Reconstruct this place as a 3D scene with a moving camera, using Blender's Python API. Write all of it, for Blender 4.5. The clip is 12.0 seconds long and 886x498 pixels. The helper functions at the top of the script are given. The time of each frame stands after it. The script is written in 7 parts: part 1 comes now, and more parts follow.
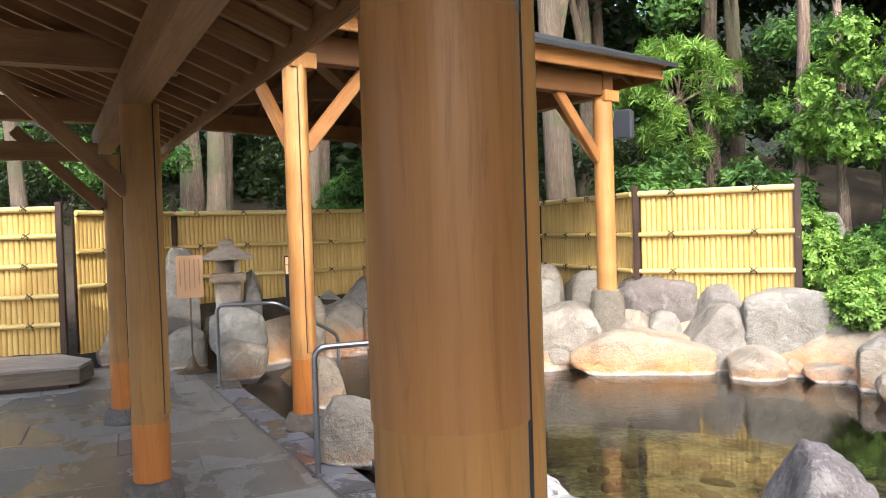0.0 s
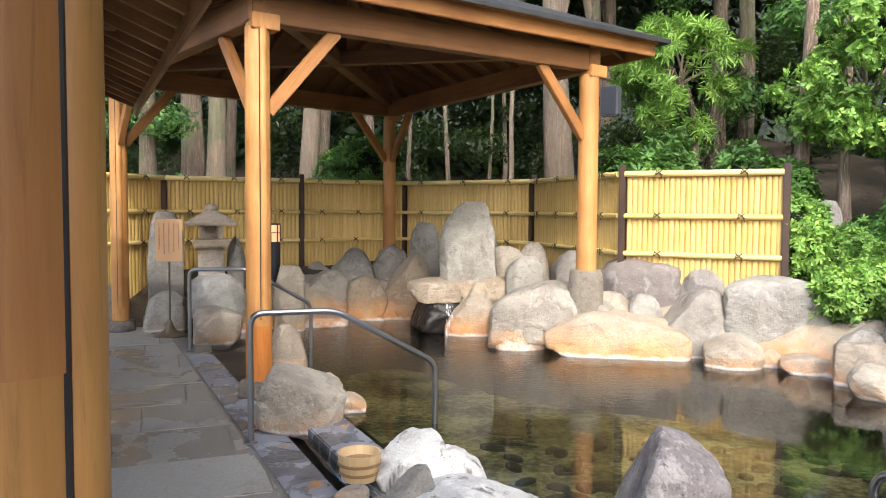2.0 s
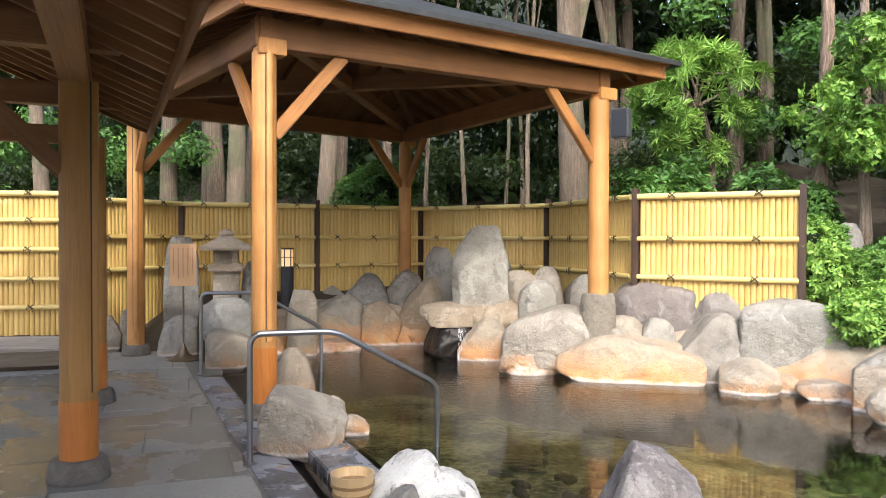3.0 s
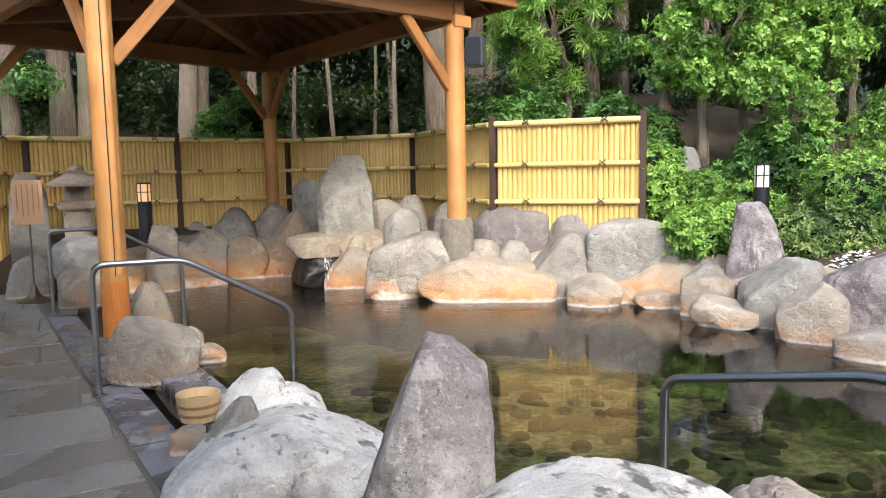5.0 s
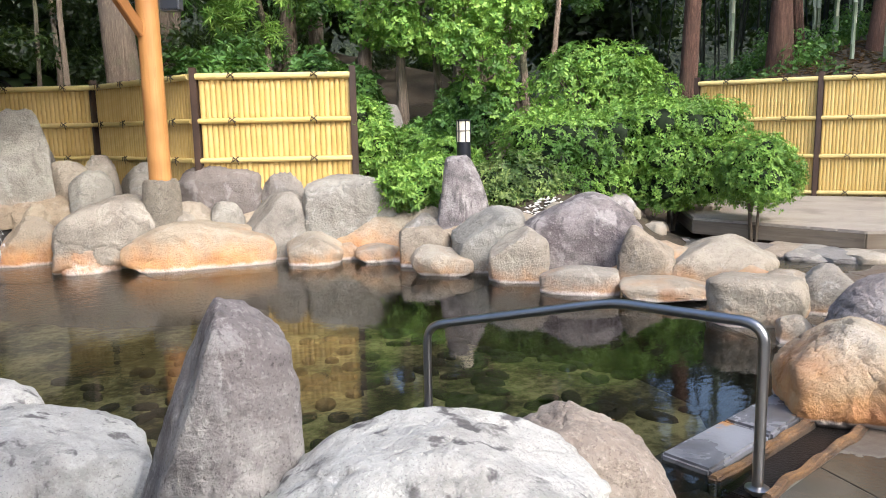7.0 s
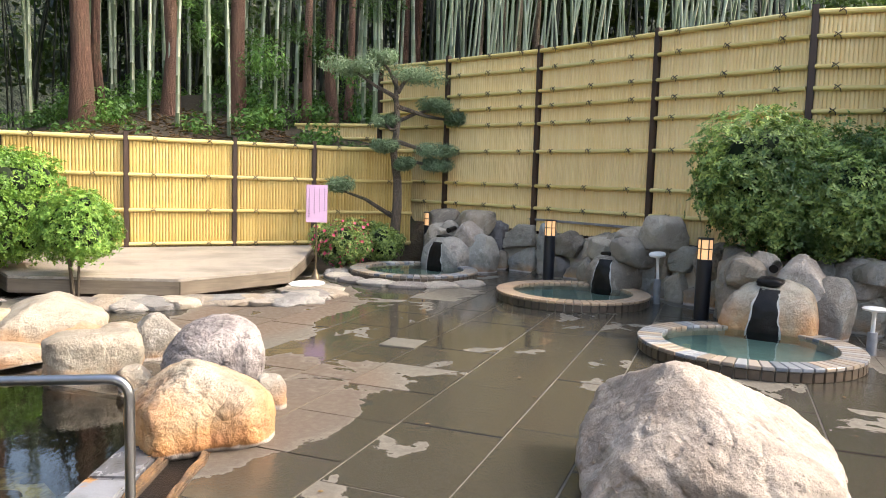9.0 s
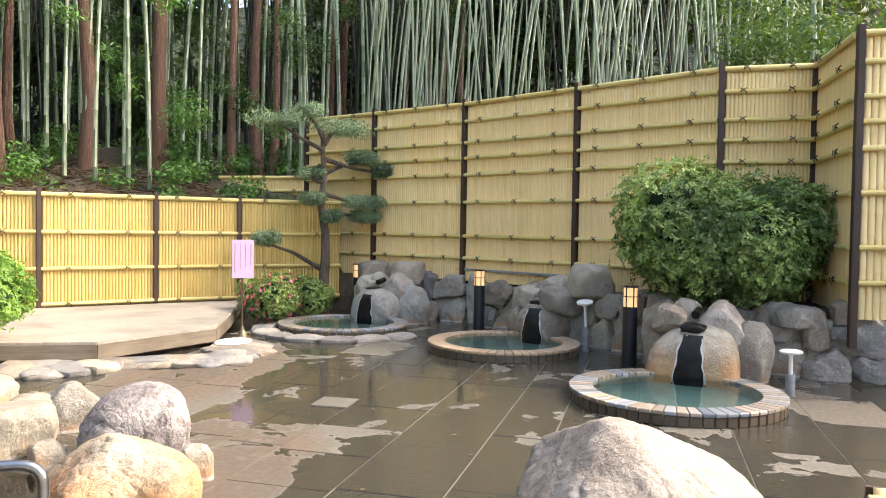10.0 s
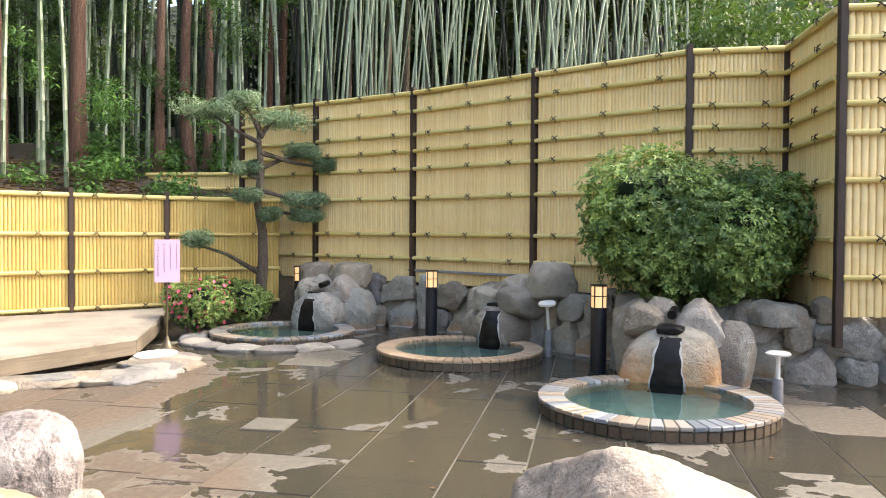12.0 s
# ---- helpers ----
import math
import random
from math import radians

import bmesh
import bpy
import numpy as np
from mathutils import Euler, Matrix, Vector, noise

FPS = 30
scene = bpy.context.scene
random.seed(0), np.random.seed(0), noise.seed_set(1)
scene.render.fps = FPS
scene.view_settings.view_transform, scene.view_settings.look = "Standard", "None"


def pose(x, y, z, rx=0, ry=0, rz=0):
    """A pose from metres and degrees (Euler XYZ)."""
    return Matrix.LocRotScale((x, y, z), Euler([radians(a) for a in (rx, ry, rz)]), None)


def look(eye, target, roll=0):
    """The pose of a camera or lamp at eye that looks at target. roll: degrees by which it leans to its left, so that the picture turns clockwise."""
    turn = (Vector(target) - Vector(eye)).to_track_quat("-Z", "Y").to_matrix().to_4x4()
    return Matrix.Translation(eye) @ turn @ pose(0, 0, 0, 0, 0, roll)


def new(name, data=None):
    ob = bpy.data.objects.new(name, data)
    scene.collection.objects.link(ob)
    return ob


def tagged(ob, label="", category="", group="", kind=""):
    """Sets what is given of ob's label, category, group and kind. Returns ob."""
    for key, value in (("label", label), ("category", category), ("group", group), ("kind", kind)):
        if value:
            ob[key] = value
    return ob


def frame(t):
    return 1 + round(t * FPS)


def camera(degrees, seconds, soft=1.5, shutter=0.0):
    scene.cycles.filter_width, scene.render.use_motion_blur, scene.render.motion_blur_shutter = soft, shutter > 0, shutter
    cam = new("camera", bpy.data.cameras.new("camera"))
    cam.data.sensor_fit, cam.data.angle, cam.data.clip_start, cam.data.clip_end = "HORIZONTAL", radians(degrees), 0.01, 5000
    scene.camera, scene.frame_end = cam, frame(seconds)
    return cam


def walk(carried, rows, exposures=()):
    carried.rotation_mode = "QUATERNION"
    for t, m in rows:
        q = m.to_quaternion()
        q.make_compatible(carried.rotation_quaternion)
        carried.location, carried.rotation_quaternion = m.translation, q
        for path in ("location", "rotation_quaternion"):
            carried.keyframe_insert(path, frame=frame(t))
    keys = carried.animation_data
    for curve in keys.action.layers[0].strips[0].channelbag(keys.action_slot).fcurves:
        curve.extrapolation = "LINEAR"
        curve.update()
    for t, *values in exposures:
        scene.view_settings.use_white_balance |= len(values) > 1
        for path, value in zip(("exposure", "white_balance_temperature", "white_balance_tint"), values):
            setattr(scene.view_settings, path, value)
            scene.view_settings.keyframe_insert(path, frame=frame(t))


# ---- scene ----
from mathutils.bvhtree import BVHTree

cam = camera(61.4, 12.0, soft=1.0)
PATH = [
    (0, (0.066, -0.227, 1.651), (0.0, 1.772, 1.601), -1.8),
    (0.5, (0.259, -0.094, 1.647), (0.203, 1.905, 1.616), -1.4),
    (1, (0.394, -0.06, 1.634), (0.334, 1.939, 1.584), -1.9),
    (1.5, (0.547, -0.104, 1.615), (0.429, 1.89, 1.5), -1.3),
    (2, (0.629, -0.065, 1.591), (0.491, 1.927, 1.483), 0.4),
    (2.5, (0.731, 0.012, 1.559), (0.553, 2.004, 1.524), 0.3),
    (2.7, (0.758, 0.001, 1.545), (0.549, 1.99, 1.517), 0.2),
    (4.3, (1.037, -0.159, 1.519), (0.923, 1.834, 1.404), -0.5),
    (4.5, (1.059, -0.172, 1.483), (0.987, 1.822, 1.35), -0.8),
    (5, (1.08, -0.176, 1.453), (1.175, 1.811, 1.247), -1.0),
    (5.5, (1.016, -0.063, 1.41), (1.428, 1.873, 1.123), -0.3),
    (6, (0.941, 0.104, 1.363), (1.641, 1.944, 1.008), -0.2),
    (6.5, (0.907, 0.081, 1.368), (1.615, 1.911, 0.982), -0.6),
    (7, (0.79, 0.047, 1.409), (1.671, 1.813, 1.085), -1.1),
    (7.5, (0.67, -0.014, 1.482), (1.926, 1.519, 1.21), -1.6),
    (7.7, (0.643, -0.045, 1.494), (2.038, 1.366, 1.241), -0.9),
    (9.3, (0.412, 0.02, 1.534), (2.377, 0.357, 1.376), 1.7),
    (9.5, (0.419, 0.023, 1.555), (2.391, 0.332, 1.422), 1.5),
    (10, (0.444, 0.036, 1.593), (2.426, 0.3, 1.535), 0.9),
    (10.5, (0.516, 0.042, 1.586), (2.503, 0.265, 1.546), 0.9),
    (11, (0.723, 0.015, 1.57), (2.711, 0.222, 1.505), 1.7),
    (11.5, (0.943, 0.078, 1.539), (2.934, 0.249, 1.461), 1.6),
    (12, (1.307, 0.2, 1.492), (3.303, 0.318, 1.447), 0.4),
]
EXPOSURES = [(0.0, 2.00, 6200, 10), (2.7, 1.92, 6200, 9), (5.0, 1.70, 6100, 9), (6.5, 1.64, 6100, 9), (7.7, 1.76, 6350, 10), (9.5, 2.38, 7100, 9), (12.0, 2.52, 7100, 9)]

walk(cam, [(t, look(eye, target, roll)) for t, eye, target, roll in PATH], EXPOSURES)

# ---- sky and sun ----
SUN_FROM = Vector((0.18, -0.984, 0.0)).normalized()
SUN_HEIGHT = radians(42)
world = bpy.data.worlds.new("sky")
scene.world = world
world.use_nodes = True
wn = world.node_tree.nodes
sky = wn.new("ShaderNodeTexSky")
sky.sky_type, sky.sun_disc = "NISHITA", False
sky.air_density, sky.dust_density, sky.ozone_density = 1.0, 4.0, 0.6
sky.sun_elevation, sky.sun_rotation = SUN_HEIGHT, math.atan2(SUN_FROM.x, SUN_FROM.y)
wn["Background"].inputs["Strength"].default_value = 0.15
world.node_tree.links.new(sky.outputs[0], wn["Background"].inputs["Color"])
sun_data = bpy.data.lights.new("sun", "SUN")
sun_data.energy, sun_data.angle, sun_data.color = 0.60, radians(0.6), (1.0, 0.96, 0.90)
sun_eye = Vector((SUN_FROM.x * math.cos(SUN_HEIGHT), SUN_FROM.y * math.cos(SUN_HEIGHT), math.sin(SUN_HEIGHT)))
new("sun", sun_data).matrix_world = look(sun_eye * 30, (0, 0, 0))


# ---- materials ----
class Nodes:
    """A small builder of node materials."""

    def __init__(self, name):
        self.mat = bpy.data.materials.new(name)
        self.mat.use_nodes = True
        self.tree = self.mat.node_tree
        self.bsdf = self.tree.nodes["Principled BSDF"]
        self.out = self.tree.nodes["Material Output"]

    def node(self, kind, **inputs):
        n = self.tree.nodes.new(kind)
        for k, v in inputs.items():
            self.put(n, k, v)
        return n

    def put(self, n, key, value):
        sock = n.inputs[key]
        if hasattr(value, "is_linked"):
            self.tree.links.new(value, sock)
        else:
            sock.default_value = value

    def coords(self, scale=(1, 1, 1), space="Object"):
        c = self.tree.nodes.new("ShaderNodeTexCoord")
        m = self.node("ShaderNodeMapping", Vector=c.outputs[space], Scale=scale)
        return m.outputs[0]

    def world_pos(self):
        return self.tree.nodes.new("ShaderNodeNewGeometry").outputs["Position"]

    def noise(self, scale, vec=None, detail=4.0, rough=0.55, warp=0.0):
        n = self.node("ShaderNodeTexNoise", Scale=scale, Detail=detail, Roughness=rough, Distortion=warp)
        if vec is not None:
            self.put(n, "Vector", vec)
        return n.outputs["Fac"]

    def ramp(self, fac, stops):
        n = self.tree.nodes.new("ShaderNodeValToRGB")
        self.put(n, "Fac", fac)
        el = n.color_ramp.elements
        while len(el) < len(stops):
            el.new(0.5)
        for e, (p, c) in zip(el, stops):
            e.position = p
            e.color = (*c, 1) if len(c) == 3 else c
        return n.outputs["Color"]

    def mix(self, fac, a, b, mode="MIX"):
        n = self.tree.nodes.new("ShaderNodeMix")
        n.data_type, n.blend_type = "RGBA", mode
        for k, v in ((0, fac), (6, a), (7, b)):
            if hasattr(v, "is_linked"):
                self.tree.links.new(v, n.inputs[k])
            else:
                n.inputs[k].default_value = v if k == 0 else (*v, 1)
        return n.outputs[2]

    def maths(self, op, a, b=0.0, clamp=False):
        n = self.tree.nodes.new("ShaderNodeMath")
        n.operation, n.use_clamp = op, clamp
        for k, v in ((0, a), (1, b)):
            if hasattr(v, "is_linked"):
                self.tree.links.new(v, n.inputs[k])
            else:
                n.inputs[k].default_value = v
        return n.outputs[0]

    def axis(self, vec, which):
        n = self.node("ShaderNodeSeparateXYZ", Vector=vec)
        return n.outputs[which]

    def chance(self):
        return self.tree.nodes.new("ShaderNodeObjectInfo").outputs["Random"]

    def island(self):
        return self.tree.nodes.new("ShaderNodeNewGeometry").outputs["Random Per Island"]

    def step(self, value, lo, hi):
        n = self.tree.nodes.new("ShaderNodeMapRange")
        n.interpolation_type = "SMOOTHSTEP"
        for k, v in ((0, value), (1, lo), (2, hi)):
            self.put(n, k, v)
        return n.outputs[0]

    def bump(self, height, strength=0.3, dist=0.02):
        b = self.node("ShaderNodeBump", Height=height, Strength=strength, Distance=dist)
        self.put(self.bsdf, "Normal", b.outputs[0])
        return b.outputs[0]

    def done(self, color=None, rough=None, metal=None, **more):
        if color is not None:
            self.put(self.bsdf, "Base Color", color if hasattr(color, "is_linked") else (*color, 1))
        if rough is not None:
            self.put(self.bsdf, "Roughness", rough)
        if metal is not None:
            self.put(self.bsdf, "Metallic", metal)
        for k, v in more.items():
            self.put(self.bsdf, k.replace("_", " "), v)
        return self.mat


def wood_material(name, light, dark, along=2, rough=0.55, fine=1.0):
    m = Nodes(name)
    s = [14.0 * fine] * 3
    s[along] = 0.9 * fine
    vec = m.coords(tuple(s))
    grain = m.noise(1.0, vec, 6, 0.6, 0.8)
    s2 = [60.0] * 3
    s2[along] = 2.0
    fibre = m.noise(1.0, m.coords(tuple(s2)), 3, 0.6)
    base = m.ramp(grain, [(0.3, dark), (0.7, light)])
    streak = m.step(m.noise(1.0, m.coords(tuple(x * 1.9 for x in s)), 7, 0.7, 1.5), 0.52, 0.66)
    base = m.mix(m.maths("MULTIPLY", streak, 0.55), base, tuple(0.55 * c for c in dark))
    base = m.mix(m.maths("MULTIPLY", m.step(fibre, 0.5, 0.75), 0.35), base, tuple(0.7 * c for c in dark))
    tone = m.noise(1.3, m.world_pos(), 3)
    base = m.mix(m.step(tone, 0.4, 0.75), base, tuple(0.72 * c for c in dark))
    base = m.mix(m.maths("MULTIPLY", m.chance(), 0.25), base, tuple(0.8 * c for c in dark))
    m.bump(m.maths("ADD", fibre, m.maths("MULTIPLY", grain, 0.6)), 0.25, 0.004)
    return m.done(base, m.ramp(fibre, [(0.2, (rough - 0.1,) * 3), (0.8, (rough + 0.15,) * 3)]))


def plain_material(name, color, rough=0.5, metal=0.0, vary=0.15, bump=0.05):
    m = Nodes(name)
    a = m.noise(9.0, m.coords(), 5)
    b = m.noise(1.7, m.world_pos(), 3)
    c = m.ramp(a, [(0.25, tuple(x * (1 - vary) for x in color)), (0.75, tuple(min(1, x * (1 + vary)) for x in color))])
    c = m.mix(m.step(b, 0.5, 0.8), c, tuple(x * (1 - vary) for x in color))
    if bump:
        m.bump(m.noise(80.0, m.coords(), 4), bump, 0.004)
    return m.done(c, rough, metal)


def stone_material(name, pale, dark, stain=0.0, crust=0.0, streak=0.0, scale=1.0, spots=0.3, tone=0.34):
    """Weathered rock; stain: how far orange mineral has crept up from the water, crust: white scale at the water's edge."""
    m = Nodes(name)
    pos = m.world_pos()
    big = m.noise(1.6 * scale, pos, 6, 0.6, 0.6)
    mid = m.noise(7.0 * scale, pos, 7, 0.65)
    fine = m.noise(55.0 * scale, pos, 5, 0.7)
    c = m.ramp(big, [(0.38, dark), (0.5, tuple((a + b) / 2 for a, b in zip(pale, dark))), (0.62, pale)])
    c = m.mix(m.maths("MULTIPLY", m.step(mid, 0.5, 0.66), 0.5), c, tuple(0.58 * x for x in dark))
    c = m.mix(tone, c, m.ramp(m.chance(), [(0.0, (0.15, 0.125, 0.105)), (0.3, (0.36, 0.285, 0.21)), (0.6, (0.26, 0.27, 0.275)), (1.0, (0.48, 0.43, 0.34))]))
    speck = m.step(m.noise(130.0 * scale, pos, 3, 0.6), 0.58, 0.66)
    c = m.mix(m.maths("MULTIPLY", speck, 0.6), c, tuple(0.5 * x for x in dark))
    glint = m.step(m.noise(85.0 * scale, m.node("ShaderNodeMapping", Vector=pos, Location=(7, 3, 1)).outputs[0], 3, 0.6), 0.60, 0.68)
    c = m.mix(m.maths("MULTIPLY", glint, 0.22), c, tuple(min(0.75, 1.2 * x + 0.05) for x in pale))
    pits = m.step(m.noise(26.0 * scale, pos, 4, 0.7), 0.66, 0.74)
    c = m.mix(m.maths("MULTIPLY", pits, spots), c, tuple(0.35 * x for x in dark))
    lichen = m.step(m.noise(4.3 * scale, pos, 8, 0.7, 0.8), 0.555, 0.60)
    c = m.mix(m.maths("MULTIPLY", lichen, 0.34), c, tuple(min(0.72, 0.75 * x + 0.20) for x in pale))
    sooty = m.step(m.noise(2.6 * scale, pos, 9, 0.72, 0.4), 0.565, 0.63)
    c = m.mix(m.maths("MULTIPLY", sooty, 0.42), c, tuple(0.45 * x for x in dark))
    c = m.mix(m.maths("MULTIPLY", m.step(fine, 0.52, 0.7), 0.35), c, tuple(min(0.8, 1.25 * x) for x in pale))
    z = m.axis(pos, 2)
    wob = m.maths("MULTIPLY", m.noise(3.1, pos, 5, 0.6), 0.55)
    if streak:
        v = m.node("ShaderNodeMapping", Vector=pos, Scale=(9, 9, 1.2)).outputs[0]
        s = m.step(m.noise(1.0, v, 4, 0.6), 0.56, 0.66)
        c = m.mix(m.maths("MULTIPLY", s, streak), c, (0.07, 0.06, 0.065))
    if stain:
        low = m.step(m.maths("ADD", z, wob), 0.16 + 0.75 * stain, 0.10 + 0.22 * stain)
        rust = m.ramp(m.noise(4.0, pos, 5), [(0.3, (0.46, 0.16, 0.035)), (0.55, (0.60, 0.29, 0.09)), (0.75, (0.62, 0.42, 0.22))])
        c = m.mix(m.maths("MULTIPLY", low, min(0.82, 0.45 + stain * 0.45)), c, rust)
    if crust:
        rim = m.step(m.maths("ADD", z, m.maths("MULTIPLY", m.noise(7.0, pos, 5, 0.65), 0.26 * crust)), 0.03 + 0.19 * crust, 0.02 + 0.09 * crust)
        c = m.mix(m.maths("MULTIPLY", rim, 0.8), c, (0.74, 0.69, 0.66))
    damp = m.step(z, 0.03, -0.02)
    c = m.mix(m.maths("MULTIPLY", damp, 0.8), c, (0.05, 0.045, 0.04))
    h = m.maths("ADD", m.maths("MULTIPLY", mid, 0.8), m.maths("MULTIPLY", fine, 0.35))
    h = m.maths("ADD", h, m.maths("MULTIPLY", m.noise(16.0 * scale, pos, 8, 0.7), 0.5))
    h = m.maths("SUBTRACT", h, m.maths("MULTIPLY", pits, 0.6))
    m.bump(h, 0.9, 0.05)
    return m.done(c, m.ramp(fine, [(0.2, (0.7,) * 3), (0.8, (0.95,) * 3)]))


def leaf_material(name, light, dark, gloss=0.45):
    m = Nodes(name)
    c = m.ramp(m.island(), [(0.0, dark), (0.5, tuple((a + b) / 2 for a, b in zip(light, dark))), (1.0, light)])
    c = m.mix(m.step(m.noise(1.4, m.world_pos(), 3), 0.4, 0.7), c, tuple(0.6 * x for x in dark))
    m.done(c, gloss)
    m.put(m.bsdf, "Specular IOR Level", 0.35)
    t = m.node("ShaderNodeBsdfTranslucent", Color=m.mix(0.4, c, (0.25, 0.38, 0.05)))
    mix = m.node("ShaderNodeMixShader", Fac=0.3)
    m.tree.links.new(m.bsdf.outputs[0], mix.inputs[1])
    m.tree.links.new(t.outputs[0], mix.inputs[2])
    m.tree.links.new(mix.outputs[0], m.out.inputs[0])
    return m.mat


def bamboo_material(name, pale, deep):
    m = Nodes(name)
    pos = m.world_pos()
    c = m.mix(m.chance(), pale, deep)
    v = m.node("ShaderNodeMapping", Vector=m.coords(), Scale=(40, 40, 2.5)).outputs[0]
    c = m.mix(m.maths("MULTIPLY", m.step(m.noise(1.0, v, 4), 0.5, 0.8), 0.35), c, tuple(0.7 * x for x in deep))
    c = m.mix(m.maths("MULTIPLY", m.step(m.noise(0.9, pos, 4), 0.5, 0.75), 0.3), c, tuple(0.75 * x for x in deep))
    m.bump(m.noise(1.0, v, 3), 0.1, 0.003)
    return m.done(c, 0.42)


ORANGE_WOOD = wood_material("honey_wood", (0.58, 0.31, 0.105), (0.46, 0.21, 0.06))
ORANGE_BEAM = wood_material("honey_beam", (0.45, 0.22, 0.07), (0.30, 0.125, 0.036), 0)
SLEEVE_WOOD = wood_material("fresh_wood", (0.62, 0.24, 0.05), (0.52, 0.17, 0.03), 2, 0.4)
RED_WOOD = wood_material("reddish_wood", (0.43, 0.215, 0.065), (0.31, 0.135, 0.04), 2, 0.4)
OLIVE_WOOD = wood_material("aged_wood", (0.46, 0.245, 0.07), (0.34, 0.165, 0.045), 2, 0.45)
# pavilion's under-roof timbers: shade below the eaves is put into these darker browns
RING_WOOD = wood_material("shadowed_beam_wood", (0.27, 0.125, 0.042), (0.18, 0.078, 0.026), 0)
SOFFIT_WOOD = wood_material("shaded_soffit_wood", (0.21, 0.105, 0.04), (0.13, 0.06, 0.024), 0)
DARK_WOOD = wood_material("dark_post_wood", (0.075, 0.04, 0.025), (0.04, 0.022, 0.014), 2, 0.6)
DECK_WOOD = wood_material("grey_deck_wood", (0.42, 0.375, 0.32), (0.28, 0.245, 0.205), 0, 0.7)
SKIRT_WOOD = wood_material("weathered_skirt_wood", (0.25, 0.205, 0.15), (0.14, 0.11, 0.08), 0, 0.75)
HOOP = wood_material("hoop_bamboo", (0.42, 0.27, 0.13), (0.30, 0.18, 0.08), 2, 0.5)
HINOKI = wood_material("pale_cypress", (0.74, 0.57, 0.34), (0.66, 0.48, 0.26), 2, 0.55)
YELLOW_BAMBOO = bamboo_material("yellow_bamboo", (0.64, 0.46, 0.165), (0.55, 0.37, 0.11))
PALE_BAMBOO = bamboo_material("pale_bamboo", (0.70, 0.57, 0.24), (0.62, 0.47, 0.16))
TAN_BAMBOO = bamboo_material("tan_bamboo", (0.88, 0.665, 0.335), (0.82, 0.595, 0.27))
CORD = plain_material("black_cord", (0.02, 0.015, 0.012), 0.8)
STEEL = plain_material("brushed_steel", (0.33, 0.33, 0.34), 0.33, 1.0, 0.1, 0.02)
BLACK_METAL = plain_material("black_paint", (0.012, 0.014, 0.02), 0.35, 0.0, 0.1)
BRONZE = plain_material("bronze_paint", (0.16, 0.12, 0.075), 0.35, 0.6, 0.15)
GREY_BOX = plain_material("dark_grey_plastic", (0.06, 0.065, 0.075), 0.5)
WHITE = plain_material("white_plastic", (0.78, 0.77, 0.74), 0.4, 0.0, 0.05)
ROOFING = plain_material("dark_roofing", (0.028, 0.03, 0.032), 0.6, 0.0, 0.3, 0.3)
PLASTER = plain_material("plaster", (0.72, 0.69, 0.62), 0.85, 0.0, 0.1, 0.2)
SCALE = plain_material("mineral_scale", (0.55, 0.53, 0.50), 0.8, 0.0, 0.3, 0.4)
MORTAR = plain_material("mortar", (0.42, 0.37, 0.30), 0.95, 0.0, 0.2, 0.5)
PAPER = plain_material("sign_paper", (0.58, 0.36, 0.20), 0.7, 0.0, 0.05)
PINK_PAPER = plain_material("pink_paper", (0.56, 0.37, 0.54), 0.6, 0.0, 0.04)
INK = plain_material("ink", (0.06, 0.04, 0.05), 0.7)
PETAL = plain_material("pink_petal", (0.75, 0.10, 0.20), 0.6, 0.0, 0.2, 0)
GRAVEL = plain_material("white_gravel", (0.72, 0.70, 0.66), 0.8, 0.0, 0.15, 0.2)
SLATE_CAP = plain_material("slate_plank", (0.23, 0.23, 0.24), 0.7, 0.0, 0.3, 0.3)

TAN = stone_material("tan_rock", (0.40, 0.35, 0.275), (0.25, 0.205, 0.155), 0.42, 0.26)
ORANGE = stone_material("orange_rock", (0.40, 0.335, 0.245), (0.28, 0.21, 0.14), 0.70, 0.46)
CRUST = stone_material("crusted_rock", (0.58, 0.46, 0.36), (0.45, 0.30, 0.20), 0.5, 1.6)
GREY = stone_material("grey_rock", (0.35, 0.34, 0.305), (0.17, 0.162, 0.147), 0.34, 0.15)
DARK = stone_material("dark_rock", (0.24, 0.225, 0.22), (0.13, 0.12, 0.125))
PURPLE = stone_material("purple_rock", (0.40, 0.365, 0.355), (0.12, 0.10, 0.105), 0.0, 0.0, 0.7, 1.0, 0.75, tone=0.1)
LIME = stone_material("pale_rock", (0.66, 0.66, 0.63), (0.48, 0.475, 0.45), 0.0, 0.0, 0.8, 1.0, 0.5, tone=0.05)
STAINED = stone_material("stained_rock", (0.50, 0.455, 0.37), (0.33, 0.28, 0.205), 0.85, 0.1, tone=0.1)
PINK = stone_material("pinkish_rock", (0.52, 0.46, 0.40), (0.27, 0.22, 0.185), 0.0, 0.0, 0.2, 0.7, tone=0.12)
SPIRE = stone_material("pitted_rock", (0.46, 0.44, 0.42), (0.12, 0.098, 0.102), 0.0, 0.0, 0.35, 0.7, 0.85, tone=0.0)
SLAB = stone_material("standing_slab", (0.42, 0.40, 0.35), (0.24, 0.225, 0.195), 1.15, 0.0, tone=0.0)
WALLSTONE = stone_material("wall_stone", (0.50, 0.43, 0.34), (0.22, 0.185, 0.15), tone=0.6)
WETROCK = plain_material("wet_black_rock", (0.014, 0.012, 0.011), 0.34, 0.0, 0.3, 0.9)
WETROCK.node_tree.nodes["Principled BSDF"].inputs["Specular IOR Level"].default_value = 0.22
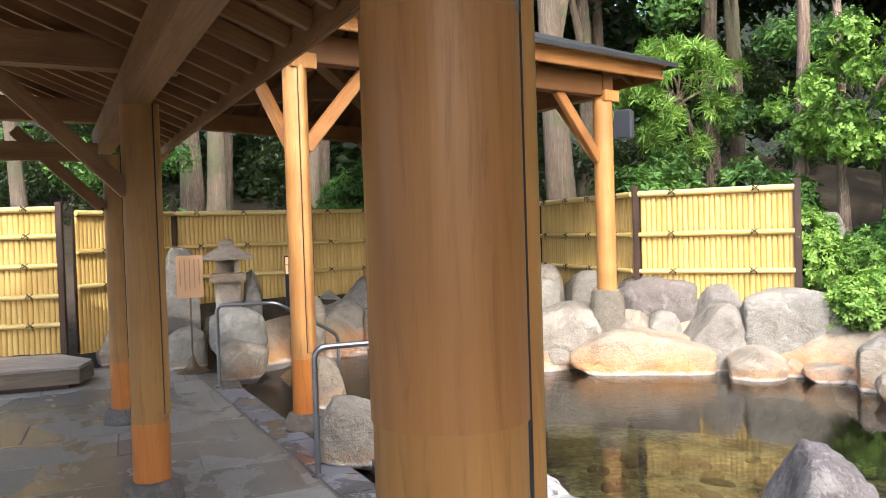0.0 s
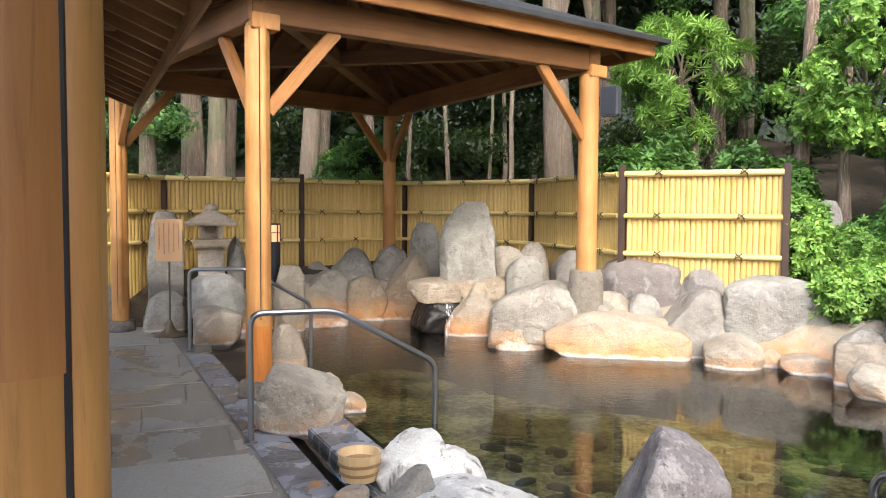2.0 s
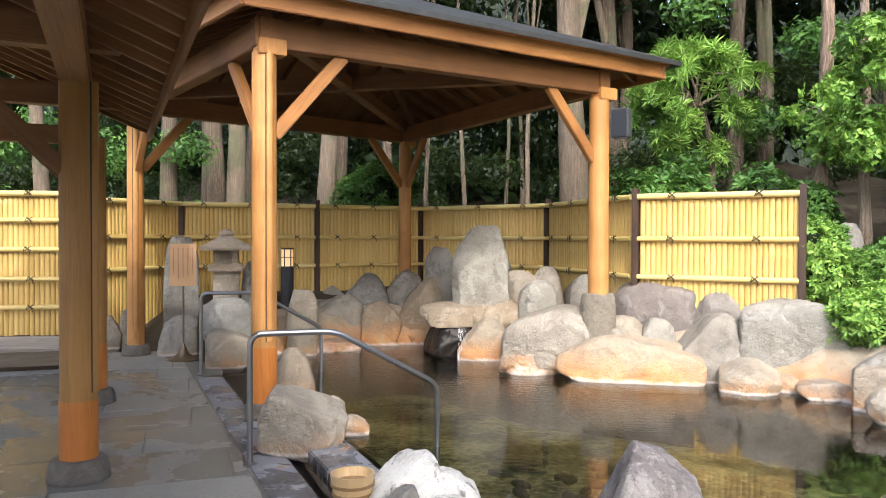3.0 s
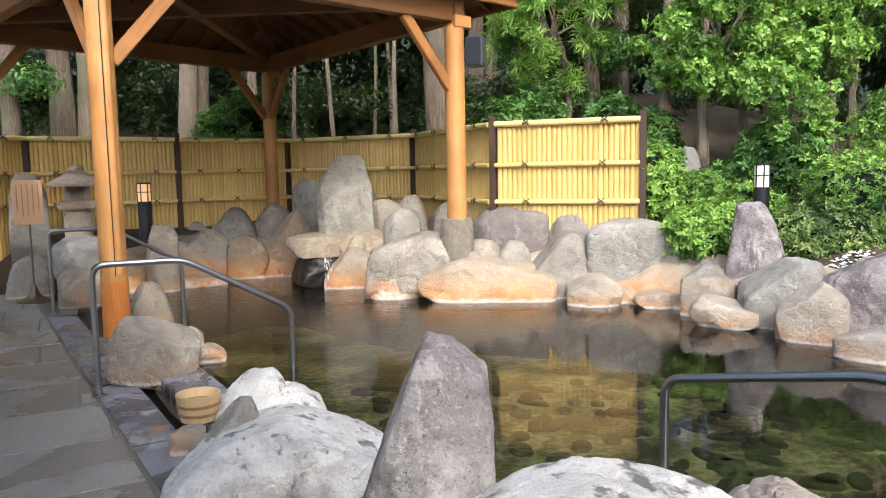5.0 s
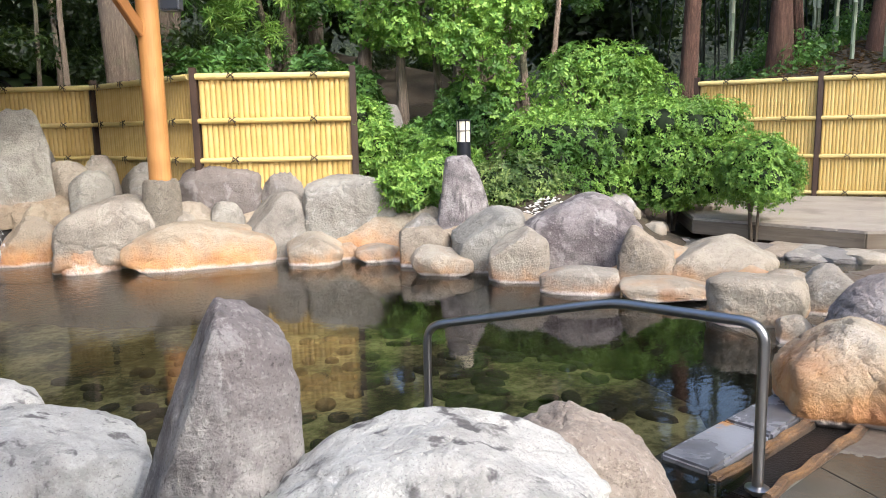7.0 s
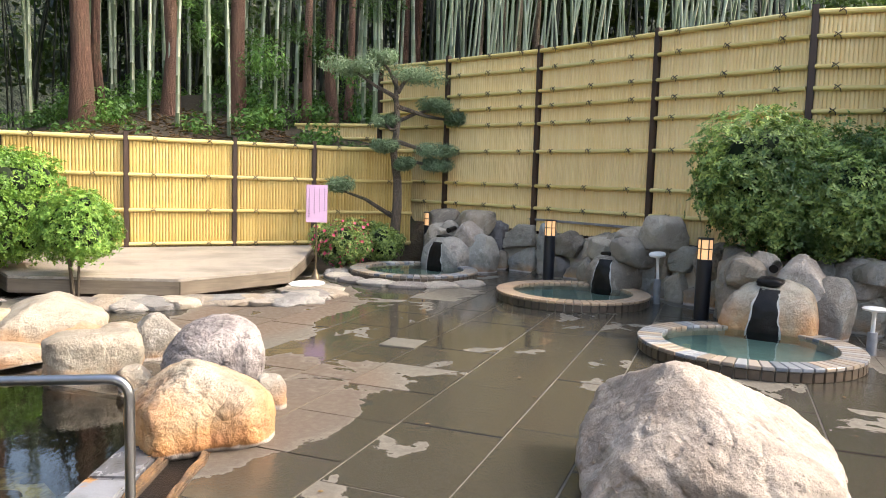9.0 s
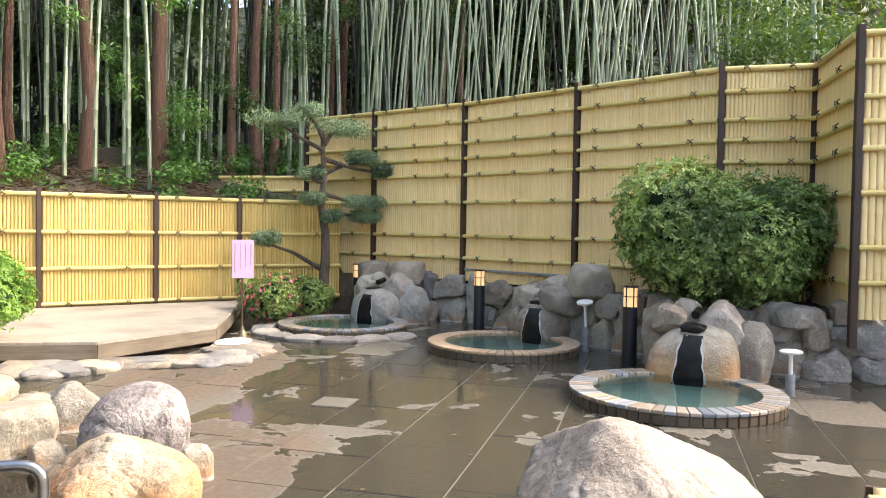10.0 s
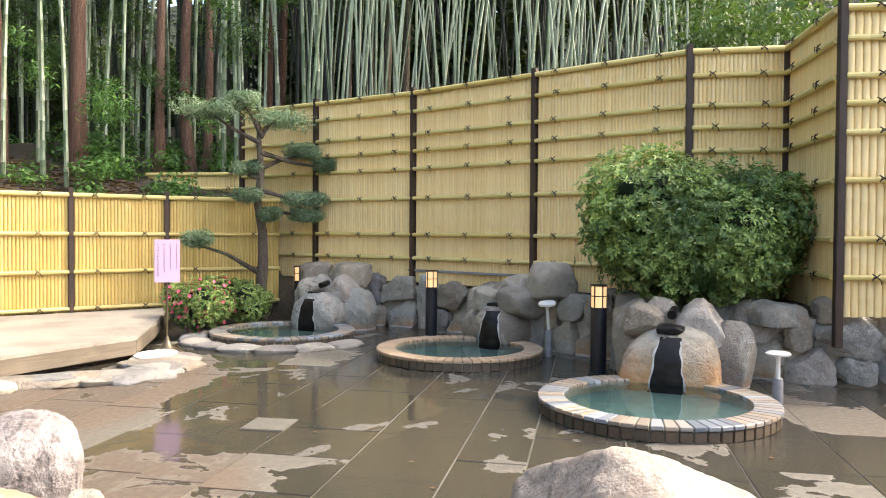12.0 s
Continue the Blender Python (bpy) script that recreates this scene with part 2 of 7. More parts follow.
PEBBLE = stone_material("pebble_concrete", (0.30, 0.26, 0.21), (0.15, 0.13, 0.11), 0, 0, 0, 7.0, 0.9)
LANTERN_STONE = stone_material("lantern_granite", (0.58, 0.50, 0.40), (0.42, 0.35, 0.27), 0, 0, 0, 2.0, 0.4)

BROAD_LEAF = leaf_material("broad_leaf", (0.18, 0.35, 0.075), (0.05, 0.14, 0.035))
HEDGE_LEAF = leaf_material("hedge_leaf", (0.36, 0.56, 0.11), (0.11, 0.26, 0.045))
# shrub cores: near black stands in for the shade between the leaves
SHADED_CORE = plain_material("inner_leaf", (0.010, 0.020, 0.006), 1.0, 0.0, 0.4, 0)
BUSH_LEAF = leaf_material("azalea_leaf", (0.44, 0.56, 0.17), (0.055, 0.13, 0.04), 0.34)
# leaf greens lowered to near black, carrying the wood's deep shade in colour
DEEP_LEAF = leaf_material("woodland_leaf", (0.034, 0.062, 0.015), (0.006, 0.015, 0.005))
MID_LEAF = leaf_material("hillside_leaf", (0.10, 0.19, 0.05), (0.028, 0.075, 0.02))
PINE_LEAF = leaf_material("pine_needle", (0.36, 0.46, 0.30), (0.12, 0.20, 0.11))
DRY_LEAF = leaf_material("fallen_leaf", (0.30, 0.17, 0.08), (0.14, 0.07, 0.035), 0.8)
TWIG = plain_material("twig_bark", (0.11, 0.085, 0.06), 0.9, 0.0, 0.3, 0.3)


def bark_material(name, pale, dark, moss=0.3):
    m = Nodes(name)
    v = m.node("ShaderNodeMapping", Vector=m.coords(), Scale=(26, 26, 2.4)).outputs[0]
    f = m.noise(1.0, v, 9, 0.76, 1.6)
    c = m.ramp(f, [(0.38, tuple(0.5 * x for x in dark)), (0.5, dark), (0.62, pale)])
    c = m.mix(m.maths("MULTIPLY", m.chance(), 0.55), c, tuple(min(0.5, 1.35 * x + 0.02) for x in pale))
    c = m.mix(m.maths("MULTIPLY", m.step(m.noise(1.6, m.world_pos(), 4), 0.5, 0.65), moss), c, (0.10, 0.13, 0.06))
    m.bump(f, 1.0, 0.07)
    return m.done(c, 0.9)


BARK = bark_material("pale_bark", (0.26, 0.205, 0.15), (0.11, 0.08, 0.06), 0.55)
CEDAR_BARK = bark_material("cedar_bark", (0.24, 0.125, 0.085), (0.07, 0.035, 0.025), 0.1)
PINK_BARK = bark_material("pinkish_bark", (0.50, 0.37, 0.29), (0.28, 0.19, 0.14), 0.15)
PINE_BARK = bark_material("pine_bark", (0.17, 0.13, 0.10), (0.06, 0.045, 0.035), 0.25)


def culm_material():
    m = Nodes("bamboo_culm")
    c = m.ramp(m.island(), [(0.0, (0.10, 0.14, 0.07)), (0.45, (0.24, 0.29, 0.19)), (0.8, (0.46, 0.50, 0.40)), (1.0, (0.30, 0.27, 0.16))])
    c = m.mix(m.maths("MULTIPLY", m.chance(), 0.4), c, (0.12, 0.18, 0.08))
    return m.done(c, 0.5)


CULM = culm_material()
# far culms: the grove's deep shade is painted into this near-black green
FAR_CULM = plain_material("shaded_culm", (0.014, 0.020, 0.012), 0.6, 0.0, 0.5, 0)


def soil_material():
    m = Nodes("soil")
    pos = m.world_pos()
    c = m.ramp(m.noise(2.5, pos, 7, 0.7), [(0.3, (0.03, 0.024, 0.016)), (0.55, (0.06, 0.045, 0.028)), (0.75, (0.05, 0.06, 0.022))])
    c = m.mix(m.step(m.noise(30.0, pos, 4), 0.6, 0.7), c, (0.10, 0.06, 0.035))
    m.bump(m.noise(18.0, pos, 6), 0.7, 0.04)
    return m.done(c, 0.95)


SOIL = soil_material()
POOL_COBBLE = stone_material("pool_cobble", (0.09, 0.08, 0.055), (0.04, 0.036, 0.026))


def paving_material():
    """Slabs with wet patches: smooth dark water film against dry, slightly warm stone."""
    m = Nodes("paving_slab")
    pos = m.world_pos()
    x, y = m.axis(pos, 0), m.axis(pos, 1)
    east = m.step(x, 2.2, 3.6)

    def spot(cx, cy, rx, ry):
        u = m.maths("DIVIDE", m.maths("SUBTRACT", x, cx), rx)
        v = m.maths("DIVIDE", m.maths("SUBTRACT", y, cy), ry)
        return m.step(m.maths("ADD", m.maths("MULTIPLY", u, u), m.maths("MULTIPLY", v, v)), 1.35, 0.55)

    sandy = m.maths("MAXIMUM", spot(5.0, 2.35, 1.45, 0.85), spot(8.0, 3.7, 1.9, 0.8))
    dry_side = m.maths("MAXIMUM", sandy, m.maths("MULTIPLY", spot(7.6, -3.7, 2.6, 1.5), 0.55))
    grey = m.mix(m.chance(), (0.135, 0.122, 0.10), (0.10, 0.09, 0.075))
    warm = m.mix(m.chance(), (0.13, 0.093, 0.066), (0.096, 0.075, 0.057))
    tint = m.mix(east, m.mix(m.chance(), (0.30, 0.285, 0.245), (0.235, 0.225, 0.195)), m.mix(m.maths("MAXIMUM", sandy, m.maths("MULTIPLY", dry_side, 0.8)), grey, warm))
    tint = m.mix(m.maths("MULTIPLY", m.step(m.noise(45.0, pos, 4), 0.4, 0.7), 0.3), tint, (0.10, 0.09, 0.075))
    tint = m.mix(m.maths("MULTIPLY", m.step(m.noise(2.4, pos, 6, 0.65), 0.5, 0.7), 0.35), tint, (0.12, 0.10, 0.075))
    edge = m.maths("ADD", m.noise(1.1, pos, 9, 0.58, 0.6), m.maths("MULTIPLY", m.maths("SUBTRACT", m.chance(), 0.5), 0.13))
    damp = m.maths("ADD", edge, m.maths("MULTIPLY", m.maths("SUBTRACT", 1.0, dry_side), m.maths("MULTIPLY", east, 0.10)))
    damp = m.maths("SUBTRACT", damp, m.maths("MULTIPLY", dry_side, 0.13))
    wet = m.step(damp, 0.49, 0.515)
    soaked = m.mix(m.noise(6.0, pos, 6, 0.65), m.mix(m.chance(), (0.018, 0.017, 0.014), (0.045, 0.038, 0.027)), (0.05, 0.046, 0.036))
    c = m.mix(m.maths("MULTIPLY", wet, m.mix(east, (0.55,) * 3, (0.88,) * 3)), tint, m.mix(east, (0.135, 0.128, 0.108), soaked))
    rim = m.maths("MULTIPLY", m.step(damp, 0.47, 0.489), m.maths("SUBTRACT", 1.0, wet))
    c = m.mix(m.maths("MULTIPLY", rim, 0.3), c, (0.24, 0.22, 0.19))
    dryr = m.ramp(m.noise(20.0, pos, 4), [(0.3, (0.5,) * 3), (0.7, (0.75,) * 3)])
    pool = m.step(m.maths("ADD", m.noise(0.7, pos, 3), m.maths("MULTIPLY", spot(8.2, 2.0, 2.4, 1.3), 0.16)), 0.54, 0.62)
    wetr = m.mix(pool, (0.07,) * 3, (0.02,) * 3)
    wetr = m.mix(east, (0.27,) * 3, wetr)
    m.put(m.bsdf, "Roughness", m.mix(wet, dryr, wetr))
    relief = m.maths("MULTIPLY", m.noise(28.0, pos, 6, 0.65), m.maths("SUBTRACT", 1.0, m.maths("MULTIPLY", m.maths("MAXIMUM", pool, m.maths("MULTIPLY", wet, 0.45)), 0.9)))
    m.bump(relief, 0.55, 0.009)
    m.put(m.bsdf, "Specular IOR Level", 0.5)
    return m.done(c)


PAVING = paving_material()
GROUT = plain_material("pale_grout", (0.17, 0.15, 0.115), 0.8, 0.0, 0.25, 0.3)


def kerb_material():
    m = Nodes("wet_slate_kerb")
    pos = m.world_pos()
    wet = m.step(m.noise(2.2, pos, 7, 0.6, 0.5), 0.36, 0.62)
    c = m.mix(wet, (0.21, 0.22, 0.25), (0.085, 0.083, 0.088))
    c = m.mix(m.step(m.noise(6.0, pos, 5), 0.60, 0.68), c, (0.33, 0.17, 0.06))
    c = m.mix(m.maths("MULTIPLY", m.step(m.noise(3.5, pos, 7, 0.65), 0.56, 0.62), 0.5), c, (0.40, 0.42, 0.46))
    m.bump(m.noise(35.0, pos, 5), 0.3, 0.006)
    return m.done(c, m.mix(wet, (0.5,) * 3, (0.12,) * 3))


KERB = kerb_material()
RUST = stone_material("rusty_kerb", (0.46, 0.24, 0.085), (0.16, 0.09, 0.045), scale=2.5, tone=0.1)


def water_material(name, tint, ripple=0.05, dist=0.02):
    """A clear film: it lets light through, tinted, and mirrors by the angle."""
    m = Nodes(name)
    pos = m.world_pos()
    near_fall = m.tree.nodes.new("ShaderNodeVectorMath")
    near_fall.operation = "DISTANCE"
    m.tree.links.new(pos, near_fall.inputs[0])
    near_fall.inputs[1].default_value = (0.1, 9.6, 0.0)
    stir = m.step(near_fall.outputs["Value"], 5.0, 0.4)
    small = m.noise(9.0, m.node("ShaderNodeMapping", Vector=pos, Scale=(1.0, 2.2, 1.0)).outputs[0], 3, 0.5, 0.3)
    slow = m.noise(2.2, pos, 2, 0.5)
    h = m.maths("ADD", m.maths("MULTIPLY", slow, 0.6), m.maths("MULTIPLY", small, m.maths("ADD", 0.22, m.maths("MULTIPLY", stir, 3.2))))
    b = m.node("ShaderNodeBump", Height=h, Strength=ripple, Distance=dist)
    fres = m.node("ShaderNodeFresnel", IOR=1.33, Normal=b.outputs[0])
    gl = m.node("ShaderNodeBsdfGlossy", Roughness=0.015, Normal=b.outputs[0])
    gl.inputs["Color"].default_value = (1, 1, 1, 1)
    tr = m.node("ShaderNodeBsdfTransparent")
    tr.inputs["Color"].default_value = (*tint, 1)
    mix = m.node("ShaderNodeMixShader", Fac=fres.outputs[0])
    m.tree.links.new(tr.outputs[0], mix.inputs[1])
    m.tree.links.new(gl.outputs[0], mix.inputs[2])
    m.tree.links.new(mix.outputs[0], m.out.inputs[0])
    return m.mat


POOL_WATER = water_material("pool_water", (0.60, 0.61, 0.52), 0.13, 0.02)
TUB_WATER = water_material("tub_water", (0.72, 0.84, 0.82), 0.10, 0.02)


def pool_floor_material():
    m = Nodes("pool_floor")
    pos = m.world_pos()
    mottle = m.maths("ADD", m.maths("MULTIPLY", m.noise(2.0, pos, 6, 0.6), 0.55), m.maths("MULTIPLY", m.noise(13.0, pos, 7, 0.7), 0.45))
    c = m.ramp(mottle, [(0.42, (0.05, 0.045, 0.03)), (0.5, (0.18, 0.16, 0.085)), (0.58, (0.38, 0.35, 0.20))])
    m.bump(m.noise(8.0, pos, 5), 0.5, 0.03)
    return m.done(c, 0.8)


POOL_FLOOR = pool_floor_material()
DRAIN = plain_material("drain_iron", (0.13, 0.12, 0.10), 0.6, 0.0, 0.3, 0.4)
TUB_FLOOR = plain_material("tub_floor", (0.12, 0.18, 0.17), 0.7, 0.0, 0.25)
RIM_TILE = Nodes("rim_tile")
RIM_TILE = RIM_TILE.done(RIM_TILE.ramp(RIM_TILE.chance(), [(0.0, (0.13, 0.15, 0.18)), (0.45, (0.30, 0.32, 0.35)), (0.6, (0.36, 0.28, 0.20)), (1.0, (0.20, 0.18, 0.165))]), 0.3)
RIM_TILE_WARM = Nodes("rim_tile_warm")
RIM_TILE_WARM = RIM_TILE_WARM.done(RIM_TILE_WARM.mix(RIM_TILE_WARM.chance(), (0.50, 0.35, 0.22), (0.36, 0.26, 0.18)), 0.4)
SIDE_TILE = Nodes("side_tile")
SIDE_TILE = SIDE_TILE.done(SIDE_TILE.mix(SIDE_TILE.noise(6.0, SIDE_TILE.world_pos(), 4), (0.15, 0.11, 0.075), (0.04, 0.034, 0.03)), 0.3)


def lamp_material(name, color, strength):
    m = Nodes(name)
    m.done(color, 0.5)
    m.put(m.bsdf, "Emission Color", (*color, 1))
    m.put(m.bsdf, "Emission Strength", strength)
    return m.mat


LAMP_GLOW = lamp_material("lit_shade", (0.90, 0.52, 0.26), 0.17)
LAMP_WHITE = lamp_material("pale_shade", (0.74, 0.66, 0.52), 0.06)


def fall_material():
    m = Nodes("falling_water")
    v = m.node("ShaderNodeMapping", Vector=m.world_pos(), Scale=(40, 40, 3)).outputs[0]
    f = m.step(m.noise(1.0, v, 4, 0.6), 0.45, 0.62)
    tr = m.node("ShaderNodeBsdfTransparent")
    m.done((0.8, 0.8, 0.8), 0.15)
    mix = m.node("ShaderNodeMixShader", Fac=m.maths("MULTIPLY", f, 0.5))
    m.tree.links.new(tr.outputs[0], mix.inputs[1])
    m.tree.links.new(m.bsdf.outputs[0], mix.inputs[2])
    m.tree.links.new(mix.outputs[0], m.out.inputs[0])
    return m.mat


FALL = fall_material()


# ---- builders ----
def thing(name, x, y, z, turn=0.0, label="", category="", group="", kind=""):
    ob = new(name)
    ob.empty_display_size = 0.1
    ob.matrix_basis = pose(x, y, z, 0, 0, turn)
    return tagged(ob, label, category, group, kind)


def mesh_of(name, bm, material, smooth=True):
    me = bpy.data.meshes.new(name)
    bm.to_mesh(me)
    bm.free()
    me.materials.append(material)
    if smooth:
        me.polygons.foreach_set("use_smooth", [True] * len(me.polygons))
        me.set_sharp_from_angle(angle=radians(38))
    return me


def part(name, bm, material, parent, label="", smooth=True):
    ob = new(name, mesh_of(name, bm, material, smooth) if isinstance(bm, bmesh.types.BMesh) else bm)
    ob.parent = parent
    return tagged(ob, label)


def solo(name, bm, material, m, label="", category="", group="", kind="", smooth=True):
    ob = new(name, mesh_of(name, bm, material, smooth))
    ob.matrix_basis = m
    return tagged(ob, label, category, group, kind)


def raw_mesh(name, verts, faces, material, smooth=False):
    me = bpy.data.meshes.new(name)
    me.from_pydata(verts, [], faces)
    me.materials.append(material)
    if smooth:
        me.polygons.foreach_set("use_smooth", [True] * len(me.polygons))
    me.update()
    return me


def box(bm, cx, cy, cz, sx, sy, sz, m=None, bevel=0.006):
    made = bmesh.ops.create_cube(bm, size=1.0)["verts"]
    t = Matrix.Translation((cx, cy, cz)) @ (m or Matrix()) @ Matrix.Diagonal((sx, sy, sz, 1))
    bmesh.ops.transform(bm, matrix=t, verts=made)
    if bevel:
        edges = list({e for v in made for e in v.link_edges})
        bmesh.ops.bevel(bm, geom=edges, offset=bevel, segments=2, affect="EDGES", clamp_overlap=True)
    return bm


def beam_between(bm, a, b, w, h, bevel=0.008):
    """A squared timber from a to b, its height upright."""
    a, b = Vector(a), Vector(b)
    d = b - a
    q = d.to_track_quat("X", "Z").to_matrix().to_4x4()
    box(bm, 0, 0, 0, d.length, w, h, None, bevel)
    return Matrix.Translation((a + b) / 2) @ q


def timber(name, a, b, w, h, material, parent, label="", bevel=0.008):
    bm = bmesh.new()
    m = beam_between(bm, a, b, w, h, bevel)
    ob = part(name, bm, material, parent, label)
    ob.matrix_basis = m
    return ob


def tube(bm, pts, radius, seg=10, cap=True):
    """A round tube along points; radius may be a list."""
    pts = [Vector(p) for p in pts]
    rs = radius if isinstance(radius, (list, tuple)) else [radius] * len(pts)
    rings = []
    up = Vector((0.13, 0.31, 0.94)).normalized()
    for i, p in enumerate(pts):
        d = (pts[min(i + 1, len(pts) - 1)] - pts[max(i - 1, 0)]).normalized()
        side = d.cross(up)
        if side.length < 0.05:
            side = d.cross(Vector((1, 0, 0)))
        side.normalize()
        top = side.cross(d)
        rings.append([bm.verts.new(p + rs[i] * (math.cos(a) * side + math.sin(a) * top)) for a in [2 * math.pi * k / seg for k in range(seg)]])
        up = top
    for r, s in zip(rings, rings[1:]):
        for k in range(seg):
            bm.faces.new((r[k], r[(k + 1) % seg], s[(k + 1) % seg], s[k]))
    if cap:
        bm.faces.new(rings[0][::-1])
        bm.faces.new(rings[-1])
    return bm


def disc(bm, r, z, seg=48):
    bm.faces.new([bm.verts.new((r * math.cos(2 * math.pi * k / seg), r * math.sin(2 * math.pi * k / seg), z)) for k in range(seg)])
    return bm


def lathe(bm, profile, seg=24, cx=0.0, cy=0.0):
    """Turned shape from (radius, z) pairs."""
    rings = [[bm.verts.new((cx + r * math.cos(2 * math.pi * k / seg), cy + r * math.sin(2 * math.pi * k / seg), z)) for k in range(seg)] for r, z in profile]
    for r, s in zip(rings, rings[1:]):
        for k in range(seg):
            bm.faces.new((r[k], r[(k + 1) % seg], s[(k + 1) % seg], s[k]))
    if profile[0][0] > 1e-4:
        bm.faces.new(rings[0][::-1])
    if profile[-1][0] > 1e-4:
        bm.faces.new(rings[-1])
    bmesh.ops.remove_doubles(bm, verts=bm.verts[:], dist=1e-5)
    return bm


def rounded(pts, r=0.08, n=5):
    """A line with its corners rounded."""
    pts = [Vector(p) for p in pts]
    out = [pts[0]]
    for a, b, c in zip(pts, pts[1:], pts[2:]):
        u, v = (a - b).normalized() * r, (c - b).normalized() * r
        for k in range(n + 1):
            t = k / n
            out.append((b + u) * (1 - t) ** 2 + b * 2 * t * (1 - t) + (b + v) * t * t)
    return out + [pts[-1]]


# ---- plan ----
POOL = [(0.9, 2.83), (-0.1, 4.56), (-0.6, 5.43), (-1.1, 6.5), (-1.9, 8.2), (-1.9, 9.3), (-1.3, 10.2), (-0.4, 10.5), (0.4, 9.5), (1.2, 8.7), (2.4, 8.3),
        (3.4, 7.7), (4.1, 6.7), (4.6, 5.6), (5.1, 4.6), (5.0, 3.5), (4.3, 2.9), (3.5, 2.55), (2.9, 2.3), (2.2, 2.1), (1.3, 2.2)]
BANK = [(-4.9, 9.7), (-3.4, 9.3), (-2.0, 9.6), (-1.3, 10.3), (-0.4, 10.4), (0.4, 9.6), (1.2, 8.7), (2.8, 8.2), (3.9, 7.2), (4.6, 6.1), (5.4, 5.5), (6.4, 5.9), (7.4, 6.6),
        (8.2, 8.2), (10.1, 9.3), (12, 12), (40, 40), (-60, 60), (-60, 8.6), (-6, 9.3)]
BED = [(8.7, -8.0), (8.85, -3.62), (9.03, -2.8), (9.44, -2.37), (10.2, -1.31), (10.76, -0.71), (11.94, -0.02), (12.74, 0.99), (13.29, 2.31), (13.5, 3.4), (14.0, 3.5),
       (12.98, 5.42), (12.1, 6.5), (10.97, 7.77), (10.1, 9.3), (12, 14), (60, 40), (60, -20)]


def inside(poly, x, y):
    hit, j = False, len(poly) - 1
    for i in range(len(poly)):
        (xi, yi), (xj, yj) = poly[i], poly[j]
        if (yi > y) != (yj > y) and x < (xj - xi) * (y - yi) / (yj - yi) + xi:
            hit = not hit
        j = i
    return hit


def edge_distance(poly, x, y):
    best = 1e9
    for (ax, ay), (bx, by) in zip(poly, poly[1:] + poly[:1]):
        dx, dy = bx - ax, by - ay
        t = max(0.0, min(1.0, ((x - ax) * dx + (y - ay) * dy) / (dx * dx + dy * dy)))
        best = min(best, math.hypot(x - ax - t * dx, y - ay - t * dy))
    return best


def ground_height(x, y):
    if inside(POOL, x, y):
        return max(-0.95, -0.10 - 1.5 * edge_distance(POOL, x, y))
    h = -0.07
    if inside(BANK, x, y):
        d = edge_distance(BANK, x, y)
        h = max(h, min(0.68, 0.55 * d - 0.03))
        far = max(0.0, d - 2.0)
        h += min(3.5, 0.22 * far + (0.25 * max(0, x - 3.5) * min(1.0, far / 3.0) if x < 9 else 0.9 * min(1, far / 3)))
    if inside(BED, x, y):
        d = edge_distance(BED, x, y)
        back = y > 3.5
        h = max(h, min(0.72, 2.5 * d - 0.05) if not back else min(2.1, 1.4 * d))
        h += min(3.2, 0.30 * max(0.0, d - 1.6))
    rough = 0.05 * noise.noise(Vector((x * 0.9, y * 0.9, 0.3)))
    return h + (rough if h > 0.1 else 0.0)


def build_ground():
    xs = [-2000, -600, -150, -60, -30] + [-18 + 0.36 * i for i in range(140)] + [36, 45, 70, 150, 600, 2000]
    ys = [-2000, -600, -150, -60, -25] + [-12 + 0.36 * i for i in range(120)] + [35, 45, 70, 150, 600, 2000]
    verts = [(x, y, ground_height(max(-60, min(60, x)), max(-40, min(60, y)))) for y in ys for x in xs]
    n = len(xs)
    faces = [(j * n + i, j * n + i + 1, (j + 1) * n + i + 1, (j + 1) * n + i) for j in range(len(ys) - 1) for i in range(n - 1)]
    ob = new("ground", raw_mesh("ground", verts, faces, SOIL, True))
    tagged(ob, "bare brown soil and leaf litter sloping up behind the fences", "ground", kind="structure")


build_ground()


def backdrop_slopes():
    """Added near-black slopes closing the view and blocking sky to the north and east."""
    verts, faces = [], []
    n, rows = 90, 9
    for j in range(rows):
        for i in range(n + 1):
            a = radians(-50 + 220 * i / n)
            r = 58 + 26 * j / (rows - 1)
            z = ((29 if a < 1.75 else 20) + 5 * noise.noise(Vector((a * 3, 0.5, 0)))) * (j / (rows - 1)) ** 0.8 - 1 + 2.2 * noise.noise(Vector((a * 14, j * 0.9, 2)))
            verts.append((4 + r * math.cos(a), 4 + r * math.sin(a), z))
    for j in range(rows - 1):
        for i in range(n):
            k = j * (n + 1) + i
            faces.append((k, k + 1, k + n + 2, k + n + 1))
    tagged(new("backdrop", raw_mesh("backdrop", verts, faces, BACKDROP, True)), "added dark green backdrop slope blocking the sky behind the trees", "hillside", kind="structure")


# backdrop greens near black, so gaps in the leaves read as deep shade
BACKDROP = Nodes("wooded_hillside")
BACKDROP.bump(BACKDROP.noise(0.8, BACKDROP.world_pos(), 6), 1.0, 1.5)
BACKDROP = BACKDROP.done(BACKDROP.ramp(BACKDROP.noise(0.6, BACKDROP.world_pos(), 8, 0.7), [(0.35, (0.004, 0.007, 0.0025)), (0.6, (0.014, 0.024, 0.007)), (0.75, (0.03, 0.045, 0.012))]), 0.9)
backdrop_slopes()

